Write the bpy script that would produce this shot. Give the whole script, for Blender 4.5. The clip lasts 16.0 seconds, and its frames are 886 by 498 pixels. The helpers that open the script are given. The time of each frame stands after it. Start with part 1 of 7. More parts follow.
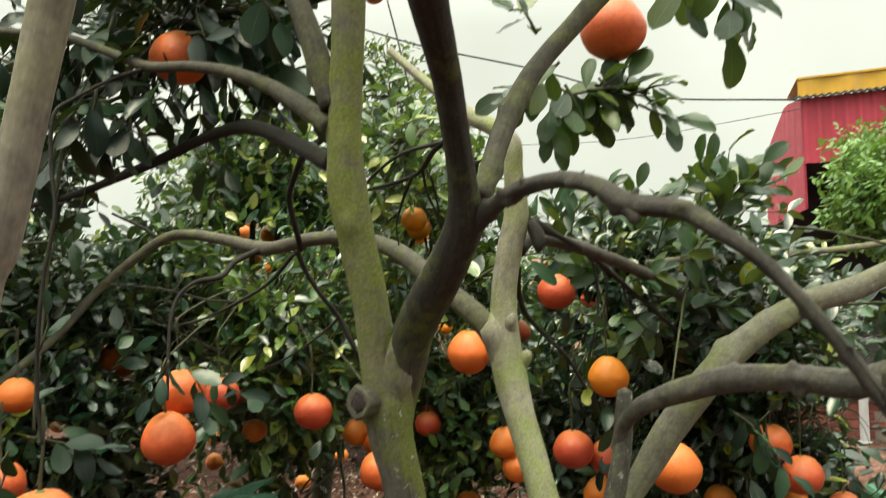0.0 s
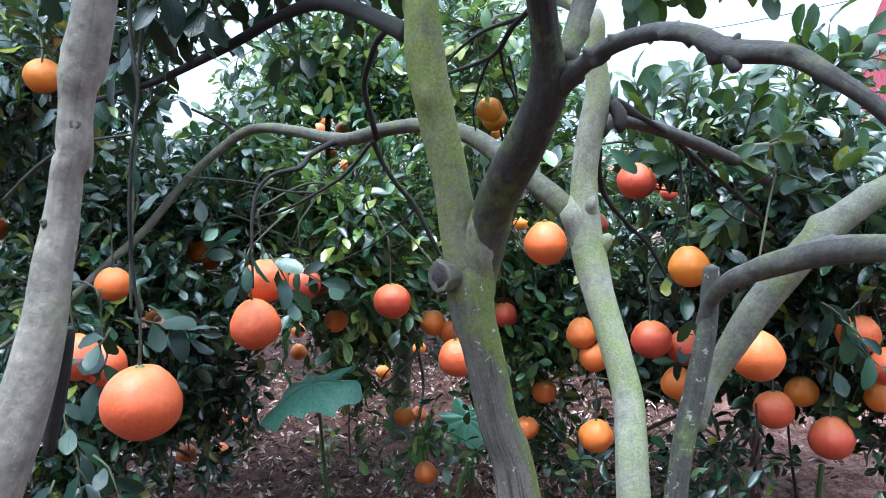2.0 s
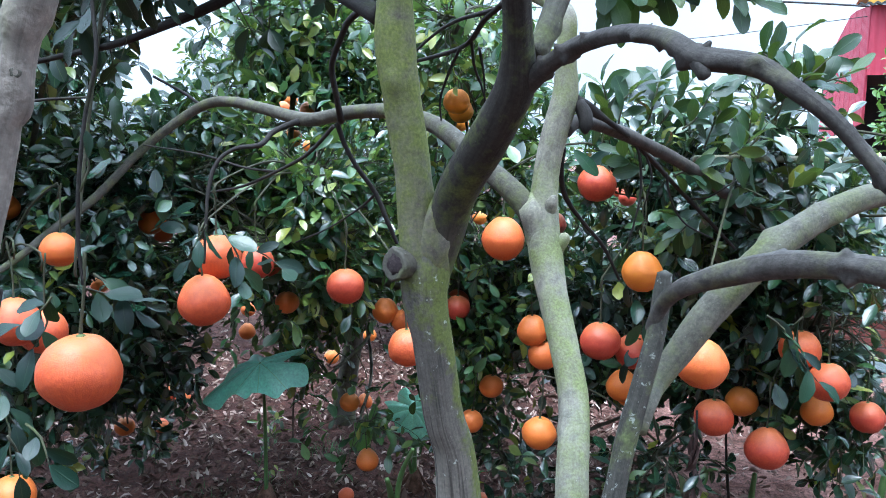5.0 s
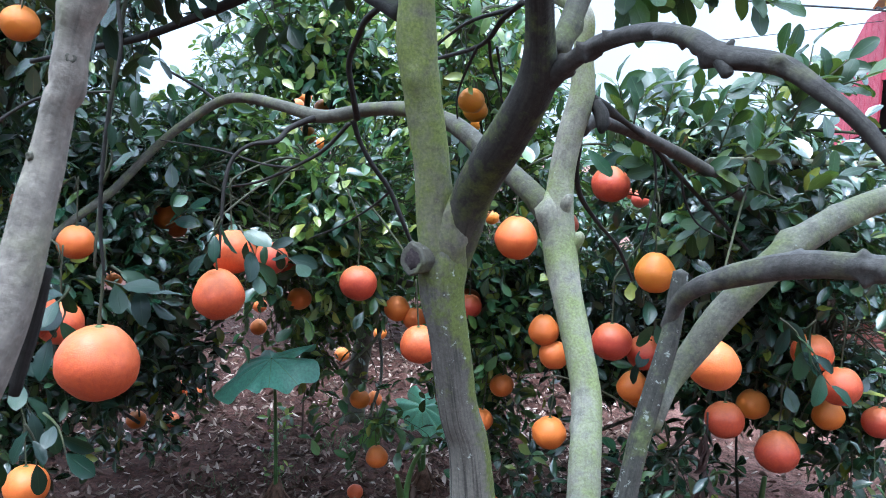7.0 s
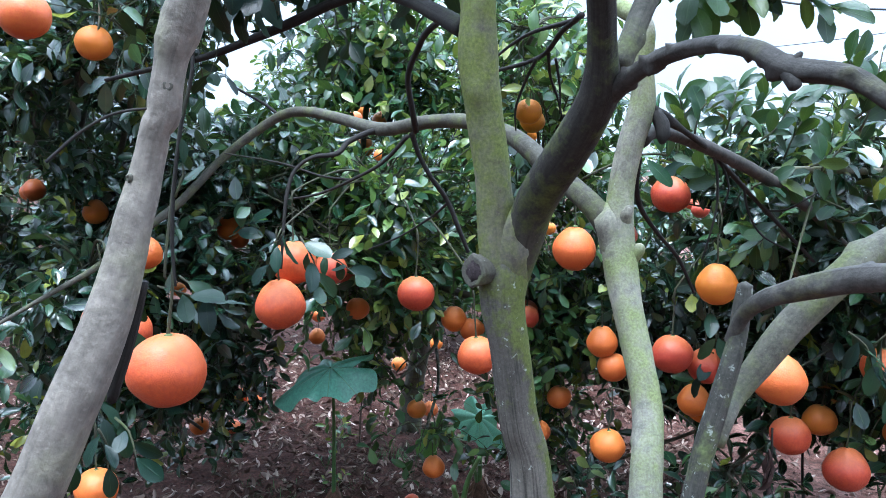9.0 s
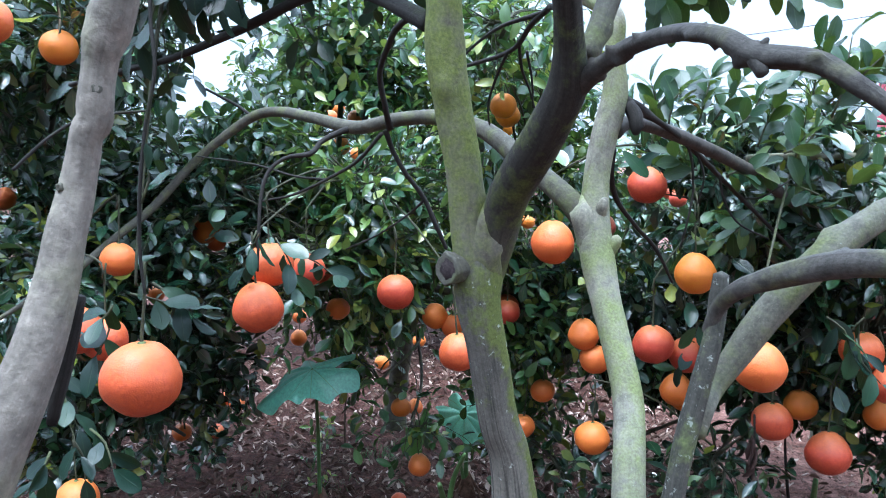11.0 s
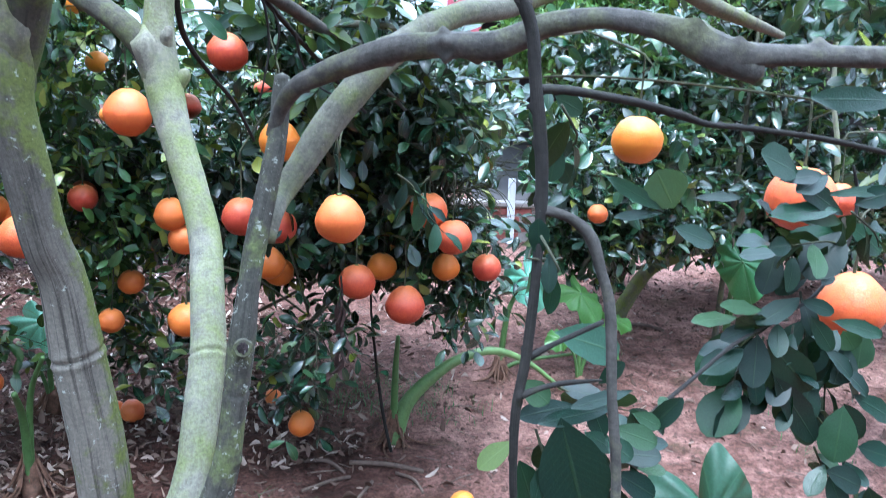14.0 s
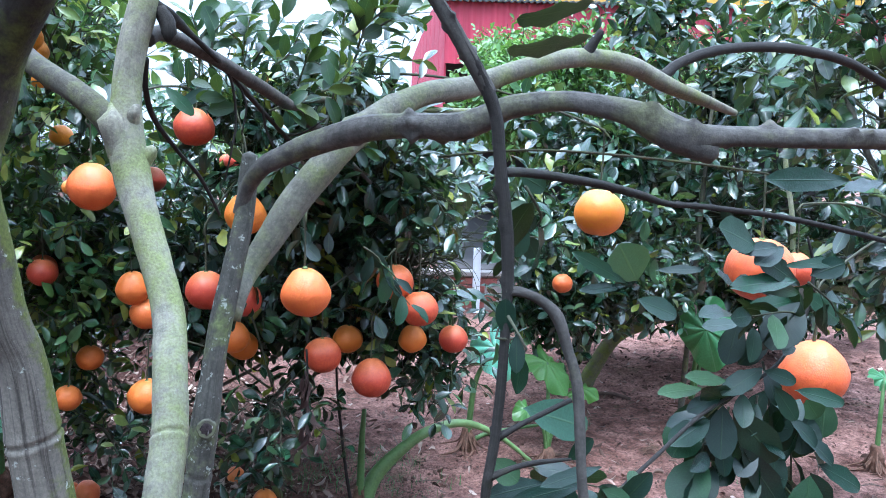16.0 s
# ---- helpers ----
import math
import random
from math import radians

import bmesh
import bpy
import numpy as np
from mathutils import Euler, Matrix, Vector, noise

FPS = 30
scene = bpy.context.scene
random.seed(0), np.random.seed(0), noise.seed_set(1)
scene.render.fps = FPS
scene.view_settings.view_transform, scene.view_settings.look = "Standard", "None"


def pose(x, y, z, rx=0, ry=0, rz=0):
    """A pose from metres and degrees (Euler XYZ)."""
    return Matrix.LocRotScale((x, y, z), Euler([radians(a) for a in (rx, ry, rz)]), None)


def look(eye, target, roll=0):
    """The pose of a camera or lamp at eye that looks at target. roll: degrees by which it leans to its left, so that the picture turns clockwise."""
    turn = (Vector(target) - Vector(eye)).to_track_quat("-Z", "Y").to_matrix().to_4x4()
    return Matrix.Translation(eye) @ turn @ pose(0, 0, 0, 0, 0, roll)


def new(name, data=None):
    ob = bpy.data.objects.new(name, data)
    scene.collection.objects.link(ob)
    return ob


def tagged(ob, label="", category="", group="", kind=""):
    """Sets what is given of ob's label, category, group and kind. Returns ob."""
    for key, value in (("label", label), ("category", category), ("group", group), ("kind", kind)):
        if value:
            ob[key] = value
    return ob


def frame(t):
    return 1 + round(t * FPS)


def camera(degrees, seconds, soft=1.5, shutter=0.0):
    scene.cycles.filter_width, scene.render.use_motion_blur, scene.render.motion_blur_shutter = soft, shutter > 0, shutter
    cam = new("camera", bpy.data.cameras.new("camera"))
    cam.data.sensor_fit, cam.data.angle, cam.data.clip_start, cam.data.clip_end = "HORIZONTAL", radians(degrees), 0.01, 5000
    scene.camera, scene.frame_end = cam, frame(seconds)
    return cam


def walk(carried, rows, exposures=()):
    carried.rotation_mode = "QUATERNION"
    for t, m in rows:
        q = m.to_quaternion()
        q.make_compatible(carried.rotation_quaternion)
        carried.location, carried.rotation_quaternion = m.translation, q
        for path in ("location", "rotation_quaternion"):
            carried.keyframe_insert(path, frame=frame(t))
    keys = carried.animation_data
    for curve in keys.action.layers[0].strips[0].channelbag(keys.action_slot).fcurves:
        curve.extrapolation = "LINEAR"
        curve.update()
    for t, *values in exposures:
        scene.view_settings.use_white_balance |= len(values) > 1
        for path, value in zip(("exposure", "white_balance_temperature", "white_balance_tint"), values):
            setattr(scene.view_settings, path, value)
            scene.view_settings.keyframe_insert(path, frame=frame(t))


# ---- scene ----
cam = camera(58.3, 16.0, soft=0.45, shutter=0.4)
PATH = [
    (0, (0.062, 0.078, 1.52), (0.001, 2.077, 1.546), -2.3),
    (0.5, (0.059, 0.085, 1.49), (-0.091, 2.077, 1.386), -2.2),
    (1, (0.066, 0.088, 1.492), (-0.113, 2.074, 1.327), -2.2),
    (1.5, (0.065, 0.088, 1.494), (-0.147, 2.066, 1.297), -3.1),
    (2, (0.052, 0.089, 1.489), (-0.203, 2.062, 1.277), -3.0),
    (2.5, (0.05, 0.092, 1.486), (-0.192, 2.065, 1.262), -1.3),
    (3, (0.046, 0.095, 1.484), (-0.147, 2.074, 1.271), 0.7),
    (3.5, (0.037, 0.093, 1.48), (-0.142, 2.075, 1.289), 2.4),
    (4, (0.047, 0.096, 1.483), (-0.12, 2.08, 1.295), 1.9),
    (4.2, (0.054, 0.096, 1.487), (-0.1, 2.08, 1.292), 1.4),
    (6.3, (0.048, 0.1, 1.481), (-0.092, 2.077, 1.211), 1.5),
    (6.5, (0.049, 0.097, 1.48), (-0.097, 2.075, 1.22), 1.7),
    (7, (0.044, 0.088, 1.482), (-0.129, 2.066, 1.244), 2.1),
    (7.5, (0.04, 0.085, 1.482), (-0.187, 2.059, 1.247), 2.3),
    (8, (0.033, 0.08, 1.48), (-0.25, 2.045, 1.244), 2.3),
    (8.5, (0.035, 0.078, 1.483), (-0.27, 2.043, 1.263), 1.9),
    (10.8, (0.046, 0.09, 1.487), (-0.238, 2.059, 1.275), 0.5),
    (11, (0.046, 0.093, 1.486), (-0.22, 2.063, 1.26), 0.1),
    (11.5, (0.05, 0.096, 1.486), (-0.15, 2.068, 1.219), -0.6),
    (12, (0.07, 0.101, 1.482), (0.096, 2.062, 1.092), 0.3),
    (12.5, (0.075, 0.076, 1.421), (0.458, 1.951, 0.841), 0.5),
    (13, (0.106, 0.101, 1.376), (0.784, 1.869, 0.732), -1.8),
    (13.5, (0.098, 0.098, 1.356), (0.796, 1.887, 0.798), 0.3),
    (14, (0.092, 0.098, 1.352), (0.784, 1.929, 0.94), 1.7),
    (14.5, (0.087, 0.093, 1.356), (0.77, 1.946, 1.04), 1.8),
    (15, (0.088, 0.095, 1.356), (0.795, 1.946, 1.079), 1.6),
    (15.5, (0.091, 0.098, 1.359), (0.859, 1.927, 1.099), 1.7),
    (16, (0.089, 0.095, 1.361), (0.867, 1.922, 1.122), 1.6),
]
EXPOSURES = [(0, 1.12, 8700, -3), (0.5, 1.61, 10300, -8), (1, 1.82, 8400, -7), (1.5, 1.84, 6250, 2), (2, 1.69, 5450, 5), (7, 1.65, 5350, 6), (12, 1.77, 5300, 6), (13.2, 2.08, 5150, 5), (14.5, 1.93, 5200, 6), (16, 1.81, 5200, 7)]
walk(cam, [(t, look(eye, target, roll)) for t, eye, target, roll in PATH], EXPOSURES)

# ---- world and light: bright overcast sky ----
world = bpy.data.worlds.new("overcast_sky")
scene.world = world
world.use_nodes = True
wn, wl = world.node_tree.nodes, world.node_tree.links
wn.clear()
sky = wn.new("ShaderNodeTexSky")
sky.sky_type = "NISHITA"
sky.sun_disc = False
sky.sun_elevation, sky.sun_rotation = radians(76), radians(200)
sky.dust_density, sky.air_density = 4.0, 1.0
haze = wn.new("ShaderNodeHueSaturation")
haze.inputs["Saturation"].default_value = 0.12
cloud_at = wn.new("ShaderNodeTexCoord")
cloud = wn.new("ShaderNodeTexNoise")
cloud.inputs["Scale"].default_value, cloud.inputs["Detail"].default_value = 2.2, 4.0
cloud_ramp = wn.new("ShaderNodeMapRange")
cloud_ramp.inputs["From Min"].default_value, cloud_ramp.inputs["From Max"].default_value = 0.3, 0.7
cloud_ramp.inputs["To Min"].default_value, cloud_ramp.inputs["To Max"].default_value = 0.85, 1.1
veil = wn.new("ShaderNodeMix")
veil.data_type = "RGBA"
veil.inputs["Factor"].default_value = 0.72
veil.inputs["B"].default_value = (7.1, 8.0, 9.3, 1)
gain = wn.new("ShaderNodeMix")
gain.data_type, gain.blend_type = "RGBA", "MULTIPLY"
gain.inputs["Factor"].default_value = 1.0
back = wn.new("ShaderNodeBackground")
back.inputs["Strength"].default_value = 0.12
wout = wn.new("ShaderNodeOutputWorld")
wl.new(sky.outputs[0], haze.inputs["Color"])
wl.new(haze.outputs[0], veil.inputs["A"])
wl.new(cloud_at.outputs["Generated"], cloud.inputs["Vector"])
wl.new(cloud.outputs[0], cloud_ramp.inputs["Value"])
wl.new(veil.outputs["Result"], gain.inputs["A"])
wl.new(cloud_ramp.outputs[0], gain.inputs["B"])
rise = wn.new("ShaderNodeSeparateXYZ")
dome = wn.new("ShaderNodeMapRange")
dome.inputs["From Min"].default_value, dome.inputs["From Max"].default_value = 0.28, 1.0
dome.inputs["To Min"].default_value, dome.inputs["To Max"].default_value = 0.55, 2.2
lift = wn.new("ShaderNodeMix")
lift.data_type, lift.blend_type = "RGBA", "MULTIPLY"
lift.inputs["Factor"].default_value = 1.0
wl.new(cloud_at.outputs["Generated"], rise.inputs[0])
wl.new(rise.outputs["Z"], dome.inputs["Value"])
wl.new(gain.outputs["Result"], lift.inputs["A"])
wl.new(dome.outputs[0], lift.inputs["B"])
wl.new(lift.outputs["Result"], back.inputs["Color"])
wl.new(back.outputs[0], wout.inputs["Surface"])
sun = new("sun", bpy.data.lights.new("sun", "SUN"))
sun.data.energy, sun.data.angle, sun.data.color = 1.5, radians(24), (1.0, 0.97, 0.93)
sun.rotation_euler = (radians(14), 0, radians(-20))

# ---- materials ----
def material(name, rough=0.6, spec=0.5):
    m = bpy.data.materials.new(name)
    m.use_nodes = True
    b = m.node_tree.nodes["Principled BSDF"]
    b.inputs["Roughness"].default_value = rough
    b.inputs["Specular IOR Level"].default_value = spec
    return m, m.node_tree.nodes, m.node_tree.links, b


def noise_node(n, l, scale, detail=4.0, vector=None, rough=0.55, stretch=None):
    t = n.new("ShaderNodeTexNoise")
    t.inputs["Scale"].default_value, t.inputs["Detail"].default_value, t.inputs["Roughness"].default_value = scale, detail, rough
    if vector is not None:
        if stretch:
            mp = n.new("ShaderNodeMapping")
            mp.inputs["Scale"].default_value = stretch
            l.new(vector, mp.inputs["Vector"])
            vector = mp.outputs[0]
        l.new(vector, t.inputs["Vector"])
    return t.outputs[0]


def ramp(n, l, value, *stops):
    r = n.new("ShaderNodeValToRGB")
    e = r.color_ramp.elements
    while len(e) < len(stops):
        e.new(0.5)
    for el, (p, c) in zip(e, stops):
        el.position, el.color = p, (*c, 1) if len(c) == 3 else c
    l.new(value, r.inputs[0])
    return r.outputs[0]


def mixed(n, l, fac, a, b, mode="MIX"):
    m = n.new("ShaderNodeMix")
    m.data_type, m.blend_type = "RGBA", mode
    for key, v in (("Factor", fac), ("A", a), ("B", b)):
        if isinstance(v, (int, float)):
            m.inputs[key].default_value = v
        elif isinstance(v, tuple):
            m.inputs[key].default_value = (*v, 1)
        else:
            l.new(v, m.inputs[key])
    return m.outputs["Result"]


def bump(n, l, b, height, strength=0.4, distance=0.002):
    k = n.new("ShaderNodeBump")
    k.inputs["Strength"].default_value, k.inputs["Distance"].default_value = strength, distance
    l.new(height, k.inputs["Height"])
    l.new(k.outputs[0], b.inputs["Normal"])


def grey_step(n, l, value, lo, hi):
    r = n.new("ShaderNodeMapRange")
    r.inputs["From Min"].default_value, r.inputs["From Max"].default_value = lo, hi
    l.new(value, r.inputs["Value"])
    return r.outputs[0]


def math_node(n, l, op, a, b):
    m = n.new("ShaderNodeMath")
    m.operation = op
    for i, v in enumerate((a, b)):
        if isinstance(v, (int, float)):
            m.inputs[i].default_value = v
        else:
            l.new(v, m.inputs[i])
    return m.outputs[0]


def bark(name, base, dark, moss, moss_low, moss_high, lichen=0.62, stripe=0.5, side=0.0, mossy=None, young=None):
    """Citrus bark: lengthwise streaks, algae in patches, pale lichen specks. UV: u round the stem, v metres along it."""
    m, n, l, b = material(name, 0.82, 0.3)
    co = n.new("ShaderNodeTexCoord")
    ob, uv = co.outputs["Object"], co.outputs["UV"]
    streak = noise_node(n, l, 1.0, 8, uv, 0.7, (19, 8, 1))
    crack = noise_node(n, l, 1.0, 6, uv, 0.6, (20, 3.0, 1))
    fine = noise_node(n, l, 260, 5, ob, 0.6)
    patch = noise_node(n, l, 16, 5, ob, 0.6)
    blotch = noise_node(n, l, 55, 4, ob, 0.65)
    wood = ramp(n, l, streak, (0.32, dark), (0.5, base), (0.72, tuple(min(1, c * 1.7) for c in base)))
    cloudy = ramp(n, l, blotch, (0.30, tuple(c * 0.55 for c in base)), (0.5, base), (0.70, tuple(min(1, c * 1.45) for c in base)))
    wood = mixed(n, l, stripe, cloudy, wood)
    # young: a tone for the lower stem, blended in below the given heights
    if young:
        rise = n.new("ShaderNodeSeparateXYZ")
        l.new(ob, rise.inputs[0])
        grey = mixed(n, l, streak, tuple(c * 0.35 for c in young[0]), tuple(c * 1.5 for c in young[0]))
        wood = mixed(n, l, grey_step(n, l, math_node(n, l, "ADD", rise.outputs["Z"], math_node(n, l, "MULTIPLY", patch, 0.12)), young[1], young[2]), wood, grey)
    wood = mixed(n, l, math_node(n, l, "MULTIPLY", grey_step(n, l, crack, 0.46, 0.34), stripe), wood, tuple(c * 0.75 for c in dark))
    dots = noise_node(n, l, 420, 2, ob, 0.5)
    wood = mixed(n, l, math_node(n, l, "MULTIPLY", grey_step(n, l, dots, 0.6, 0.7), 0.25), wood, tuple(min(1, c * 1.9) for c in base))
    grown = math_node(n, l, "ADD", patch, math_node(n, l, "MULTIPLY", math_node(n, l, "SUBTRACT", blotch, 0.5), 0.5))
    if side:
        geo = n.new("ShaderNodeNewGeometry")
        sep = n.new("ShaderNodeSeparateXYZ")
        l.new(geo.outputs["Normal"], sep.inputs[0])
        grown = math_node(n, l, "ADD", grown, math_node(n, l, "MULTIPLY", grey_step(n, l, sep.outputs["X"], 0.45, 1.0), side))
    if mossy:
        tall = n.new("ShaderNodeSeparateXYZ")
        l.new(ob, tall.inputs[0])
        grown = math_node(n, l, "ADD", grown, math_node(n, l, "MULTIPLY", grey_step(n, l, tall.outputs["Z"], *mossy), 0.2))
    amount = grey_step(n, l, grown, moss_low, moss_high)
    green = mixed(n, l, fine, tuple(c * 0.7 for c in moss), tuple(c * 1.3 for c in moss))
    col = mixed(n, l, amount, wood, green)
    speck = noise_node(n, l, 95, 3, ob, 0.7)
    col = mixed(n, l, math_node(n, l, "MULTIPLY", grey_step(n, l, speck, lichen, lichen + 0.08), 0.7), col, (0.5, 0.53, 0.46))
    col = mixed(n, l, 0.5, col, ramp(n, l, fine, (0.3, (0.5, 0.5, 0.5)), (0.7, (1.3, 1.3, 1.3))), "MULTIPLY")
    l.new(col, b.inputs["Base Color"])
    h = math_node(n, l, "ADD", math_node(n, l, "ADD", math_node(n, l, "MULTIPLY", streak, 1.3 * stripe * stripe), math_node(n, l, "MULTIPLY", blotch, 0.9)), math_node(n, l, "ADD", math_node(n, l, "MULTIPLY", fine, 0.5), math_node(n, l, "MULTIPLY", speck, 0.6)))
    bump(n, l, b, h, 0.5, 0.0022)
    return m


BARK_FRONT = bark("grey_striped_bark", (0.105, 0.094, 0.080), (0.030, 0.026, 0.023), (0.125, 0.145, 0.038), 0.60, 0.76, 0.64, 0.75, 0.28, (1.25, 1.36), ((0.20, 0.178, 0.148), 1.30, 1.12))
BARK_OLIVE = bark("olive_grey_bark", (0.175, 0.165, 0.130), (0.055, 0.052, 0.040), (0.145, 0.16, 0.065), 0.44, 0.70, 0.68, 0.25)
BARK_GREEN = bark("algae_green_bark", (0.165, 0.150, 0.115), (0.065, 0.058, 0.042), (0.155, 0.178, 0.048), 0.32, 0.58, 0.72, 0.25, 0.05)
BARK_PALE = bark("pale_green_bark", (0.27, 0.255, 0.205), (0.12, 0.115, 0.085), (0.21, 0.235, 0.10), 0.38, 0.68, 0.70, 0.22, 0.06)
BARK_MOTTLED = bark("mottled_grey_bark", (0.088, 0.082, 0.065), (0.030, 0.027, 0.023), (0.12, 0.135, 0.052), 0.50, 0.74, 0.70, 0.3)
BARK_LIMB = bark("smooth_purple_grey_bark", (0.096, 0.087, 0.078), (0.038, 0.033, 0.030), (0.13, 0.135, 0.065), 0.50, 0.76, 0.75, 0.18)
BARK_SPECKLED = bark("dark_speckled_bark", (0.085, 0.080, 0.068), (0.032, 0.030, 0.026), (0.15, 0.175, 0.07), 0.47, 0.68, 0.60, 0.45)
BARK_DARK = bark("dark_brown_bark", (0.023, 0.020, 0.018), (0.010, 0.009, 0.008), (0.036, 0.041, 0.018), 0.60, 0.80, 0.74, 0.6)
BARK_NEAR = bark("weathered_pale_bark", (0.205, 0.178, 0.150), (0.085, 0.072, 0.062), (0.19, 0.19, 0.11), 0.48, 0.78, 0.80, 0.22)
# Upper stem darker than its foot; its shade is put into the colour
BARK_STEM = bark("shade_darkened_mossy_bark", (0.042, 0.038, 0.032), (0.018, 0.016, 0.014), (0.10, 0.12, 0.035), 0.56, 0.76, 0.72, 0.6, 0.0, (1.58, 1.36), ((0.105, 0.095, 0.074), 1.51, 1.39))
BARK_ARCH = bark("dark_grey_bark", (0.066, 0.060, 0.054), (0.030, 0.027, 0.024), (0.10, 0.10, 0.055), 0.60, 0.80, 0.75, 0.18)
BARK_TWIG = bark("thin_twig_bark", (0.060, 0.060, 0.038), (0.024, 0.024, 0.016), (0.06, 0.075, 0.025), 0.5, 0.7, 0.78, 0.5)


def leaf_material(name, stops, gloss=0.24, clear=0.12, spec=0.9, veined=0.16, ribbed=0.55, rib_tint=(0.17, 0.26, 0.08)):
    """Glossy leathery leaf. UV: u across the blade, v along it. Each leaf takes its own tint."""
    m, n, l, b = material(name, gloss, spec)
    geo = n.new("ShaderNodeNewGeometry")
    info = n.new("ShaderNodeObjectInfo")
    co = n.new("ShaderNodeTexCoord")
    rnd = math_node(n, l, "FRACT", math_node(n, l, "ADD", geo.outputs["Random Per Island"], math_node(n, l, "MULTIPLY", info.outputs["Random"], 7.31)), 0)
    tint = ramp(n, l, rnd, *stops)
    sep = n.new("ShaderNodeSeparateXYZ")
    l.new(co.outputs["UV"], sep.inputs[0])
    off = math_node(n, l, "ABSOLUTE", math_node(n, l, "SUBTRACT", sep.outputs["X"], 0.5), 0)
    sheen = n.new("ShaderNodeMapRange")
    sheen.inputs["To Min"].default_value, sheen.inputs["To Max"].default_value = gloss * 0.65, gloss * 1.5
    l.new(math_node(n, l, "FRACT", math_node(n, l, "MULTIPLY", rnd, 13.7), 0), sheen.inputs["Value"])
    l.new(sheen.outputs[0], b.inputs["Roughness"])
    rib = grey_step(n, l, off, 0.035, 0.012)
    side_vein = math_node(n, l, "SINE", math_node(n, l, "MULTIPLY", math_node(n, l, "SUBTRACT", sep.outputs["Y"], math_node(n, l, "MULTIPLY", off, 0.55)), 75.0), 0)
    veins = grey_step(n, l, side_vein, 0.8, 1.0)
    spots = noise_node(n, l, 40, 4, co.outputs["Object"], 0.6)
    col = mixed(n, l, 1.0, tint, ramp(n, l, spots, (0.3, (0.75, 0.75, 0.75)), (0.7, (1.2, 1.2, 1.15))), "MULTIPLY")
    col = mixed(n, l, math_node(n, l, "MULTIPLY", veins, veined), col, (0.16, 0.25, 0.09))
    col = mixed(n, l, math_node(n, l, "MULTIPLY", rib, ribbed), col, rib_tint)
    l.new(col, b.inputs["Base Color"])
    bump(n, l, b, math_node(n, l, "ADD", math_node(n, l, "MULTIPLY", veins, -3.0 * veined), math_node(n, l, "ADD", rib, spots)), 0.3, 0.0012)
    through_leaf = n.new("ShaderNodeBsdfTranslucent")
    l.new(mixed(n, l, 0.6, col, (0.22, 0.34, 0.04)), through_leaf.inputs["Color"])
    both = n.new("ShaderNodeMixShader")
    both.inputs[0].default_value = clear
    out = n["Material Output"]
    l.new(b.outputs[0], both.inputs[1])
    l.new(through_leaf.outputs[0], both.inputs[2])
    l.new(both.outputs[0], out.inputs["Surface"])
    return m


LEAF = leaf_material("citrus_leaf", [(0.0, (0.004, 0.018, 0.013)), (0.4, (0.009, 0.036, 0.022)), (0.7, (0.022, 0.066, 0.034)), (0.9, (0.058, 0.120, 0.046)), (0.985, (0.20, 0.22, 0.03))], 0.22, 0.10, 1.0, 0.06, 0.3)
# Lit copy of the citrus leaf: its extra light sits in the tints
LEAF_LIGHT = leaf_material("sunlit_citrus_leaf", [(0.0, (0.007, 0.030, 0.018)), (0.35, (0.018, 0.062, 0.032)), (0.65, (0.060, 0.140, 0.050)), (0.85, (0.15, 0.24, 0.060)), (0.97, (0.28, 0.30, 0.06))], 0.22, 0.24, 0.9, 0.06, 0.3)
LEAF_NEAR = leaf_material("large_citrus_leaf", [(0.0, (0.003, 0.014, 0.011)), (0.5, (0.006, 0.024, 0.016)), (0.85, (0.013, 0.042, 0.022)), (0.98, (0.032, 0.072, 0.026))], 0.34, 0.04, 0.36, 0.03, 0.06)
# Paler copy for two near leaves: sky light on them put into the tints
LEAF_PALE = leaf_material("sky_sheen_citrus_leaf", [(0.0, (0.035, 0.095, 0.065)), (1.0, (0.045, 0.11, 0.07))], 0.4, 0.12, 0.5, 0.03, 0.16)
# LEAF_NEAR's lit copy: paler tints carry sky light behind the high sprigs
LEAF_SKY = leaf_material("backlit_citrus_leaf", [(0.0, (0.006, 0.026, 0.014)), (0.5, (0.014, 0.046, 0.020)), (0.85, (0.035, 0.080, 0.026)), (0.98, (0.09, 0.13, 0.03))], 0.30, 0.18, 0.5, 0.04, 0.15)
LEAF_YOUNG = leaf_material("yellow_green_leaf", [(0.0, (0.055, 0.085, 0.012)), (1.0, (0.075, 0.11, 0.015))], 0.4, 0.12, 0.4, 0.03, 0.16)
LEAF_BRIGHT = leaf_material("fresh_citrus_leaf", [(0.0, (0.06, 0.15, 0.04)), (0.5, (0.10, 0.23, 0.055)), (0.9, (0.17, 0.32, 0.07))], 0.32, 0.28, 0.7, 0.06, 0.35)
TARO = leaf_material("taro_leaf", [(0.0, (0.22, 0.60, 0.48)), (1.0, (0.24, 0.60, 0.42))], 0.28, 0.3, 0.8, 0.0, 0.45)
TARO_DARK = leaf_material("dark_taro_leaf", [(0.0, (0.030, 0.085, 0.052)), (1.0, (0.034, 0.095, 0.050))], 0.40, 0.2, 0.5, 0.0, 0.20, (0.14, 0.26, 0.14))
TARO_ROUND = leaf_material("ribbed_taro_leaf", [(0.0, (0.07, 0.24, 0.11)), (1.0, (0.08, 0.26, 0.10))], 0.42, 0.35, 0.5, 0.0, 0.45, (0.20, 0.40, 0.22))
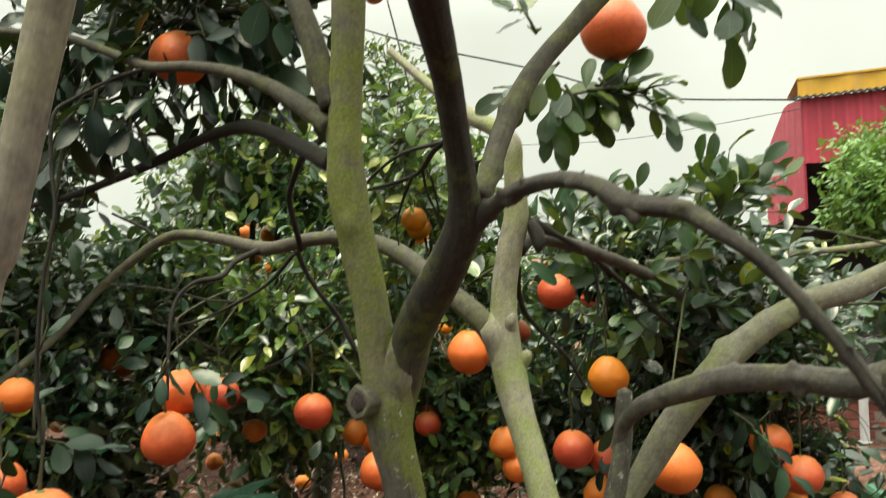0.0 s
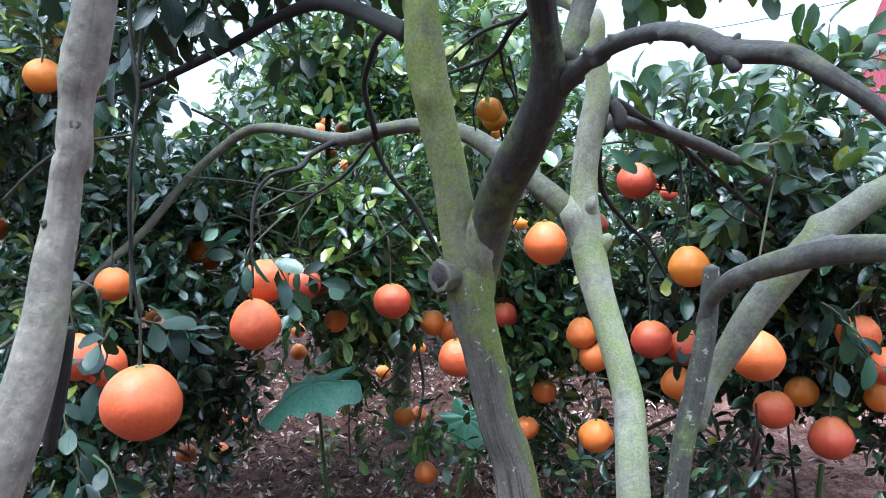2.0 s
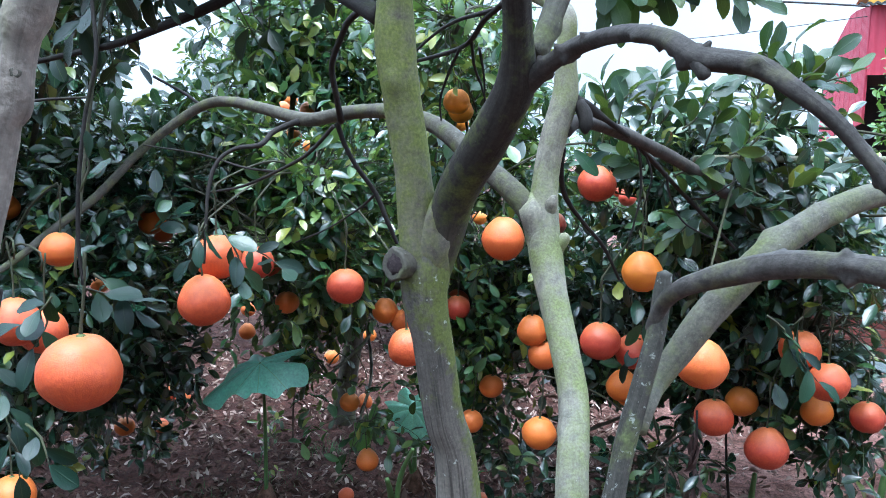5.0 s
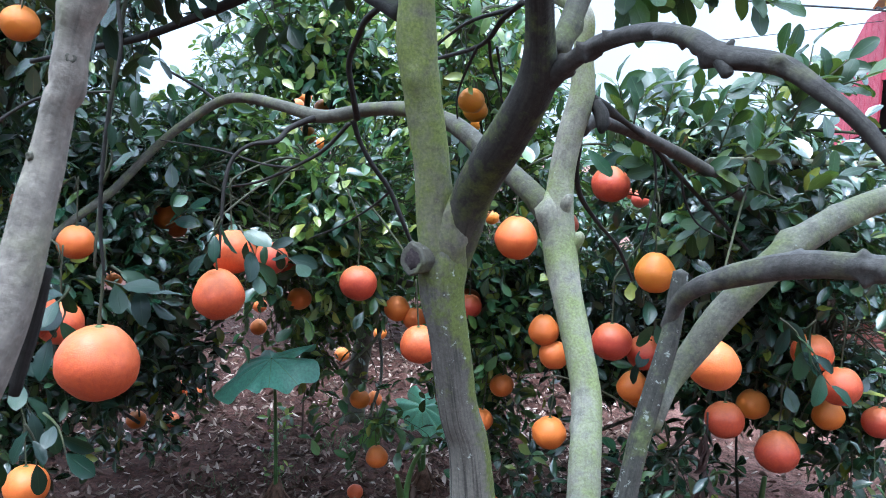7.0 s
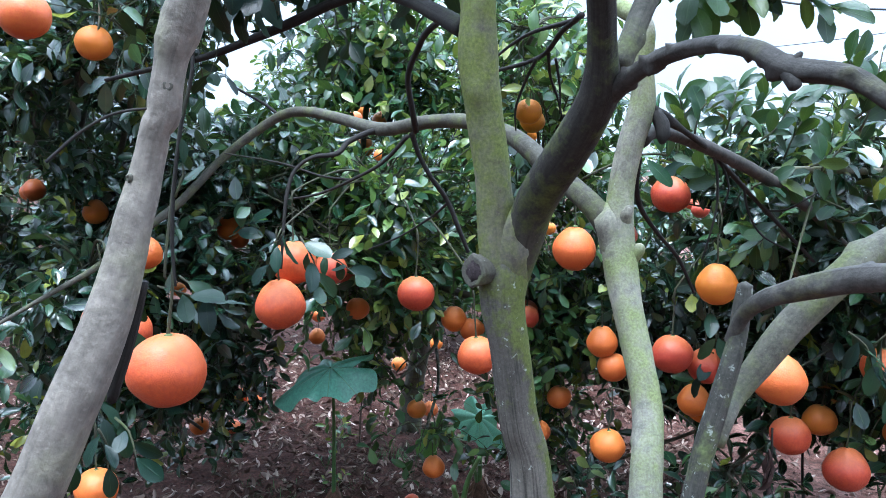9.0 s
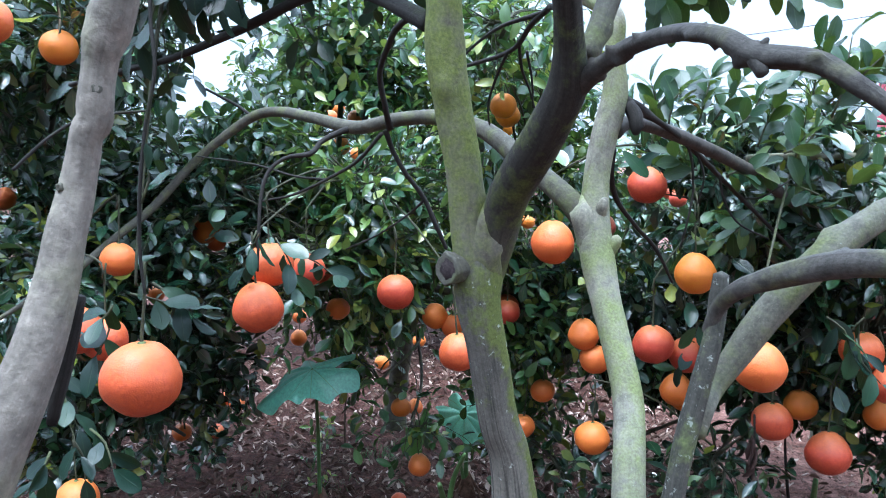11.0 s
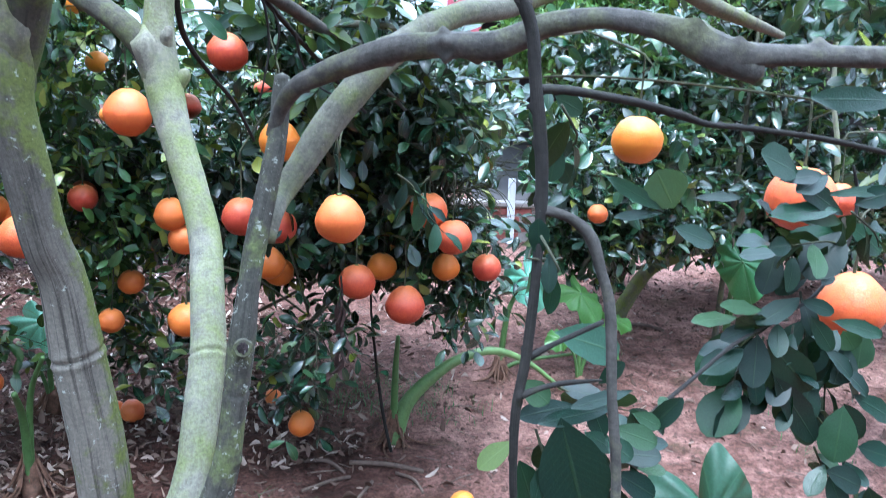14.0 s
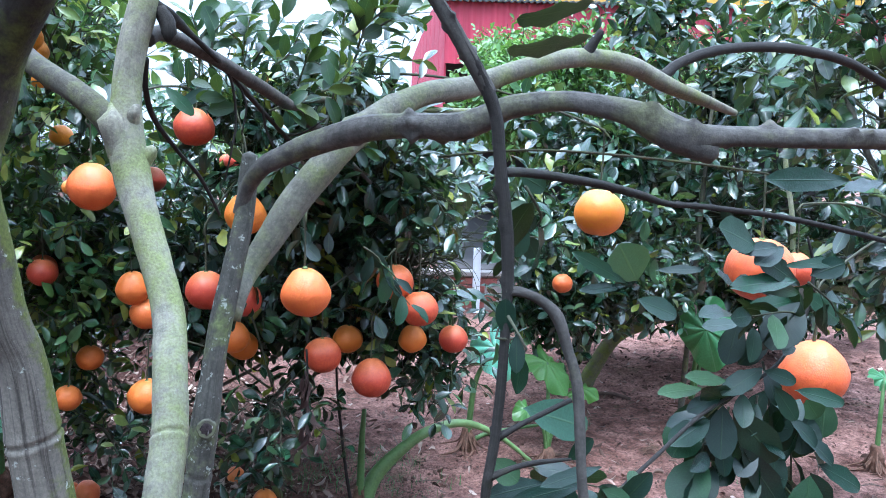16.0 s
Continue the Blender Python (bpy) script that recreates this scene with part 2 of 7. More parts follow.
TARO_LIGHT = leaf_material("young_taro_leaf", [(0.0, (0.06, 0.18, 0.045)), (1.0, (0.085, 0.21, 0.045))], 0.42, 0.4, 0.5, 0.0, 0.4)


def plain(name, col, rough=0.6, scale=30.0, vary=0.3, relief=0.3, depth=0.002, spec=0.4):
    m, n, l, b = material(name, rough, spec)
    co = n.new("ShaderNodeTexCoord").outputs["Object"]
    a = noise_node(n, l, scale, 5, co)
    c = noise_node(n, l, scale * 6, 4, co)
    both = math_node(n, l, "ADD", math_node(n, l, "MULTIPLY", a, 0.65), math_node(n, l, "MULTIPLY", c, 0.35))
    l.new(ramp(n, l, both, (0.3, tuple(v * (1 - vary) for v in col)), (0.7, tuple(min(1, v * (1 + vary)) for v in col))), b.inputs["Base Color"])
    bump(n, l, b, both, relief, depth)
    return m


STALK_GREEN = plain("taro_stalk", (0.085, 0.16, 0.05), 0.45, 25, 0.35)
STALK_PALE = plain("pale_taro_stalk", (0.13, 0.21, 0.075), 0.4, 25, 0.35)
HUSK = plain("dry_taro_husk", (0.13, 0.068, 0.045), 0.85, 55, 0.75, 0.9)
WITHERED = plain("withered_leaf", (0.045, 0.022, 0.018), 0.75, 40, 0.5, 0.4)
STICK = plain("dead_stick", (0.13, 0.09, 0.07), 0.8, 60, 0.4)
WEED = plain("weed_leaf", (0.07, 0.17, 0.05), 0.5, 30, 0.5)


def rind_material():
    """Orange to red citrus peel: fine oil pores, each fruit its own ripeness through its colour attribute."""
    m, n, l, b = material("pomelo_rind", 0.40, 0.42)
    info = n.new("ShaderNodeObjectInfo")
    co = n.new("ShaderNodeTexCoord").outputs["Object"]
    hue = n.new("ShaderNodeSeparateColor")
    l.new(info.outputs["Color"], hue.inputs[0])
    cloudy = noise_node(n, l, 14, 4, co)
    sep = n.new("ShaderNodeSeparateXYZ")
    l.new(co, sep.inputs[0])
    ripe = math_node(n, l, "ADD", hue.outputs[0], math_node(n, l, "MULTIPLY", math_node(n, l, "SUBTRACT", cloudy, 0.5), 0.5))
    col = ramp(n, l, ripe, (0.0, (0.72, 0.25, 0.014)), (0.35, (0.70, 0.182, 0.030)), (0.7, (0.64, 0.118, 0.036)), (1.0, (0.45, 0.056, 0.032)))
    # Light from above put into the rind: upper half paler
    lit_top = grey_step(n, l, sep.outputs["Z"], 0.05, 0.52)
    col = mixed(n, l, math_node(n, l, "MULTIPLY", lit_top, 0.38), col, (0.80, 0.36, 0.11))
    pores = n.new("ShaderNodeTexVoronoi")
    pores.inputs["Scale"].default_value = 75
    l.new(co, pores.inputs["Vector"])
    pit = grey_step(n, l, pores.outputs["Distance"], 0.0, 0.45)
    fine = noise_node(n, l, 60, 4, co)
    col = mixed(n, l, 0.5, col, ramp(n, l, fine, (0.3, (0.86, 0.82, 0.8)), (0.7, (1.08, 1.05, 1.0))), "MULTIPLY")
    scar = noise_node(n, l, 9, 6, co, 0.7)
    col = mixed(n, l, math_node(n, l, "MULTIPLY", grey_step(n, l, scar, 0.68, 0.76), 0.5), col, (0.25, 0.13, 0.05))
    l.new(col, b.inputs["Base Color"])
    b.inputs["Subsurface Weight"].default_value = 0.0
    bump(n, l, b, math_node(n, l, "ADD", pit, math_node(n, l, "MULTIPLY", cloudy, 0.8)), 0.22, 0.012)
    return m


RIND = rind_material()


def cut_wood_material():
    """Rotting end grain: near-black with a few bleached cracks."""
    m, n, l, b = material("weathered_cut_wood", 0.85, 0.2)
    co = n.new("ShaderNodeTexCoord").outputs["Object"]
    grain = noise_node(n, l, 170, 4, co, 0.6)
    crack = noise_node(n, l, 1.0, 3, co, 0.5, (120, 60, 45))
    col = ramp(n, l, grain, (0.3, (0.018, 0.013, 0.014)), (0.7, (0.075, 0.056, 0.056)))
    col = mixed(n, l, grey_step(n, l, crack, 0.60, 0.70), col, (0.42, 0.38, 0.38))
    l.new(col, b.inputs["Base Color"])
    bump(n, l, b, math_node(n, l, "ADD", grain, crack), 0.8, 0.002)
    return m


CUT_WOOD = cut_wood_material()


def soil_material():
    m, n, l, b = material("red_brown_soil", 0.9, 0.2)
    co = n.new("ShaderNodeTexCoord").outputs["Object"]
    broad = noise_node(n, l, 1.1, 4, co)
    mid = noise_node(n, l, 9, 6, co, 0.65)
    fine = noise_node(n, l, 60, 7, co, 0.75)
    col = ramp(n, l, mid, (0.30, (0.066, 0.029, 0.022)), (0.5, (0.195, 0.102, 0.082)), (0.68, (0.37, 0.215, 0.182)))
    col = mixed(n, l, grey_step(n, l, broad, 0.45, 0.65), col, ramp(n, l, mid, (0.32, (0.15, 0.075, 0.061)), (0.66, (0.46, 0.273, 0.233))))
    col = mixed(n, l, 0.7, col, ramp(n, l, fine, (0.38, (0.22, 0.21, 0.21)), (0.62, (1.55, 1.50, 1.48))), "MULTIPLY")
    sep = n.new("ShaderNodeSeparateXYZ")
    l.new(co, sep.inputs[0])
    # Soil browner on the left, darkened further as canopy shade put into colour
    out_of_shade = grey_step(n, l, math_node(n, l, "ADD", sep.outputs["X"], math_node(n, l, "MULTIPLY", broad, 1.6)), 1.1, 2.6)
    col = mixed(n, l, 1.0, col, ramp(n, l, out_of_shade, (0.0, (0.34, 0.275, 0.25)), (1.0, (1.02, 1.00, 0.99))), "MULTIPLY")
    moss = noise_node(n, l, 2.3, 6, co, 0.7)
    col = mixed(n, l, math_node(n, l, "MULTIPLY", grey_step(n, l, moss, 0.6, 0.72), 0.45), col, (0.07, 0.10, 0.035))
    l.new(col, b.inputs["Base Color"])
    bump(n, l, b, math_node(n, l, "ADD", fine, math_node(n, l, "MULTIPLY", mid, 2.2)), 1.0, 0.02)
    return m


SOIL = soil_material()


def sheet_metal(name, col, rust):
    m, n, l, b = material(name, 0.5, 0.4)
    co = n.new("ShaderNodeTexCoord").outputs["Object"]
    a = noise_node(n, l, 2.0, 5, co, 0.65)
    run = noise_node(n, l, 1.0, 5, co, 0.6, (9, 9, 0.7))
    c = ramp(n, l, a, (0.3, tuple(v * 0.8 for v in col)), (0.7, tuple(min(1, v * 1.15) for v in col)))
    c = mixed(n, l, math_node(n, l, "MULTIPLY", grey_step(n, l, run, 0.52, 0.72), 0.5), c, rust)
    l.new(c, b.inputs["Base Color"])
    return m


RED_SHEET = sheet_metal("red_corrugated_sheet", (0.45, 0.050, 0.085), (0.26, 0.045, 0.06))
YELLOW_SHEET = sheet_metal("yellow_rusted_sheet", (0.62, 0.34, 0.05), (0.30, 0.20, 0.14))
ROOF_EDGE = plain("dark_roof_sheet", (0.045, 0.05, 0.05), 0.6, 4)
POST = plain("white_painted_post", (0.66, 0.68, 0.72), 0.5, 6, 0.12)
BRICK = plain("red_brick", (0.26, 0.085, 0.07), 0.85, 9, 0.35, 0.5)
MORTAR = plain("grey_mortar", (0.30, 0.27, 0.25), 0.9, 20, 0.25)
# Near-black colour stands in for the shade inside the shed
SHADE_WALL = plain("shade_dark_inner_wall", (0.05, 0.045, 0.045), 0.9, 3, 0.3)
CABLE = plain("black_cable", (0.03, 0.03, 0.03), 0.6, 10, 0.2)

# ---- fitted plan: limbs as x, y, z, radius; fruit; crown lobes; near sprigs ----
STEMS = {
    "front_trunk": [(0.039, 1.046, 0.708, 0.037), (0.035, 1.036, 0.807, 0.030), (0.025, 1.031, 0.935, 0.029), (0.013, 1.028, 1.027, 0.028), (0.003, 1.021, 1.126, 0.025), (-0.011, 1.010, 1.179, 0.024), (-0.024, 1.000, 1.264, 0.024), (-0.035, 0.995, 1.318, 0.026), (-0.035, 0.997, 1.361, 0.028), (-0.029, 1.002, 1.398, 0.019)],
    "green_stem": [(-0.031, 0.997, 1.305, 0.017), (-0.040, 0.993, 1.358, 0.021), (-0.046, 0.989, 1.410, 0.021), (-0.052, 0.984, 1.480, 0.021), (-0.062, 0.980, 1.543, 0.022), (-0.071, 0.976, 1.604, 0.023), (-0.071, 0.973, 1.671, 0.019), (-0.065, 0.973, 1.754, 0.019), (-0.061, 0.973, 1.819, 0.019), (-0.054, 0.973, 1.922, 0.018), (-0.038, 0.995, 2.103, 0.015)],
    "dark_stem": [(-0.032, 1.018, 1.290, 0.010), (-0.027, 1.011, 1.342, 0.018), (-0.014, 0.995, 1.394, 0.0225), (0.002, 0.963, 1.447, 0.023), (0.034, 0.906, 1.501, 0.022), (0.053, 0.872, 1.535, 0.020), (0.061, 0.848, 1.560, 0.018), (0.059, 0.814, 1.603, 0.013), (0.051, 0.756, 1.669, 0.013), (0.042, 0.699, 1.711, 0.015), (0.037, 0.648, 1.732, 0.016), (0.032, 0.568, 1.759, 0.016)],
    "crotch": [(-0.030, 1.000, 1.355, 0.024), (-0.027, 0.988, 1.392, 0.021), (-0.023, 0.980, 1.418, 0.014), (-0.021, 0.976, 1.436, 0.006)],
    "second_crotch": [(0.118, 1.440, 1.345, 0.026), (0.108, 1.444, 1.386, 0.024), (0.104, 1.450, 1.412, 0.015), (0.103, 1.454, 1.426, 0.006)],
    "arching_branch": [(0.045, 0.891, 1.517, 0.013), (0.063, 0.862, 1.545, 0.012), (0.087, 0.824, 1.567, 0.009), (0.112, 0.785, 1.580, 0.008), (0.140, 0.727, 1.581, 0.007), (0.163, 0.679, 1.570, 0.007), (0.180, 0.654, 1.555, 0.008), (0.213, 0.637, 1.548, 0.007), (0.233, 0.620, 1.531, 0.006), (0.260, 0.614, 1.508, 0.005), (0.295, 0.602, 1.463, 0.005), (0.335, 0.598, 1.403, 0.005)],
    "drooping_twig": [(0.260, 0.614, 1.508, 0.0030), (0.295, 0.602, 1.463, 0.0037), (0.335, 0.597, 1.401, 0.0044), (0.343, 0.591, 1.347, 0.0044), (0.347, 0.585, 1.292, 0.0044), (0.344, 0.579, 1.233, 0.0037), (0.337, 0.573, 1.170, 0.0037), (0.329, 0.570, 1.126, 0.0037), (0.328, 0.568, 1.082, 0.0030), (0.330, 0.568, 1.056, 0.0030), (0.333, 0.568, 1.024, 0.0030), (0.337, 0.568, 0.978, 0.0022), (0.344, 0.568, 0.885, 0.0022)],
    "arch_spike": [(0.181, 0.655, 1.556, 0.005), (0.184, 0.652, 1.562, 0.003), (0.186, 0.651, 1.565, 0.0014)],
    "arch_stub": [(0.176, 0.658, 1.560, 0.0075), (0.180, 0.650, 1.549, 0.0058), (0.182, 0.646, 1.541, 0.0040)],
    "grey_stem": [(0.077, 0.862, 1.579, 0.012), (0.087, 0.872, 1.605, 0.011), (0.105, 0.901, 1.654, 0.012), (0.131, 0.927, 1.703, 0.012), (0.155, 0.943, 1.736, 0.011), (0.186, 0.958, 1.770, 0.011), (0.221, 0.973, 1.808, 0.012), (0.273, 0.995, 1.862, 0.011), (0.356, 1.046, 1.953, 0.009)],
    "left_branch_high": [(-0.087, 0.973, 1.675, 0.012), (-0.119, 1.005, 1.702, 0.012), (-0.171, 1.046, 1.740, 0.010), (-0.235, 1.077, 1.770, 0.008), (-0.293, 1.097, 1.784, 0.007), (-0.349, 1.108, 1.789, 0.007), (-0.413, 1.118, 1.817, 0.006), (-0.471, 1.128, 1.840, 0.006), (-0.568, 1.149, 1.859, 0.005), (-0.698, 1.200, 1.892, 0.004)],
    "left_branch_mid": [(-0.087, 0.980, 1.633, 0.012), (-0.122, 1.015, 1.655, 0.011), (-0.173, 1.077, 1.686, 0.010), (-0.236, 1.149, 1.711, 0.010), (-0.311, 1.210, 1.708, 0.008), (-0.386, 1.251, 1.688, 0.008), (-0.473, 1.302, 1.670, 0.007), (-0.576, 1.354, 1.649, 0.006), (-0.690, 1.405, 1.636, 0.005), (-0.822, 1.456, 1.618, 0.004)],
    "left_stem_high": [(-0.084, 0.976, 1.698, 0.015), (-0.099, 0.980, 1.751, 0.015), (-0.112, 0.987, 1.793, 0.014), (-0.128, 0.995, 1.836, 0.013), (-0.157, 1.015, 1.912, 0.011), (-0.202, 1.046, 2.032, 0.009)],
    "hanging_twig": [(-0.353, 1.108, 1.786, 0.0032), (-0.386, 1.087, 1.770, 0.0024), (-0.428, 1.067, 1.742, 0.0024), (-0.444, 1.046, 1.718, 0.0024), (-0.444, 1.036, 1.657, 0.0024), (-0.436, 1.026, 1.593, 0.0024), (-0.449, 1.021, 1.521, 0.0024), (-0.456, 1.015, 1.445, 0.0024), (-0.459, 1.015, 1.374, 0.0024), (-0.455, 1.015, 1.318, 0.0016)],
    "second_trunk": [(0.077, 1.067, 0.705, 0.035), (0.104, 1.077, 0.765, 0.028), (0.131, 1.108, 0.835, 0.024), (0.149, 1.149, 0.914, 0.025), (0.162, 1.190, 0.980, 0.025), (0.165, 1.231, 1.042, 0.024), (0.169, 1.292, 1.112, 0.023), (0.159, 1.333, 1.172, 0.023), (0.140, 1.384, 1.251, 0.024), (0.126, 1.425, 1.320, 0.028), (0.120, 1.446, 1.379, 0.027), (0.123, 1.466, 1.459, 0.022), (0.137, 1.476, 1.535, 0.022), (0.151, 1.486, 1.592, 0.022), (0.150, 1.496, 1.669, 0.017), (0.149, 1.506, 1.727, 0.016), (0.116, 1.556, 1.763, 0.016), (0.076, 1.606, 1.795, 0.016), (0.010, 1.676, 1.862, 0.011), (-0.085, 1.756, 1.967, 0.009)],
    "far_limb": [(0.114, 1.446, 1.355, 0.020), (0.090, 1.456, 1.402, 0.021), (0.051, 1.496, 1.439, 0.020), (-0.001, 1.576, 1.477, 0.020), (-0.060, 1.676, 1.526, 0.019), (-0.120, 1.776, 1.556, 0.018), (-0.217, 1.906, 1.580, 0.017), (-0.335, 2.035, 1.581, 0.017), (-0.464, 2.155, 1.567, 0.018), (-0.607, 2.275, 1.597, 0.016), (-0.739, 2.374, 1.622, 0.015), (-0.839, 2.432, 1.616, 0.015), (-0.947, 2.451, 1.556, 0.014), (-1.052, 2.432, 1.466, 0.013), (-1.156, 2.374, 1.336, 0.013), (-1.250, 2.305, 1.243, 0.012), (-1.336, 2.205, 1.144, 0.010), (-1.430, 2.105, 1.069, 0.007), (-1.511, 2.005, 1.000, 0.005)],
    "far_limb_twig": [(-0.449, 2.155, 1.573, 0.010), (-0.510, 2.155, 1.554, 0.008), (-0.551, 2.135, 1.531, 0.007), (-0.573, 2.105, 1.499, 0.007), (-0.631, 2.075, 1.487, 0.005), (-0.670, 2.055, 1.451, 0.005), (-0.684, 2.035, 1.387, 0.005), (-0.685, 2.015, 1.288, 0.004), (-0.686, 2.005, 1.202, 0.003)],
    "dark_riser": [(-0.343, 2.005, 1.558, 0.009), (-0.343, 1.955, 1.606, 0.007), (-0.345, 1.906, 1.680, 0.007), (-0.307, 1.836, 1.739, 0.007), (-0.276, 1.756, 1.755, 0.007), (-0.226, 1.656, 1.765, 0.007), (-0.148, 1.354, 1.734, 0.006), (-0.091, 1.097, 1.697, 0.005)],
    "dark_fall": [(-0.364, 2.055, 1.557, 0.007), (-0.347, 2.075, 1.502, 0.006), (-0.316, 2.085, 1.445, 0.006), (-0.276, 2.105, 1.387, 0.006), (-0.248, 2.115, 1.321, 0.006), (-0.221, 2.135, 1.253, 0.005)],
    "right_twig": [(0.167, 1.486, 1.583, 0.012), (0.191, 1.506, 1.572, 0.012), (0.234, 1.606, 1.558, 0.006), (0.298, 1.756, 1.533, 0.006), (0.348, 1.876, 1.508, 0.006), (0.441, 2.005, 1.437, 0.005), (0.545, 2.105, 1.353, 0.005), (0.641, 2.155, 1.266, 0.004)],
    "right_limb": [(0.156, 1.506, 1.531, 0.012), (0.179, 1.556, 1.550, 0.013), (0.225, 1.656, 1.550, 0.013), (0.301, 1.776, 1.534, 0.014), (0.437, 1.935, 1.486, 0.014), (0.536, 2.035, 1.439, 0.015), (0.601, 2.105, 1.401, 0.013), (0.684, 2.175, 1.342, 0.008), (0.781, 2.255, 1.272, 0.005)],
    "low_twig": [(0.153, 1.516, 1.502, 0.006), (0.154, 1.556, 1.457, 0.005), (0.170, 1.616, 1.409, 0.005), (0.216, 1.716, 1.353, 0.004), (0.268, 1.806, 1.298, 0.004), (0.320, 1.906, 1.212, 0.003)],
    "dark_hook": [(0.174, 1.486, 1.578, 0.011), (0.185, 1.476, 1.558, 0.013), (0.186, 1.466, 1.539, 0.010), (0.185, 1.466, 1.527, 0.005)],
    "knot_a": [(0.127, 1.441, 1.327, 0.025), (0.148, 1.430, 1.345, 0.014), (0.160, 1.425, 1.356, 0.006)],
    "right_trunk": [(0.106, 1.046, 0.724, 0.032), (0.142, 1.036, 0.797, 0.024), (0.167, 1.026, 0.886, 0.017), (0.180, 1.021, 0.970, 0.015), (0.189, 1.018, 1.043, 0.016), (0.198, 1.021, 1.104, 0.013), (0.209, 1.026, 1.162, 0.013), (0.230, 1.031, 1.252, 0.012), (0.238, 1.036, 1.291, 0.011), (0.242, 1.041, 1.327, 0.011), (0.244, 1.041, 1.353, 0.009)],
    "horizontal_limb": [(0.232, 1.040, 1.285, 0.0080), (0.241, 1.024, 1.320, 0.0095), (0.254, 0.995, 1.343, 0.0107), (0.273, 0.982, 1.354, 0.0119), (0.292, 0.966, 1.364, 0.0131), (0.323, 0.940, 1.377, 0.0141), (0.350, 0.905, 1.386, 0.0137), (0.387, 0.870, 1.389, 0.0128), (0.416, 0.835, 1.388, 0.0142), (0.434, 0.820, 1.395, 0.0135), (0.458, 0.800, 1.408, 0.0117), (0.498, 0.765, 1.414, 0.0098), (0.542, 0.735, 1.406, 0.0124), (0.569, 0.717, 1.393, 0.0160), (0.592, 0.704, 1.382, 0.0165), (0.615, 0.690, 1.383, 0.0111), (0.645, 0.680, 1.384, 0.0096), (0.680, 0.660, 1.384, 0.0095), (0.768, 0.630, 1.385, 0.0096), (0.913, 0.600, 1.382, 0.0089)],
    "broken_stub": [(0.578, 0.712, 1.386, 0.0150), (0.599, 0.700, 1.376, 0.0133), (0.617, 0.690, 1.367, 0.0101)],
    "back_limb": [(0.222, 1.034, 1.160, 0.0100), (0.231, 1.038, 1.195, 0.0125), (0.246, 1.065, 1.213, 0.0137), (0.276, 1.078, 1.252, 0.0168), (0.305, 1.084, 1.294, 0.0191), (0.334, 1.084, 1.330, 0.0193), (0.364, 1.088, 1.362, 0.0188), (0.397, 1.100, 1.390, 0.0184), (0.450, 1.120, 1.421, 0.0175), (0.507, 1.140, 1.444, 0.0158), (0.581, 1.170, 1.458, 0.0165), (0.655, 1.190, 1.484, 0.0154), (0.745, 1.210, 1.511, 0.0152), (0.831, 1.230, 1.523, 0.0158), (0.925, 1.250, 1.518, 0.0155), (1.014, 1.270, 1.494, 0.0141), (1.109, 1.290, 1.475, 0.0115), (1.211, 1.310, 1.454, 0.0066)],
    "back_limb_twig": [(0.938, 1.252, 1.515, 0.0117), (1.001, 1.270, 1.508, 0.0110), (1.044, 1.280, 1.533, 0.0092), (1.137, 1.300, 1.564, 0.0095), (1.274, 1.330, 1.586, 0.0100), (1.425, 1.360, 1.594, 0.0105), (1.591, 1.390, 1.584, 0.0099), (1.754, 1.420, 1.547, 0.0104), (2.086, 1.460, 1.457, 0.0086)],
    "knob_twig": [(0.807, 1.225, 1.520, 0.0138), (0.816, 1.220, 1.535, 0.0092), (0.825, 1.215, 1.551, 0.0073), (0.831, 1.210, 1.565, 0.0046)],
    "cross_branch": [(0.344, 0.591, 1.349, 0.0034), (0.365, 0.597, 1.349, 0.0034), (0.397, 0.602, 1.346, 0.0034), (0.439, 0.614, 1.341, 0.0034), (0.488, 0.625, 1.332, 0.0034), (0.519, 0.631, 1.325, 0.0026), (0.572, 0.637, 1.321, 0.0026), (0.670, 0.643, 1.310, 0.0026), (0.805, 0.648, 1.286, 0.0026), (0.938, 0.660, 1.256, 0.0017)],
    "side_shoot": [(0.345, 0.582, 1.267, 0.0036), (0.355, 0.579, 1.266, 0.0036), (0.370, 0.577, 1.260, 0.0036), (0.382, 0.573, 1.248, 0.0045), (0.389, 0.568, 1.225, 0.0036), (0.395, 0.562, 1.197, 0.0036), (0.397, 0.554, 1.134, 0.0036), (0.401, 0.550, 1.090, 0.0036), (0.402, 0.547, 1.059, 0.0036), (0.399, 0.545, 1.012, 0.0036), (0.395, 0.542, 0.964, 0.0027), (0.387, 0.539, 0.895, 0.0027)],
    "spur_a": [(0.338, 0.573, 1.164, 0.003), (0.359, 0.579, 1.169, 0.002), (0.383, 0.585, 1.174, 0.002), (0.408, 0.591, 1.179, 0.002)],
    "spur_b": [(0.331, 0.568, 1.138, 0.003), (0.350, 0.573, 1.140, 0.002), (0.374, 0.579, 1.139, 0.002), (0.407, 0.585, 1.135, 0.001)],
    "leaf_stem": [(0.603, 0.824, 0.957, 0.003), (0.677, 0.872, 0.961, 0.003), (0.784, 0.943, 0.962, 0.003), (0.905, 1.005, 0.981, 0.003), (1.019, 1.046, 0.998, 0.003), (1.131, 1.077, 1.028, 0.003), (1.203, 1.097, 1.097, 0.003), (1.226, 1.108, 1.175, 0.003), (1.206, 1.108, 1.235, 0.002)],
    "fall_twig_a": [(0.309, 1.800, 1.529, 0.0034), (0.334, 1.820, 1.498, 0.0030), (0.346, 1.840, 1.422, 0.0026), (0.337, 1.840, 1.356, 0.0022), (0.325, 1.860, 1.290, 0.0018)],
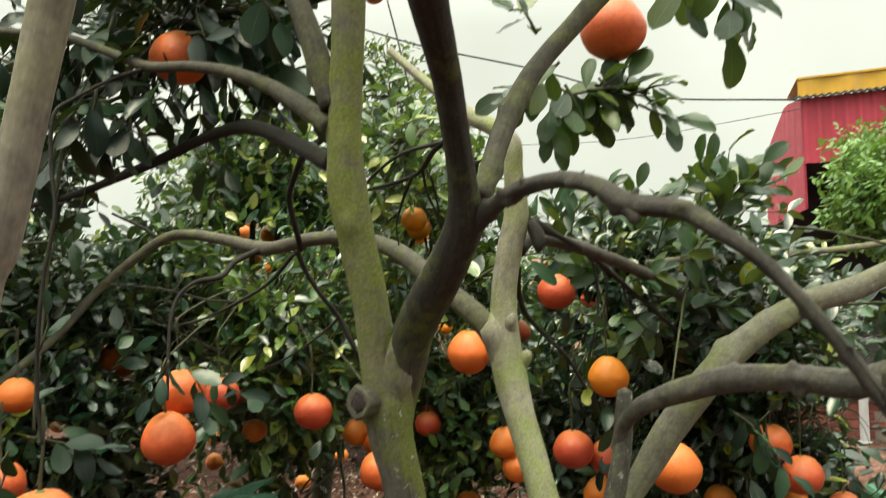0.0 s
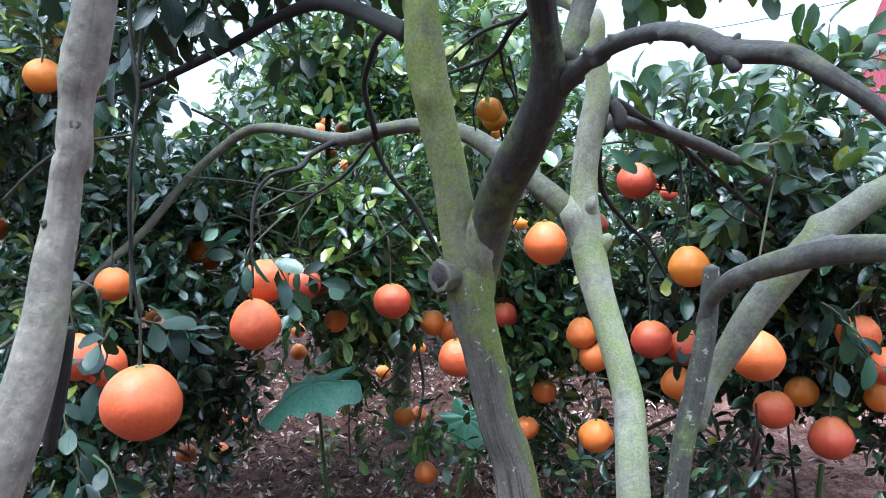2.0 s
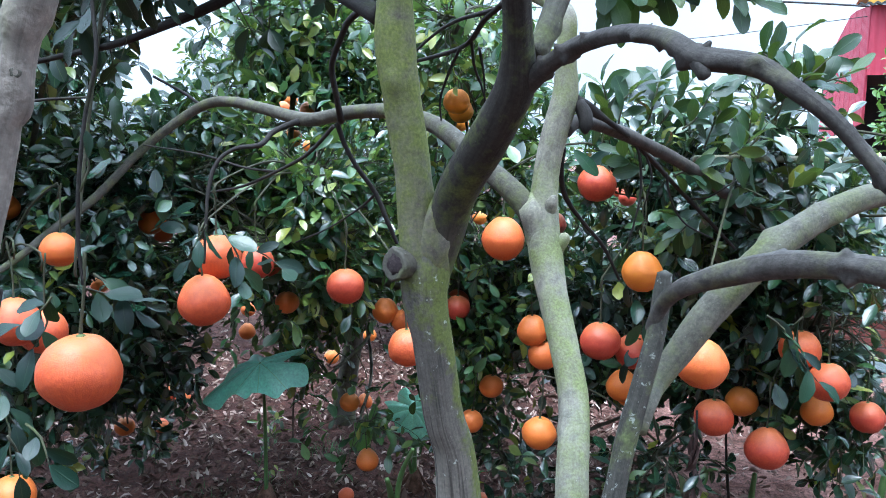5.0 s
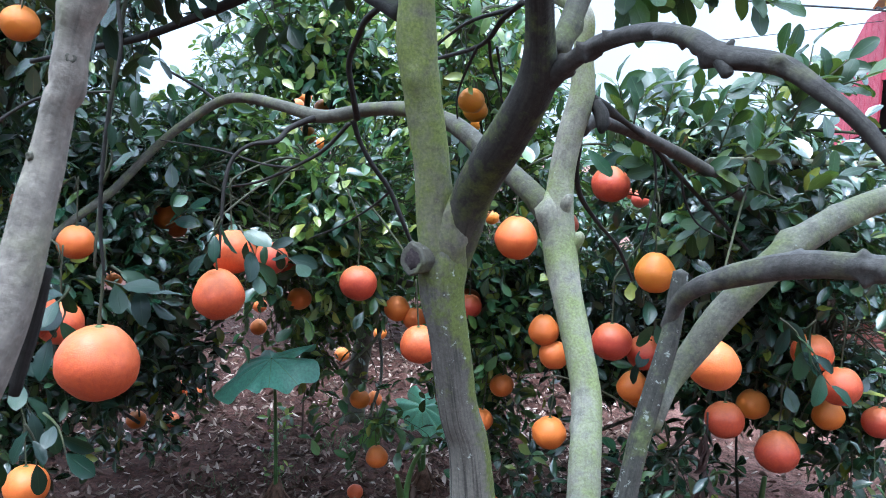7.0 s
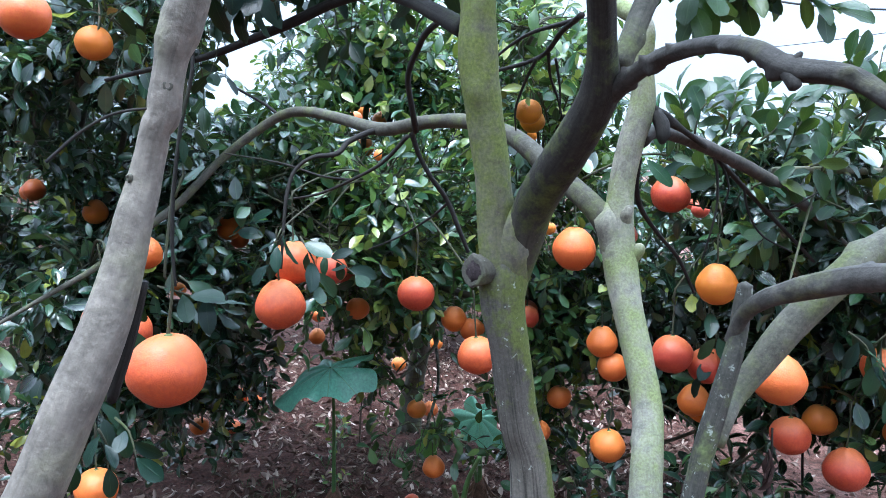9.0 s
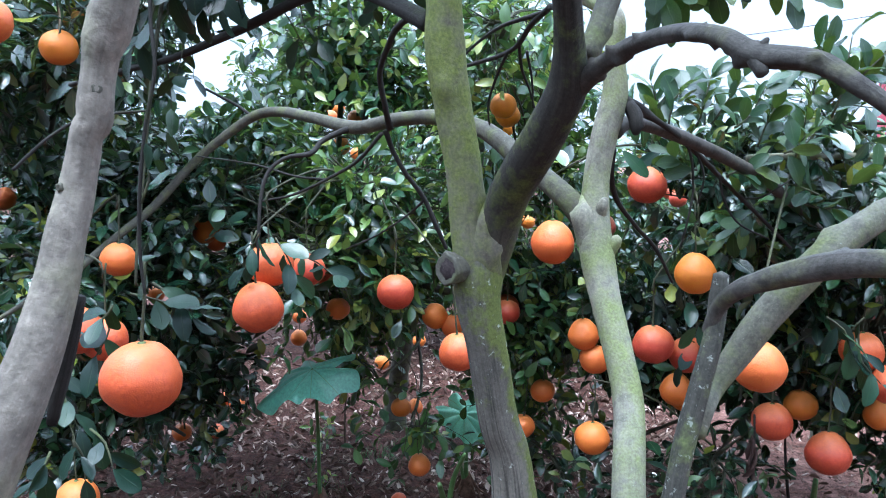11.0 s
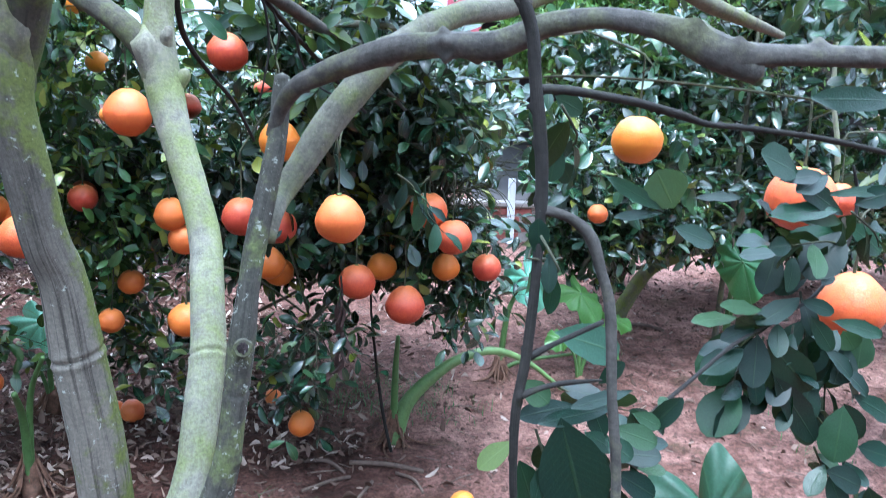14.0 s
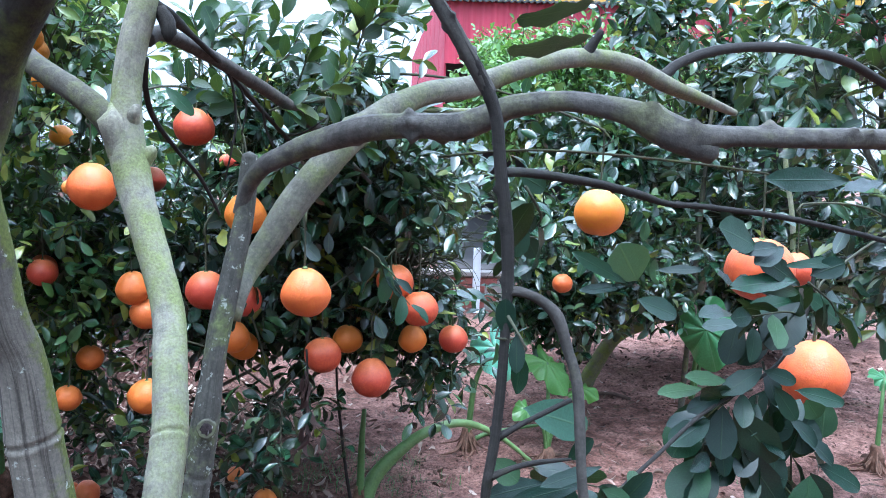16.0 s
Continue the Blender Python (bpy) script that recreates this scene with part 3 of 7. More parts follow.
    "fall_twig_b": [(0.342, 1.850, 1.512, 0.0030), (0.362, 1.860, 1.481, 0.0025), (0.371, 1.860, 1.444, 0.0021), (0.364, 1.880, 1.389, 0.0016)],
    "fall_twig_c": [(0.425, 1.980, 1.456, 0.0034), (0.444, 2.000, 1.392, 0.0029), (0.483, 2.020, 1.337, 0.0023), (0.560, 2.050, 1.298, 0.0018)],
    "fall_twig_d": [(0.503, 2.050, 1.394, 0.0030), (0.529, 2.000, 1.401, 0.0024), (0.580, 1.980, 1.438, 0.0018)],
    "cross_twig_a": [(0.041, 1.300, 1.707, 0.0055), (0.012, 1.400, 1.700, 0.0049), (-0.028, 1.550, 1.679, 0.0043), (-0.125, 1.750, 1.677, 0.0038), (-0.233, 1.950, 1.682, 0.0032)],
    "cross_twig_b": [(-0.013, 1.500, 1.689, 0.0032), (-0.009, 1.560, 1.647, 0.0027), (0.004, 1.600, 1.614, 0.0021), (0.016, 1.620, 1.573, 0.0016)],
    "cross_twig_c": [(-0.035, 1.560, 1.677, 0.0032), (-0.060, 1.620, 1.636, 0.0027), (-0.077, 1.660, 1.591, 0.0021), (-0.077, 1.700, 1.549, 0.0016)],
    "cross_twig_d": [(0.000, 1.540, 1.676, 0.0028), (0.009, 1.580, 1.628, 0.0021), (0.011, 1.600, 1.581, 0.0014)],
    "cross_twig_e": [(0.032, 1.330, 1.705, 0.0042), (-0.058, 1.600, 1.725, 0.0035), (-0.147, 1.850, 1.708, 0.0029), (-0.219, 2.000, 1.656, 0.0022)],
    "stub_twig": [(0.082, 1.300, 1.670, 0.0042), (0.076, 1.310, 1.644, 0.0038), (0.060, 1.320, 1.633, 0.0034), (0.058, 1.330, 1.610, 0.0030)],
    "inner_twig_a": [(-0.371, 2.050, 1.549, 0.0055), (-0.444, 2.080, 1.479, 0.0048), (-0.530, 2.100, 1.432, 0.0042), (-0.627, 2.120, 1.391, 0.0035), (-0.727, 2.140, 1.371, 0.0028)],
    "inner_twig_b": [(-0.530, 2.100, 1.432, 0.0036), (-0.630, 2.150, 1.439, 0.0031), (-0.766, 2.200, 1.470, 0.0025), (-0.951, 2.250, 1.492, 0.0020)],
    "inner_twig_c": [(-0.274, 2.130, 1.384, 0.0036), (-0.329, 2.200, 1.340, 0.0031), (-0.424, 2.250, 1.278, 0.0025), (-0.532, 2.300, 1.228, 0.0020)],
    "inner_twig_d": [(-1.160, 1.750, 1.458, 0.0042), (-1.097, 1.800, 1.535, 0.0038), (-1.030, 1.850, 1.582, 0.0034), (-0.904, 1.900, 1.599, 0.0030)],
    "side_twig": [(-0.731, 2.400, 1.637, 0.0060), (-0.845, 2.450, 1.612, 0.0053), (-0.937, 2.500, 1.655, 0.0047), (-1.052, 2.550, 1.706, 0.0040)],
    "pale_limb": [(0.512, 2.060, 1.487, 0.0085), (0.535, 2.140, 1.489, 0.0095), (0.639, 2.200, 1.493, 0.0095), (0.755, 2.270, 1.494, 0.0095), (0.894, 2.380, 1.495, 0.0095), (1.111, 2.500, 1.499, 0.0095), (1.346, 2.600, 1.514, 0.0095), (1.582, 2.700, 1.545, 0.0095)],
    "near_stem": [(-0.0700, 0.3450, 1.6400, 0.0077), (-0.0870, 0.3450, 1.5750, 0.0068), (-0.0960, 0.3450, 1.5406, 0.0069), (-0.1000, 0.3450, 1.5295, 0.0074), (-0.1015, 0.3450, 1.5239, 0.0069), (-0.1033, 0.3450, 1.5183, 0.0056), (-0.1047, 0.3450, 1.5108, 0.0055), (-0.1065, 0.3450, 1.4994, 0.0059), (-0.1082, 0.3450, 1.4955, 0.0056), (-0.1100, 0.3450, 1.4911, 0.0052), (-0.1122, 0.3450, 1.4820, 0.0055), (-0.1143, 0.3440, 1.4714, 0.0062), (-0.1160, 0.3410, 1.4610, 0.0066), (-0.1183, 0.3380, 1.4452, 0.0072), (-0.1218, 0.3330, 1.4267, 0.0082), (-0.1270, 0.3280, 1.4087, 0.0089), (-0.1315, 0.3240, 1.3948, 0.0092), (-0.1500, 0.3180, 1.3500, 0.0096), (-0.2050, 0.3150, 1.2700, 0.0100)],
}
FRUIT = [
    ((0.054, 2.384, 1.247), 0.127, 0.6, 1),
    ((0.314, 2.384, 1.413), 0.111, 0.95, 0),
    ((0.428, 2.235, 1.186), 0.110, 0.2, 0),
    ((0.340, 2.355, 0.965), 0.115, 1, 0),
    ((0.445, 2.403, 0.927), 0.111, 1, 0),
    ((0.504, 1.860, 1.036), 0.1135, 0.55, 1),
    ((0.672, 2.355, 0.756), 0.111, 0.9, 0),
    ((0.791, 2.500, 0.763), 0.097, 0.25, 0),
    ((0.819, 2.335, 0.678), 0.120, 0.95, 0),
    ((0.878, 2.305, 0.976), 0.112, 0.75, 0),
    ((0.938, 2.255, 0.901), 0.111, 0.9, 0),
    ((0.975, 2.403, 0.774), 0.090, 0.3, 0),
    ((1.095, 2.355, 0.777), 0.093, 1, 0),
    ((-0.623, 1.302, 1.122), 0.133, 0.78, 0),
    ((-0.691, 2.015, 1.106), 0.130, 0.8, 0),
    ((-0.689, 2.105, 1.206), 0.123, 0.75, 0),
    ((-0.664, 2.355, 1.157), 0.104, 1, 0),
    ((-0.871, 3.286, 0.990), 0.085, 0.9, 0),
    ((-0.409, 2.403, 1.089), 0.112, 0.95, 0),
    ((-0.733, 2.934, 0.929), 0.089, 0.4, 0),
    ((-0.352, 2.837, 0.931), 0.092, 0.35, 0),
    ((-0.286, 2.837, 0.896), 0.088, 0.5, 0),
    ((-0.201, 2.255, 0.948), 0.114, 0.75, 0),
    ((-1.157, 2.741, 1.230), 0.088, 0.3, 0),
    ((-1.336, 3.237, 1.140), 0.085, 0.6, 0),
    ((-0.108, 2.673, 1.654), 0.087, 0.1, 0),
    ((-0.177, 4.142, 1.643), 0.085, 0.1, 0),
    ((-0.809, 3.572, 1.662), 0.085, 0.3, 0),
    ((-1.187, 4.647, 1.773), 0.085, 0.3, 0),
    ((-0.879, 3.551, 1.543), 0.085, 0.2, 0),
    ((-1.166, 5.016, 1.518), 0.085, 0.3, 0),
    ((-1.148, 2.155, 1.204), 0.101, 0.5, 0),
    ((-1.053, 1.806, 1.081), 0.112, 0.85, 0),
    ((-1.020, 1.856, 1.050), 0.110, 0.85, 0),
    ((-1.229, 2.055, 1.771), 0.097, 0.25, 0),
    ((-1.986, 2.831, 1.334), 0.085, 0.6, 0),
    ((-1.913, 3.810, 0.809), 0.085, 0.3, 0),
    ((-0.560, 3.266, 0.453), 0.085, 0.3, 0),
    ((-0.442, 3.030, 0.302), 0.088, 0.4, 0),
    ((-0.906, 4.510, 0.310), 0.085, 0.3, 0),
    ((-0.757, 4.929, 0.349), 0.085, 0.3, 0),
    ((-0.657, 4.193, 0.158), 0.085, 0.5, 0),
    ((0.030, 2.837, 0.675), 0.086, 0.4, 0),
    ((0.186, 2.500, 0.632), 0.108, 0.35, 0),
    ((0.155, 2.548, 0.945), 0.098, 0.45, 0),
    ((0.190, 2.548, 0.868), 0.095, 0.5, 0),
    ((-0.102, 2.901, 0.966), 0.085, 1, 0),
    ((0.440, 2.548, 0.781), 0.101, 0.35, 0),
    ((-1.554, 3.311, 0.281), 0.085, 0.4, 0),
    ((-1.310, 2.155, 0.493), 0.126, 0.45, 0),
    ((0.643, 3.958, 1.300), 0.085, 1, 0),
    ((1.101, 7.798, 0.794), 0.086, 0.6, 0),
    ((-0.338, 1.200, 1.823), 0.082, 0.65, 0),
    ((0.320, 1.405, 1.892), 0.109, 0.75, 0),
    ((-0.248, 3.035, 2.528), 0.085, 0.9, 0),
    ((1.349, 1.354, 1.137), 0.142, 0.75, 0),
    ((1.504, 1.333, 0.905), 0.146, 0.7, 0),
    ((1.112, 1.606, 1.238), 0.112, 0.2, 0),
    ((1.847, 2.934, 0.832), 0.086, 0.6, 0),
    ((0.239, 2.983, 1.245), 0.085, 1, 0),
    ((-0.093, 2.741, 0.972), 0.088, 1, 0),
    ((-0.036, 2.769, 0.567), 0.085, 0.45, 0),
    ((-1.240, 4.011, 0.559), 0.085, 0.4, 0),
    ((0.484, 2.644, 0.729), 0.098, 0.3, 0),
    ((-1.493, 3.449, 1.171), 0.085, 0.3, 0),
    ((0.556, 2.664, 0.179), 0.091, 0.35, 0),
    ((-1.388, 4.483, 0.575), 0.085, 0.5, 0),
    ((0.790, 5.277, 1.276), 0.086, 0.9, 0),
    ((1.780, 1.656, 1.079), 0.090, 0.9, 0),
    ((-1.141, 4.319, 1.707), 0.085, 0.5, 0),
    ((-2.188, 3.083, 1.310), 0.085, 0.6, 0),
    ((-1.564, 2.569, 1.281), 0.085, 0.3, 0),
    ((-1.135, 1.656, 1.772), 0.109, 0.6, 0),
    ((-1.499, 3.555, 1.151), 0.085, 0.5, 0),
    ((-0.102, 2.825, 1.633), 0.085, 0.1, 0),
    ((-0.063, 3.435, 1.388), 0.085, 0.1, 0),
    ((-0.076, 4.520, 1.139), 0.085, 0.2, 0),
]
FALLEN = [
    (-1.862, 4.463, 0.101, 0.6),
    (-1.766, 4.443, 0.093, 0.6),
    (-1.691, 3.982, 0.078, 0.8),
    (0.984, 2.219, 0.085, 0.15),
    (-0.000, 3.258, 0.095, 0.6),
    (-0.063, 3.338, 0.069, 0.5),
    (0.549, 3.256, 0.072, 0.4),
    (-0.577, 3.302, 0.068, 0.7),
    (-1.875, 3.975, 0.081, 0.5),
]
LOBES = {
    "right": [((0.785, 2.644, 1.575), (0.16, 0.20, 0.06), 5, 0.085), ((0.625, 2.644, 1.482), (0.23, 0.20, 0.06), 12, 0.085), ((0.605, 2.548, 1.370), (0.29, 0.30, 0.15), 60, 0.085), ((0.409, 2.548, 1.516), (0.15, 0.20, 0.09), 14, 0.08), ((0.898, 2.500, 1.324), (0.16, 0.30, 0.18), 45, 0.085), ((0.310, 2.934, 1.026), (0.30, 0.30, 0.30), 80, 0.08), ((0.993, 2.548, 0.977), (0.17, 0.30, 0.22), 52, 0.085), ((0.742, 2.789, 0.957), (0.30, 0.30, 0.26), 60, 0.08), ((0.564, 2.548, 0.599), (0.11, 0.15, 0.07), 5, 0.08), ((0.816, 3.528, 1.129), (0.72, 0.50, 0.41), 110, 0.085), ((0.524, 3.528, 0.750), (0.49, 0.50, 0.20), 70, 0.085), ((1.006, 3.229, 1.217), (0.55, 0.50, 0.41), 90, 0.085), ((1.101, 2.934, 0.974), (0.28, 0.30, 0.24), 54, 0.085), ((0.742, 2.403, 1.587), (0.12, 0.20, 0.13), 9, 0.09), ((1.093, 2.548, 0.733), (0.12, 0.20, 0.12), 10, 0.08), ((0.557, 2.644, 0.441), (0.09, 0.15, 0.11), 7, 0.08), ((0.093, 2.934, 0.396), (0.12, 0.20, 0.12), 8, 0.08)],
    "centre": [((-0.085, 2.451, 1.894), (0.13, 0.20, 0.06), 10, 0.08), ((-0.052, 2.982, 1.074), (0.21, 0.30, 0.39), 76, 0.08), ((-0.667, 2.789, 1.266), (0.39, 0.40, 0.34), 100, 0.08), ((-0.062, 2.837, 1.585), (0.23, 0.30, 0.39), 60, 0.08), ((-0.695, 3.329, 1.889), (0.25, 0.40, 0.21), 54, 0.085), ((-0.235, 3.627, 1.867), (0.22, 0.40, 0.30), 50, 0.085), ((-0.750, 3.727, 1.312), (0.69, 0.60, 0.47), 120, 0.085), ((-0.812, 3.627, 0.851), (0.49, 0.50, 0.18), 64, 0.08), ((-0.662, 3.329, 0.586), (0.14, 0.20, 0.12), 8, 0.08), ((-0.473, 3.030, 0.488), (0.07, 0.12, 0.09), 4, 0.08), ((-0.036, 3.229, 0.623), (0.21, 0.30, 0.16), 18, 0.08), ((-0.781, 3.229, 1.939), (0.33, 0.30, 0.16), 50, 0.085), ((-0.091, 3.329, 1.906), (0.18, 0.30, 0.18), 34, 0.085), ((-0.894, 3.030, 1.613), (0.28, 0.30, 0.13), 40, 0.085), ((-0.602, 2.741, 1.418), (0.23, 0.25, 0.13), 36, 0.085)],
    "back_c": [((3.06, 5.918, 1.90), (0.30, 0.40, 0.36), 130, 0.09), ((4.238, 6.017, 2.25), (0.98, 0.60, 0.36), 140, 0.09), ((3.35, 6.415, 1.90), (0.31, 0.50, 0.40), 110, 0.09), ((3.55, 6.515, 2.20), (0.42, 0.60, 0.42), 90, 0.09), ((3.883, 6.316, 1.851), (0.91, 0.80, 0.66), 180, 0.09), ((6.460, 6.615, 2.171), (1.54, 0.80, 0.77), 220, 0.09)],
    "main": [((-0.361, 1.302, 1.924), (0.15, 0.20, 0.05), 30, 0.062), ((-0.595, 1.405, 1.842), (0.10, 0.20, 0.09), 14, 0.065)],
    # The two left lobes above 3 m are unseen, added to shade the ground
    "left": [((-1.481, 3.000, 0.622), (0.22, 0.20, 0.14), 30, 0.08), ((-1.477, 2.500, 0.790), (0.20, 0.20, 0.16), 34, 0.08), ((-1.315, 3.100, 0.702), (0.16, 0.20, 0.12), 22, 0.08), ((-1.485, 3.200, 0.336), (0.10, 0.12, 0.08), 8, 0.08), ((-1.533, 2.400, 0.661), (0.16, 0.20, 0.12), 18, 0.08), ((-1.6, 2.5, 3.05), (0.8, 0.5, 0.22), 120, 0.09), ((-2.2, 3.4, 3.3), (0.8, 0.6, 0.25), 100, 0.09), ((-1.127, 2.789, 1.407), (0.36, 0.30, 0.18), 60, 0.085), ((-1.373, 2.644, 1.311), (0.29, 0.30, 0.25), 70, 0.09), ((-1.156, 2.644, 1.050), (0.21, 0.30, 0.15), 36, 0.08), ((-1.452, 2.355, 1.116), (0.17, 0.30, 0.21), 32, 0.09), ((-1.792, 3.030, 1.581), (0.33, 0.50, 0.31), 70, 0.085), ((-1.635, 3.428, 1.197), (0.65, 0.60, 0.33), 110, 0.085), ((-2.022, 2.837, 1.237), (0.40, 0.50, 0.42), 76, 0.085), ((-1.297, 3.030, 0.688), (0.13, 0.20, 0.13), 8, 0.08), ((-1.469, 2.451, 1.863), (0.18, 0.30, 0.14), 26, 0.09), ((-1.737, 2.451, 1.865), (0.35, 0.40, 0.38), 50, 0.09), ((-1.204, 2.255, 1.839), (0.18, 0.30, 0.10), 26, 0.085)],
    "far_right": [((2.126, 3.300, 0.671), (0.20, 0.18, 0.15), 34, 0.085), ((2.494, 3.300, 0.781), (0.28, 0.18, 0.12), 36, 0.085), ((1.993, 3.400, 0.756), (0.18, 0.18, 0.14), 26, 0.085), ((5.152, 4.300, 0.576), (0.50, 0.30, 0.30), 80, 0.085), ((4.229, 4.300, 0.526), (0.45, 0.30, 0.25), 70, 0.085), ((2.55, 4.3, 0.80), (0.35, 0.35, 0.26), 60, 0.085), ((3.05, 4.35, 0.66), (0.40, 0.35, 0.26), 70, 0.085), ((3.65, 4.3, 0.62), (0.45, 0.35, 0.28), 70, 0.085), ((4.45, 4.1, 0.60), (0.5, 0.35, 0.30), 70, 0.085), ((2.153, 3.428, 1.053), (0.77, 0.60, 0.25), 120, 0.115), ((3.202, 3.428, 1.229), (0.97, 0.70, 0.46), 140, 0.115), ((3.161, 3.528, 1.831), (0.85, 0.70, 0.24), 90, 0.115), ((4.057, 3.030, 1.346), (0.66, 0.70, 0.60), 110, 0.115), ((2.552, 3.827, 1.512), (0.46, 0.50, 0.22), 50, 0.115), ((3.744, 3.329, 0.924), (0.69, 0.60, 0.25), 70, 0.115), ((3.489, 3.329, 2.05), (0.66, 0.50, 0.16), 36, 0.115), ((2.957, 3.926, 2.196), (0.39, 0.50, 0.19), 40, 0.115), ((3.223, 3.627, 0.770), (0.64, 0.50, 0.22), 60, 0.115)],
    "near_right": [((2.747, 2.255, 1.908), (0.25, 0.30, 0.13), 24, 0.115), ((2.597, 2.255, 1.713), (0.39, 0.40, 0.27), 40, 0.115), ((2.637, 1.955, 1.121), (0.29, 0.30, 0.33), 40, 0.115)],
    "back_a": [((-2.673, 6.017, 1.484), (1.84, 1.00, 0.33), 190, 0.09), ((-0.928, 6.216, 1.521), (1.23, 1.00, 0.70), 190, 0.09), ((-0.423, 5.519, 2.776), (0.27, 0.40, 0.35), 34, 0.08), ((-1.896, 5.519, 2.085), (0.28, 0.40, 0.24), 20, 0.08)],
    "back_b": [((1.089, 6.017, 1.290), (1.36, 1.00, 0.33), 190, 0.09), ((-0.090, 6.515, 0.835), (2.29, 1.00, 0.60), 160, 0.09)],
    "back_d": [((-4.183, 5.021, 1.588), (1.33, 1.00, 0.64), 120, 0.09)],
}
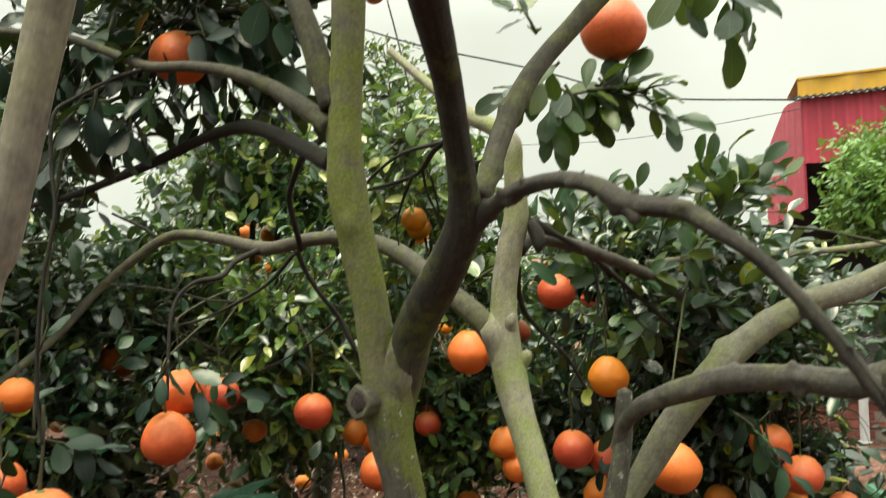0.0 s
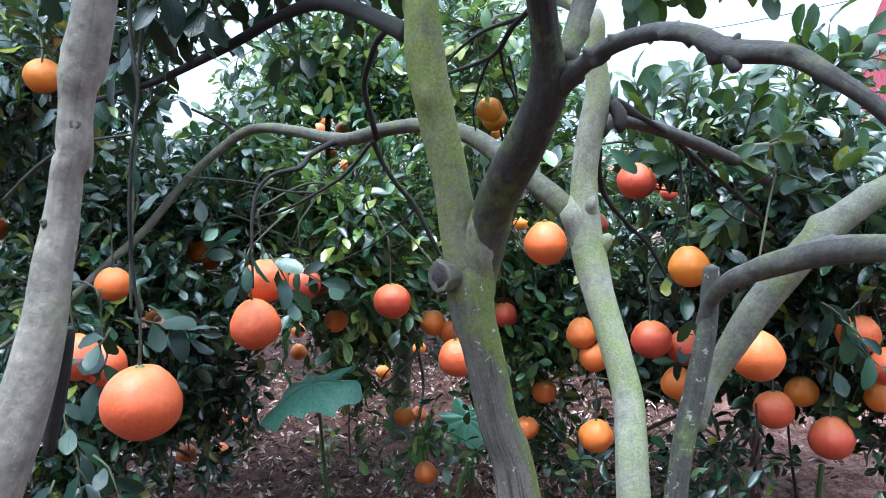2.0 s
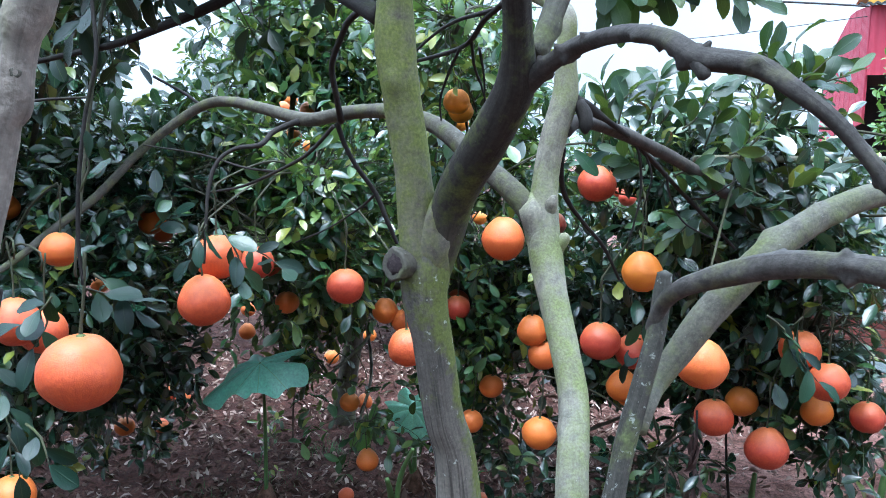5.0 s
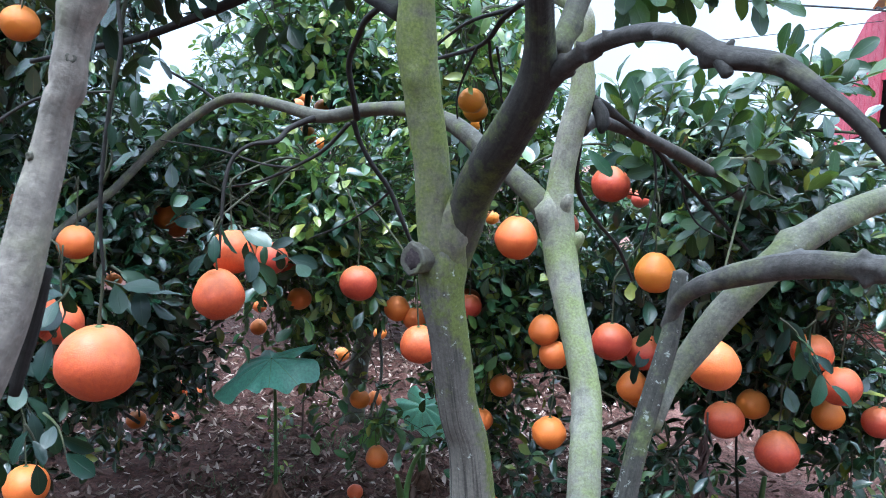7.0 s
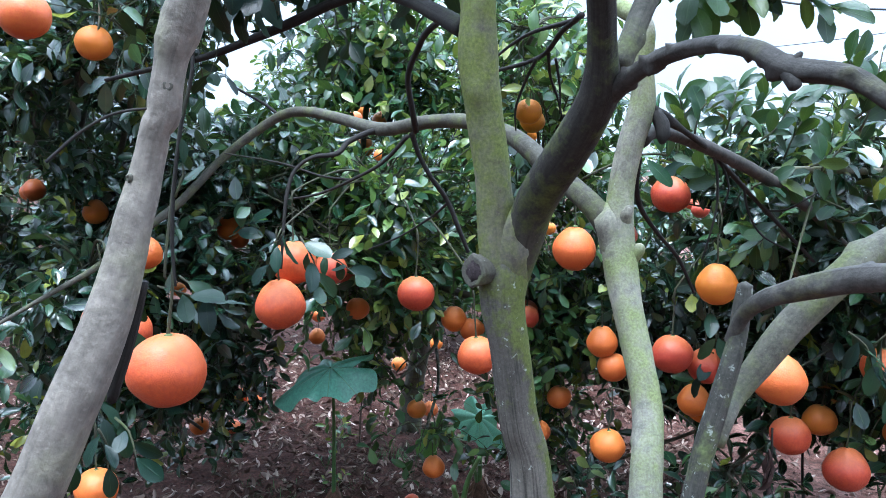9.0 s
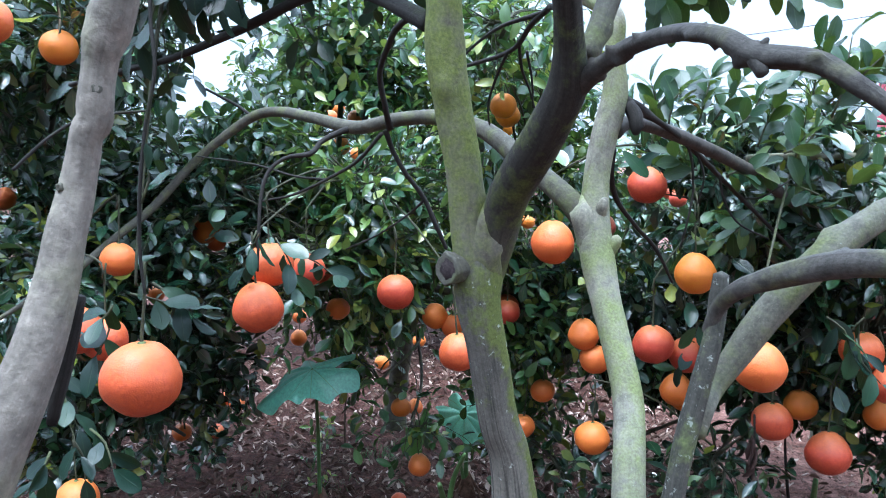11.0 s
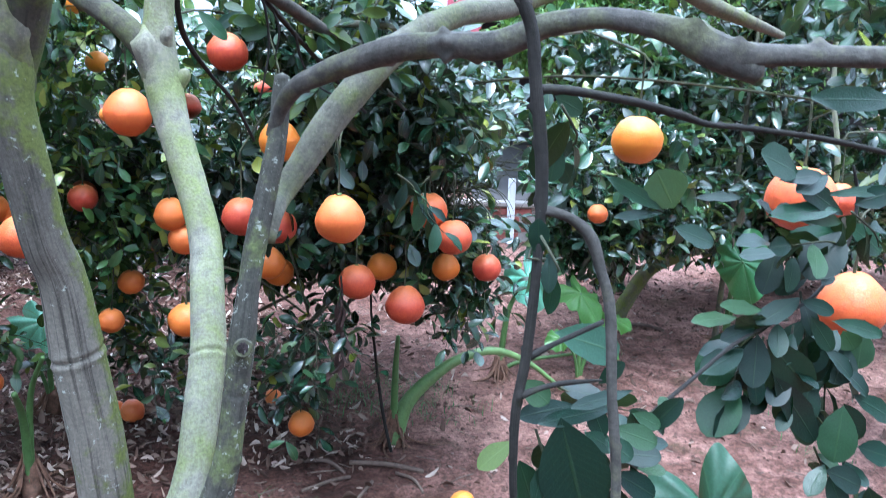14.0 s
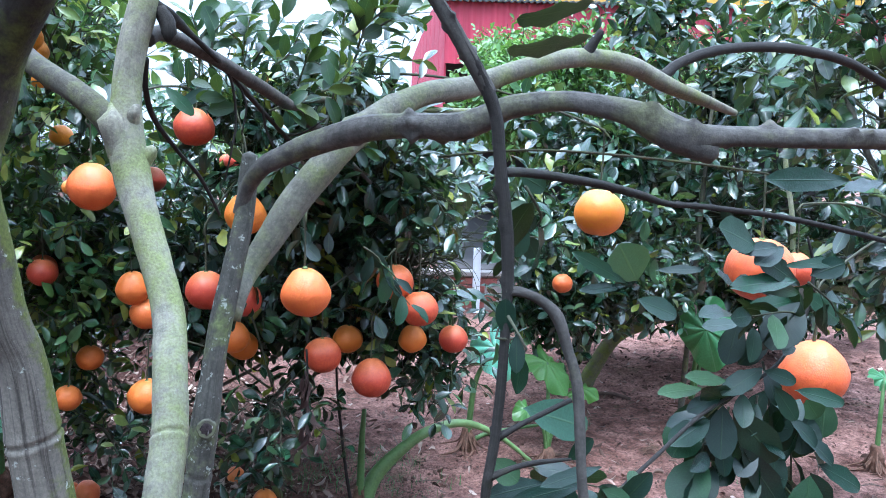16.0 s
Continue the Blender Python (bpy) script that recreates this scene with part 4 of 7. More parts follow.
SPRIGS = [
    ((0.190, 1.320, 1.787), (0.136, 1.320, 1.776), 7, 0.058),
    ((0.226, 1.330, 1.787), (0.233, 1.330, 1.729), 7, 0.058),
    ((0.266, 1.360, 1.783), (0.284, 1.360, 1.738), 7, 0.058),
    ((0.305, 1.380, 1.776), (0.336, 1.380, 1.804), 7, 0.058),
    ((0.333, 1.380, 1.774), (0.402, 1.380, 1.790), 7, 0.058),
    ((0.346, 1.360, 1.756), (0.412, 1.360, 1.726), 7, 0.058),
    ((0.199, 1.300, 1.747), (0.206, 1.300, 1.699), 7, 0.058),
    ((0.292, 1.400, 1.809), (0.318, 1.400, 1.775), 7, 0.058),
    ((0.294, 2.050, 1.552), (0.277, 2.050, 1.665), 11, 0.068),
    ((0.313, 2.000, 1.563), (0.354, 2.000, 1.653), 11, 0.068),
    ((0.392, 2.050, 1.580), (0.414, 2.050, 1.682), 11, 0.068),
    ((0.428, 2.100, 1.570), (0.499, 2.100, 1.680), 11, 0.068),
    ((0.460, 2.000, 1.557), (0.525, 2.000, 1.651), 11, 0.068),
    ((0.525, 2.050, 1.514), (0.577, 2.050, 1.639), 12, 0.068),
    ((0.571, 2.000, 1.500), (0.654, 2.000, 1.577), 10, 0.068),
    ((0.625, 2.100, 1.490), (0.648, 2.100, 1.604), 10, 0.068),
    ((0.697, 2.100, 1.395), (0.588, 2.100, 1.435), 10, 0.068),
    ((0.551, 1.750, 1.607), (0.567, 1.750, 1.693), 9, 0.072),
    ((0.600, 1.750, 1.602), (0.648, 1.750, 1.678), 8, 0.072),
    ((0.608, 1.700, 1.613), (0.703, 1.700, 1.654), 8, 0.072),
    ((0.446, 2.000, 1.447), (0.534, 2.000, 1.474), 11, 0.068),
    ((0.399, 2.100, 1.460), (0.330, 2.100, 1.501), 11, 0.068),
    ((0.617, 2.100, 1.394), (0.725, 2.100, 1.368), 11, 0.068),
    ((0.746, 2.150, 1.296), (0.647, 2.150, 1.351), 11, 0.068),
    ((0.538, 2.100, 1.365), (0.474, 2.100, 1.295), 10, 0.068),
    ((0.748, 2.100, 1.423), (0.823, 2.100, 1.465), 9, 0.068),
    ((0.556, 1.656, 1.564), (0.591, 1.676, 1.710), 8, 0.066),
    ((0.546, 1.656, 1.587), (0.649, 1.656, 1.683), 6, 0.066),
    ((0.568, 1.656, 1.597), (0.528, 1.656, 1.688), 5, 0.062),
    ((0.228, 1.354, 1.774), (0.350, 1.405, 1.835), 9, 0.062),
    ((0.211, 1.354, 1.793), (0.291, 1.405, 1.763), 8, 0.062),
    ((0.265, 1.354, 1.781), (0.396, 1.456, 1.768), 8, 0.062),
    ((0.177, 1.251, 1.847), (0.141, 1.302, 1.899), 6, 0.058),
    ((0.209, 1.251, 1.804), (0.166, 1.251, 1.764), 6, 0.058),
    ((0.378, 1.046, 1.848), (0.389, 1.046, 1.779), 6, 0.062),
    ((0.331, 1.046, 1.864), (0.339, 1.046, 1.816), 4, 0.062),
    ((0.405, 1.046, 1.847), (0.435, 1.097, 1.806), 5, 0.062),
    ((-0.309, 1.149, 1.842), (-0.240, 1.149, 1.816), 9, 0.066),
    ((-0.392, 1.200, 1.877), (-0.307, 1.149, 1.920), 9, 0.066),
    ((-0.410, 1.149, 1.870), (-0.436, 1.149, 1.809), 7, 0.062),
    ((-0.270, 1.149, 1.856), (-0.187, 1.097, 1.836), 9, 0.066),
    ((-0.413, 1.097, 1.766), (-0.461, 1.097, 1.687), 7, 0.062),
    ((-0.391, 1.149, 1.753), (-0.424, 1.149, 1.692), 7, 0.062),
    ((-0.238, 1.149, 1.862), (-0.194, 1.149, 1.798), 7, 0.066),
    ((-0.450, 1.149, 1.849), (-0.496, 1.149, 1.883), 6, 0.062),
    ((-0.187, 1.046, 1.863), (-0.147, 1.046, 1.805), 6, 0.062),
    ((-0.548, 1.251, 1.721), (-0.585, 1.251, 1.654), 6, 0.062),
    ((-0.455, 1.015, 1.431), (-0.444, 1.015, 1.472), 2, 0.038),
    ((-0.770, 1.476, 1.210), (-0.818, 1.456, 1.159), 5, 0.07),
    ((-0.735, 1.476, 1.233), (-0.657, 1.476, 1.213), 5, 0.07),
    ((-0.705, 1.506, 1.250), (-0.627, 1.506, 1.187), 5, 0.07),
    ((-0.812, 1.506, 1.193), (-0.809, 1.476, 1.111), 4, 0.07),
    ((-0.901, 1.506, 1.077), (-0.839, 1.456, 0.971), 5, 0.065),
    ((-0.751, 1.354, 1.011), (-0.681, 1.302, 0.963), 4, 0.06),
    ((-0.794, 1.302, 0.987), (-0.792, 1.251, 0.938), 5, 0.06),
    ((-0.785, 1.354, 0.988), (-0.767, 1.354, 0.917), 4, 0.06),
    ((1.093, 1.077, 1.031), (1.103, 1.067, 0.955), 5, 0.06),
    ((1.027, 1.077, 0.959), (1.037, 1.067, 0.885), 5, 0.06),
    ((1.140, 1.046, 1.111), (1.000, 1.015, 1.125), 7, 0.07),
    ((1.142, 1.067, 1.068), (0.996, 1.046, 1.119), 6, 0.07),
    ((1.146, 1.046, 1.168), (1.217, 1.046, 1.107), 6, 0.07),
    ((1.043, 1.046, 0.996), (0.944, 1.036, 0.963), 7, 0.075),
    ((1.056, 1.046, 0.985), (1.054, 1.036, 0.894), 7, 0.075),
    ((1.107, 1.046, 0.961), (1.192, 1.046, 0.873), 7, 0.07),
    ((1.013, 1.046, 0.933), (0.941, 1.036, 0.871), 6, 0.075),
    ((1.117, 1.067, 0.843), (1.252, 1.067, 0.665), 8, 0.065),
    ((1.157, 1.067, 0.751), (1.275, 1.067, 0.614), 6, 0.06),
    ((1.181, 1.087, 0.900), (1.180, 1.077, 0.812), 5, 0.06),
    ((0.381, 0.625, 1.338), (0.406, 0.648, 1.306), 2, 0.05),
    ((0.352, 0.579, 1.233), (0.348, 0.591, 1.243), 2, 0.03),
    ((0.340, 0.568, 1.252), (0.350, 0.568, 1.227), 2, 0.03),
    ((0.564, 0.776, 0.950), (0.591, 0.776, 0.984), 4, 0.05),
    ((0.603, 0.824, 0.968), (0.663, 0.853, 0.968), 3, 0.045),
    ((0.491, 0.756, 1.007), (0.570, 0.756, 0.952), 6, 0.05),
    ((0.435, 0.737, 1.025), (0.451, 0.727, 0.952), 5, 0.045),
    ((0.473, 0.776, 1.053), (0.565, 0.776, 1.012), 5, 0.045),
    ((0.456, 2.355, 1.031), (0.424, 2.355, 0.911), 6, 0.08),
    ((0.823, 2.155, 1.096), (0.759, 2.155, 1.035), 5, 0.085),
    ((-0.660, 1.955, 1.303), (-0.691, 1.935, 1.221), 5, 0.075),
    ((-0.611, 1.935, 1.293), (-0.554, 1.906, 1.178), 5, 0.075),
    ((-0.625, 2.155, 1.228), (-0.517, 2.105, 1.180), 6, 0.075),
    ((-1.026, 2.451, 1.229), (-0.954, 2.451, 1.285), 5, 0.08),
    ((0.376, 2.255, 1.178), (0.435, 2.205, 1.052), 3, 0.07),
    ((0.700, 2.055, 1.115), (0.752, 2.035, 1.040), 5, 0.08),
    ((0.770, 2.055, 1.064), (0.824, 2.035, 0.961), 5, 0.08),
]
BROAD = [
    ((0.230, 2.250, 1.509), (0.298, 2.220, 1.442), 0.0180, 0),
    ((0.336, 2.250, 1.514), (0.267, 2.230, 1.463), 0.0150, 0),
    ((1.117, 1.035, 1.164), (1.002, 1.015, 1.226), 0.0195, 0),
    ((1.079, 1.041, 1.150), (0.978, 1.020, 1.186), 0.0177, 0),
    ((0.978, 1.032, 1.222), (1.043, 1.012, 1.234), 0.0129, 0),
    ((1.124, 1.041, 1.150), (1.012, 1.020, 1.183), 0.0171, 0),
    ((1.073, 1.032, 1.229), (1.001, 1.012, 1.209), 0.0166, 0),
    ((1.011, 1.029, 1.231), (0.927, 1.009, 1.266), 0.0284, 0),
    ((0.786, 1.021, 1.187), (0.741, 1.001, 1.240), 0.0316, 3),
    ((0.769, 1.021, 1.184), (0.670, 1.001, 1.234), 0.0112, 0),
    ((0.822, 1.027, 1.200), (0.891, 1.006, 1.205), 0.0076, 0),
    ((0.799, 1.035, 1.157), (0.860, 1.015, 1.135), 0.0176, 0),
    ((0.771, 1.024, 1.180), (0.683, 1.003, 1.183), 0.0075, 0),
    ((1.101, 1.027, 1.175), (0.952, 1.006, 1.179), 0.0168, 0),
    ((1.126, 1.041, 1.137), (1.050, 1.020, 1.071), 0.0334, 0),
    ((1.128, 1.027, 1.182), (1.181, 1.006, 1.205), 0.0177, 0),
    ((1.183, 1.083, 1.140), (1.251, 1.063, 1.093), 0.0233, 0),
    ((1.175, 1.086, 1.130), (1.045, 1.066, 1.125), 0.0170, 0),
    ((1.066, 1.032, 1.198), (1.195, 1.012, 1.209), 0.0091, 0),
    ((1.050, 1.092, 1.100), (1.010, 1.071, 1.035), 0.0209, 0),
    ((0.988, 1.038, 1.165), (0.936, 1.017, 1.194), 0.0131, 0),
    ((1.046, 1.029, 1.036), (0.950, 1.009, 1.011), 0.0184, 0),
    ((0.934, 1.038, 1.010), (0.838, 1.017, 1.021), 0.0139, 0),
    ((0.965, 1.021, 1.024), (0.875, 1.001, 1.046), 0.0130, 0),
    ((0.967, 1.032, 0.996), (0.889, 1.012, 0.989), 0.0140, 0),
    ((1.032, 1.015, 1.037), (1.086, 0.995, 1.019), 0.0124, 0),
    ((1.130, 1.041, 0.988), (1.232, 1.020, 0.964), 0.0148, 0),
    ((1.063, 1.021, 1.007), (1.100, 1.001, 0.952), 0.0155, 0),
    ((0.993, 1.035, 0.971), (1.083, 1.015, 0.877), 0.0299, 0),
    ((0.954, 1.038, 0.957), (0.863, 1.017, 0.939), 0.0214, 0),
    ((1.005, 1.070, 0.950), (0.999, 1.049, 0.868), 0.0309, 0),
    ((1.119, 1.078, 0.958), (1.137, 1.057, 0.874), 0.0321, 0),
    ((0.977, 1.043, 0.874), (0.890, 1.023, 0.839), 0.0345, 0),
    ((1.204, 1.070, 0.929), (1.163, 1.049, 0.873), 0.0282, 0),
    ((1.235, 1.067, 0.955), (1.206, 1.046, 0.897), 0.0238, 0),
    ((0.950, 1.041, 0.899), (0.883, 1.020, 0.831), 0.0328, 0),
    ((0.969, 1.083, 0.954), (0.905, 1.063, 0.896), 0.0309, 0),
    ((0.984, 1.072, 0.974), (0.989, 1.052, 0.878), 0.0247, 0),
    ((1.010, 1.032, 0.911), (1.110, 1.012, 0.789), 0.0262, 0),
    ((1.153, 1.015, 0.849), (1.124, 0.995, 0.760), 0.0300, 0),
    ((1.237, 1.089, 0.813), (1.271, 1.069, 0.746), 0.0228, 0),
    ((1.154, 1.035, 0.723), (1.225, 1.015, 0.691), 0.0229, 0),
    ((1.133, 1.018, 0.745), (1.082, 0.998, 0.708), 0.0162, 0),
    ((1.250, 1.027, 0.682), (1.278, 1.006, 0.600), 0.0255, 0),
    ((1.311, 1.081, 0.638), (1.283, 1.060, 0.580), 0.0199, 0),
    ((1.227, 1.041, 0.753), (1.292, 1.020, 0.732), 0.0224, 0),
    ((1.180, 1.027, 0.860), (1.272, 1.006, 0.812), 0.0196, 0),
    ((1.040, 1.078, 0.872), (0.997, 1.057, 0.837), 0.0195, 0),
    ((1.191, 1.081, 0.955), (1.129, 1.060, 0.920), 0.0218, 0),
    ((1.193, 1.072, 0.957), (1.203, 1.052, 0.929), 0.0199, 0),
    ((1.061, 1.035, 0.852), (1.022, 1.015, 0.822), 0.0122, 0),
    ((1.147, 1.078, 0.952), (1.119, 1.057, 0.894), 0.0215, 0),
    ((1.148, 1.083, 0.873), (1.117, 1.063, 0.798), 0.0238, 0),
    ((1.088, 1.067, 0.859), (1.129, 1.046, 0.763), 0.0197, 0),
    ((0.451, 0.718, 1.043), (0.473, 0.699, 0.944), 0.0345, 0),
    ((0.480, 0.792, 1.102), (0.566, 0.792, 1.072), 0.0208, 3),
    ((0.402, 0.679, 0.970), (0.363, 0.670, 0.956), 0.0141, 1),
    ((0.435, 0.720, 0.930), (0.486, 0.701, 0.870), 0.0222, 0),
    ((0.514, 0.723, 1.022), (0.555, 0.704, 1.008), 0.0124, 0),
    ((0.479, 0.741, 1.043), (0.410, 0.722, 1.048), 0.0111, 0),
    ((0.413, 0.728, 1.081), (0.432, 0.709, 1.063), 0.0119, 0),
    ((0.395, 0.706, 1.032), (0.358, 0.696, 1.016), 0.0103, 1),
    ((0.551, 0.772, 0.975), (0.603, 0.762, 0.946), 0.0121, 0),
    ((0.527, 0.734, 0.967), (0.566, 0.714, 0.943), 0.0132, 0),
    ((0.556, 0.775, 0.928), (0.563, 0.765, 0.870), 0.0182, 0),
    ((0.435, 0.769, 0.977), (0.449, 0.760, 0.931), 0.0159, 0),
    ((0.530, 0.718, 1.061), (0.453, 0.699, 1.063), 0.0073, 0),
    ((0.521, 0.731, 1.040), (0.428, 0.712, 1.044), 0.0085, 0),
    ((0.562, 0.762, 1.015), (0.594, 0.752, 1.000), 0.0090, 0),
    ((0.504, 0.720, 1.013), (0.524, 0.701, 0.997), 0.0111, 0),
    ((0.471, 0.764, 0.919), (0.520, 0.755, 0.886), 0.0147, 0),
    ((0.495, 0.726, 1.069), (0.508, 0.706, 1.096), 0.0078, 0),
    ((0.501, 0.756, 1.004), (0.535, 0.747, 0.984), 0.0099, 0),
    ((0.389, 0.553, 1.464), (0.322, 0.530, 1.438), 0.0107, 2),
    ((0.383, 0.544, 1.440), (0.311, 0.520, 1.418), 0.0102, 2),
    ((0.678, 0.590, 1.347), (0.569, 0.567, 1.350), 0.0104, 0),
    ((0.695, 0.571, 1.348), (0.628, 0.548, 1.345), 0.0076, 0),
    ((0.596, 0.972, 1.330), (0.575, 0.972, 1.320), 0.0146, 0),
    ((0.566, 0.976, 1.290), (0.590, 0.976, 1.266), 0.0139, 0),
    ((0.576, 0.974, 1.260), (0.594, 0.974, 1.232), 0.0133, 0),
    ((0.554, 0.958, 1.339), (0.595, 0.958, 1.320), 0.0129, 0),
    ((0.537, 0.958, 1.277), (0.574, 0.958, 1.302), 0.0167, 0),
    ((0.563, 0.958, 1.282), (0.553, 0.958, 1.236), 0.0155, 0),
]

# ---- mesh helpers ----
rng = np.random.RandomState(7)


def mesh_from(name, verts, faces, mat, uvs=None, smooth=True):
    me = bpy.data.meshes.new(name)
    me.from_pydata([tuple(v) for v in verts], [], faces)
    if uvs is not None:
        layer = me.uv_layers.new(name="UVMap")
        idx = np.empty(len(me.loops), dtype=np.int64)
        me.loops.foreach_get("vertex_index", idx)
        layer.data.foreach_set("uv", np.asarray(uvs, dtype=np.float32)[idx].ravel())
    me.materials.append(mat)
    if smooth:
        me.polygons.foreach_set("use_smooth", [True] * len(me.polygons))
    me.update()
    return me


def part(name, me, parent=None, label="", where=None):
    ob = new(name, me)
    if parent is not None:
        ob.parent = parent
    if where is not None:
        ob.matrix_basis = where
    if label:
        ob["label"] = label
    return ob


def thing(name, label, category, place=(0, 0, 0), group="", kind=""):
    ob = new(name)
    ob.empty_display_size = 0.05
    ob.location = place
    return tagged(ob, label, category, group, kind)


def spline(rows, step):
    """Points and radii along a smooth line through the rows, about one step apart."""
    p = np.array(rows, float)
    ext = np.vstack([2 * p[0] - p[1], p, 2 * p[-1] - p[-2]])
    res = []
    for i in range(1, len(ext) - 2):
        a, b, c, d = ext[i - 1:i + 3]
        k = max(2, int(np.linalg.norm(c[:3] - b[:3]) / step))
        for s in np.arange(k) / k:
            res.append(0.5 * (2 * b + (c - a) * s + (2 * a - 5 * b + 4 * c - d) * s * s + (3 * b - a - 3 * c + d) * s ** 3))
    res.append(p[-1])
    res = np.array(res)
    res[:, 3] = np.maximum(res[:, 3], 0.0006)
    return res


def tube(rows, sides=12, step=0.012, rough=0.05, origin=(0, 0, 0), seed=0, knobs=0, rings=(), cap=0.5, tall=1.0):
    """A round stem through rows of x, y, z, radius. rings: heights at which a raised girdling scar runs round. Returns vertices, faces, uvs."""
    q = spline(rows, step)
    pts, rad = q[:, :3] - np.array(origin), q[:, 3]
    n = len(pts)
    tan = np.gradient(pts, axis=0)
    tan /= np.linalg.norm(tan, axis=1)[:, None] + 1e-9
    side = np.cross(tan[0], (0.3, 0.9, 0.2))
    side /= np.linalg.norm(side)
    along = np.concatenate([[0], np.cumsum(np.linalg.norm(np.diff(pts, axis=0), axis=1))])
    r = np.random.RandomState(seed)
    bumps = [(r.uniform(0.03, along[-1]), r.uniform(0, 2 * math.pi), r.uniform(0.15, 0.42) * tall, r.uniform(0.5, 1.0)) for _ in range(knobs)]
    ang = np.arange(sides + 1) * 2 * math.pi / sides
    verts, uvs = [], []
    for i in range(n):
        side = side - tan[i] * np.dot(side, tan[i])
        side /= np.linalg.norm(side)
        other = np.cross(tan[i], side)
        for j, a in enumerate(ang):
            d = side * math.cos(a) + other * math.sin(a)
            k = 1.0
            if rough:
                w = Vector((math.cos(a) * 1.3 + seed * 3.1, math.sin(a) * 1.3, along[i] * 14))
                k += rough * (noise.noise(w) + 0.5 * noise.noise(w * 3.1))
                lobe = Vector((math.cos(a) * 2.2 + seed, math.sin(a) * 2.2, along[i] * 2.5))
                k += rough * 1.3 * noise.noise(lobe)
            for at_, ba, bh, bw in bumps:
                da = (a - ba + math.pi) % (2 * math.pi) - math.pi
                k += bh * math.exp(-((along[i] - at_) / (rad[i] * bw * 0.7)) ** 2 - (da / (0.45 * bw)) ** 2)
            for at_ in rings:
                s = (pts[i][2] + origin[2] - at_ + 0.004 * math.sin(a + seed)) / max(0.3, tan[i][2])
                k += 0.035 * math.exp(-((s - 0.006) / 0.0050) ** 2) - 0.11 * math.exp(-(s / 0.0022) ** 2) + 0.055 * math.exp(-((s + 0.006) / 0.0045) ** 2)
            verts.append(pts[i] + d * rad[i] * k)
            uvs.append((j / sides, along[i]))
    faces, m = [], sides + 1
    for i in range(n - 1):
        for j in range(sides):
            a = i * m + j
            faces.append((a, a + 1, a + m + 1, a + m))
    verts.append(pts[0]), uvs.append((0.5, 0))
    verts.append(pts[-1] + tan[-1] * rad[-1] * cap), uvs.append((0.5, along[-1]))
    s, e = len(verts) - 2, len(verts) - 1
    for j in range(sides):
        faces.append((s, j + 1, j))
        faces.append((e, (n - 1) * m + j, (n - 1) * m + j + 1))
    return verts, faces, uvs


def leaf_template(fold, curl, twist, width, small=False):
    """A leathery oval leaf one unit long along y, broadest past its middle, folded along its rib and curled."""
    rows = [0.05, 0.14, 0.28, 0.44, 0.60, 0.75, 0.88, 0.965]
    half = [0.035, 0.11, 0.200, 0.262, 0.285, 0.262, 0.190, 0.095]
    if small:
        rows, half = [0.08, 0.26, 0.50, 0.74, 0.93], [0.05, 0.18, 0.275, 0.262, 0.13]
    v, uv = [(0, 0, 0)], [(0.5, 0)]
    for s, h in zip(rows, half):
        h *= width
        z = -curl * s * s
        for sx in (-1, 0, 1):
            x = sx * h * math.cos(fold)
            v.append((x, s, z + abs(sx) * h * math.sin(fold) + sx * twist * s * h + (0.02 * math.sin(s * 16 + sx) if sx else 0)))
            uv.append((0.5 + 0.5 * sx, s))
    v.append((0, 1.0, -curl))
    uv.append((0.5, 1))
    f = [(0, 2, 1), (0, 3, 2)]
    for k in range(len(rows) - 1):
        a = 1 + 3 * k
        f += [(a, a + 1, a + 4, a + 3), (a + 1, a + 2, a + 5, a + 4)]
    a = 1 + 3 * (len(rows) - 1)
    t = len(v) - 1
    f += [(a, a + 1, t), (a + 1, a + 2, t)]
    return np.array(v), f, np.array(uv)


LEAVES = [leaf_template(*q, True) for q in ((0.30, 0.16, 0.2, 0.86), (0.45, 0.30, -0.3, 0.80), (0.15, 0.06, 0.15, 0.95), (0.35, 0.42, 0.35, 0.84), (0.6, 0.20, -0.2, 0.88))]


def frames(axis, normal):
    y = axis / (np.linalg.norm(axis, axis=1)[:, None] + 1e-9)
    z = normal - y * np.sum(normal * y, axis=1)[:, None]
    z /= np.linalg.norm(z, axis=1)[:, None] + 1e-9
    x = np.cross(y, z)
    return np.stack([x, y, z], axis=2)


def leaf_mesh(name, place, axis, normal, length, mat, templates=None):
    """All the leaves of one crown in one mesh."""
    place, axis, normal, length = (np.asarray(a, float) for a in (place, axis, normal, length))
    templates = templates or LEAVES
    kind = rng.randint(0, len(templates), len(place))
    rot = frames(axis, normal)
    allv, allf, alluv, base = [], [], [], 0
    for k, (tv, tf, tuv) in enumerate(templates):
        pick = np.where(kind == k)[0]
        if not len(pick):
            continue
        v = np.einsum("nij,vj->nvi", rot[pick], tv) * length[pick][:, None, None] + place[pick][:, None, :]
        allv.append(v.reshape(-1, 3))
        alluv.append(np.tile(tuv, (len(pick), 1)))
        for q in range(len(pick)):
            o = base + q * len(tv)
            allf += [tuple(i + o for i in f) for f in tf]
        base += len(pick) * len(tv)
    return mesh_from(name, np.vstack(allv), allf, mat, np.vstack(alluv))


def join(pieces):
    verts, faces, uvs = [], [], []
    for v, f, u in pieces:
        o = len(verts)
        verts += list(v)
        faces += [tuple(i + o for i in q) for q in f]
        uvs += list(u)
    return verts, faces, uvs


def unit(v):
    return v / (np.linalg.norm(v) + 1e-9)


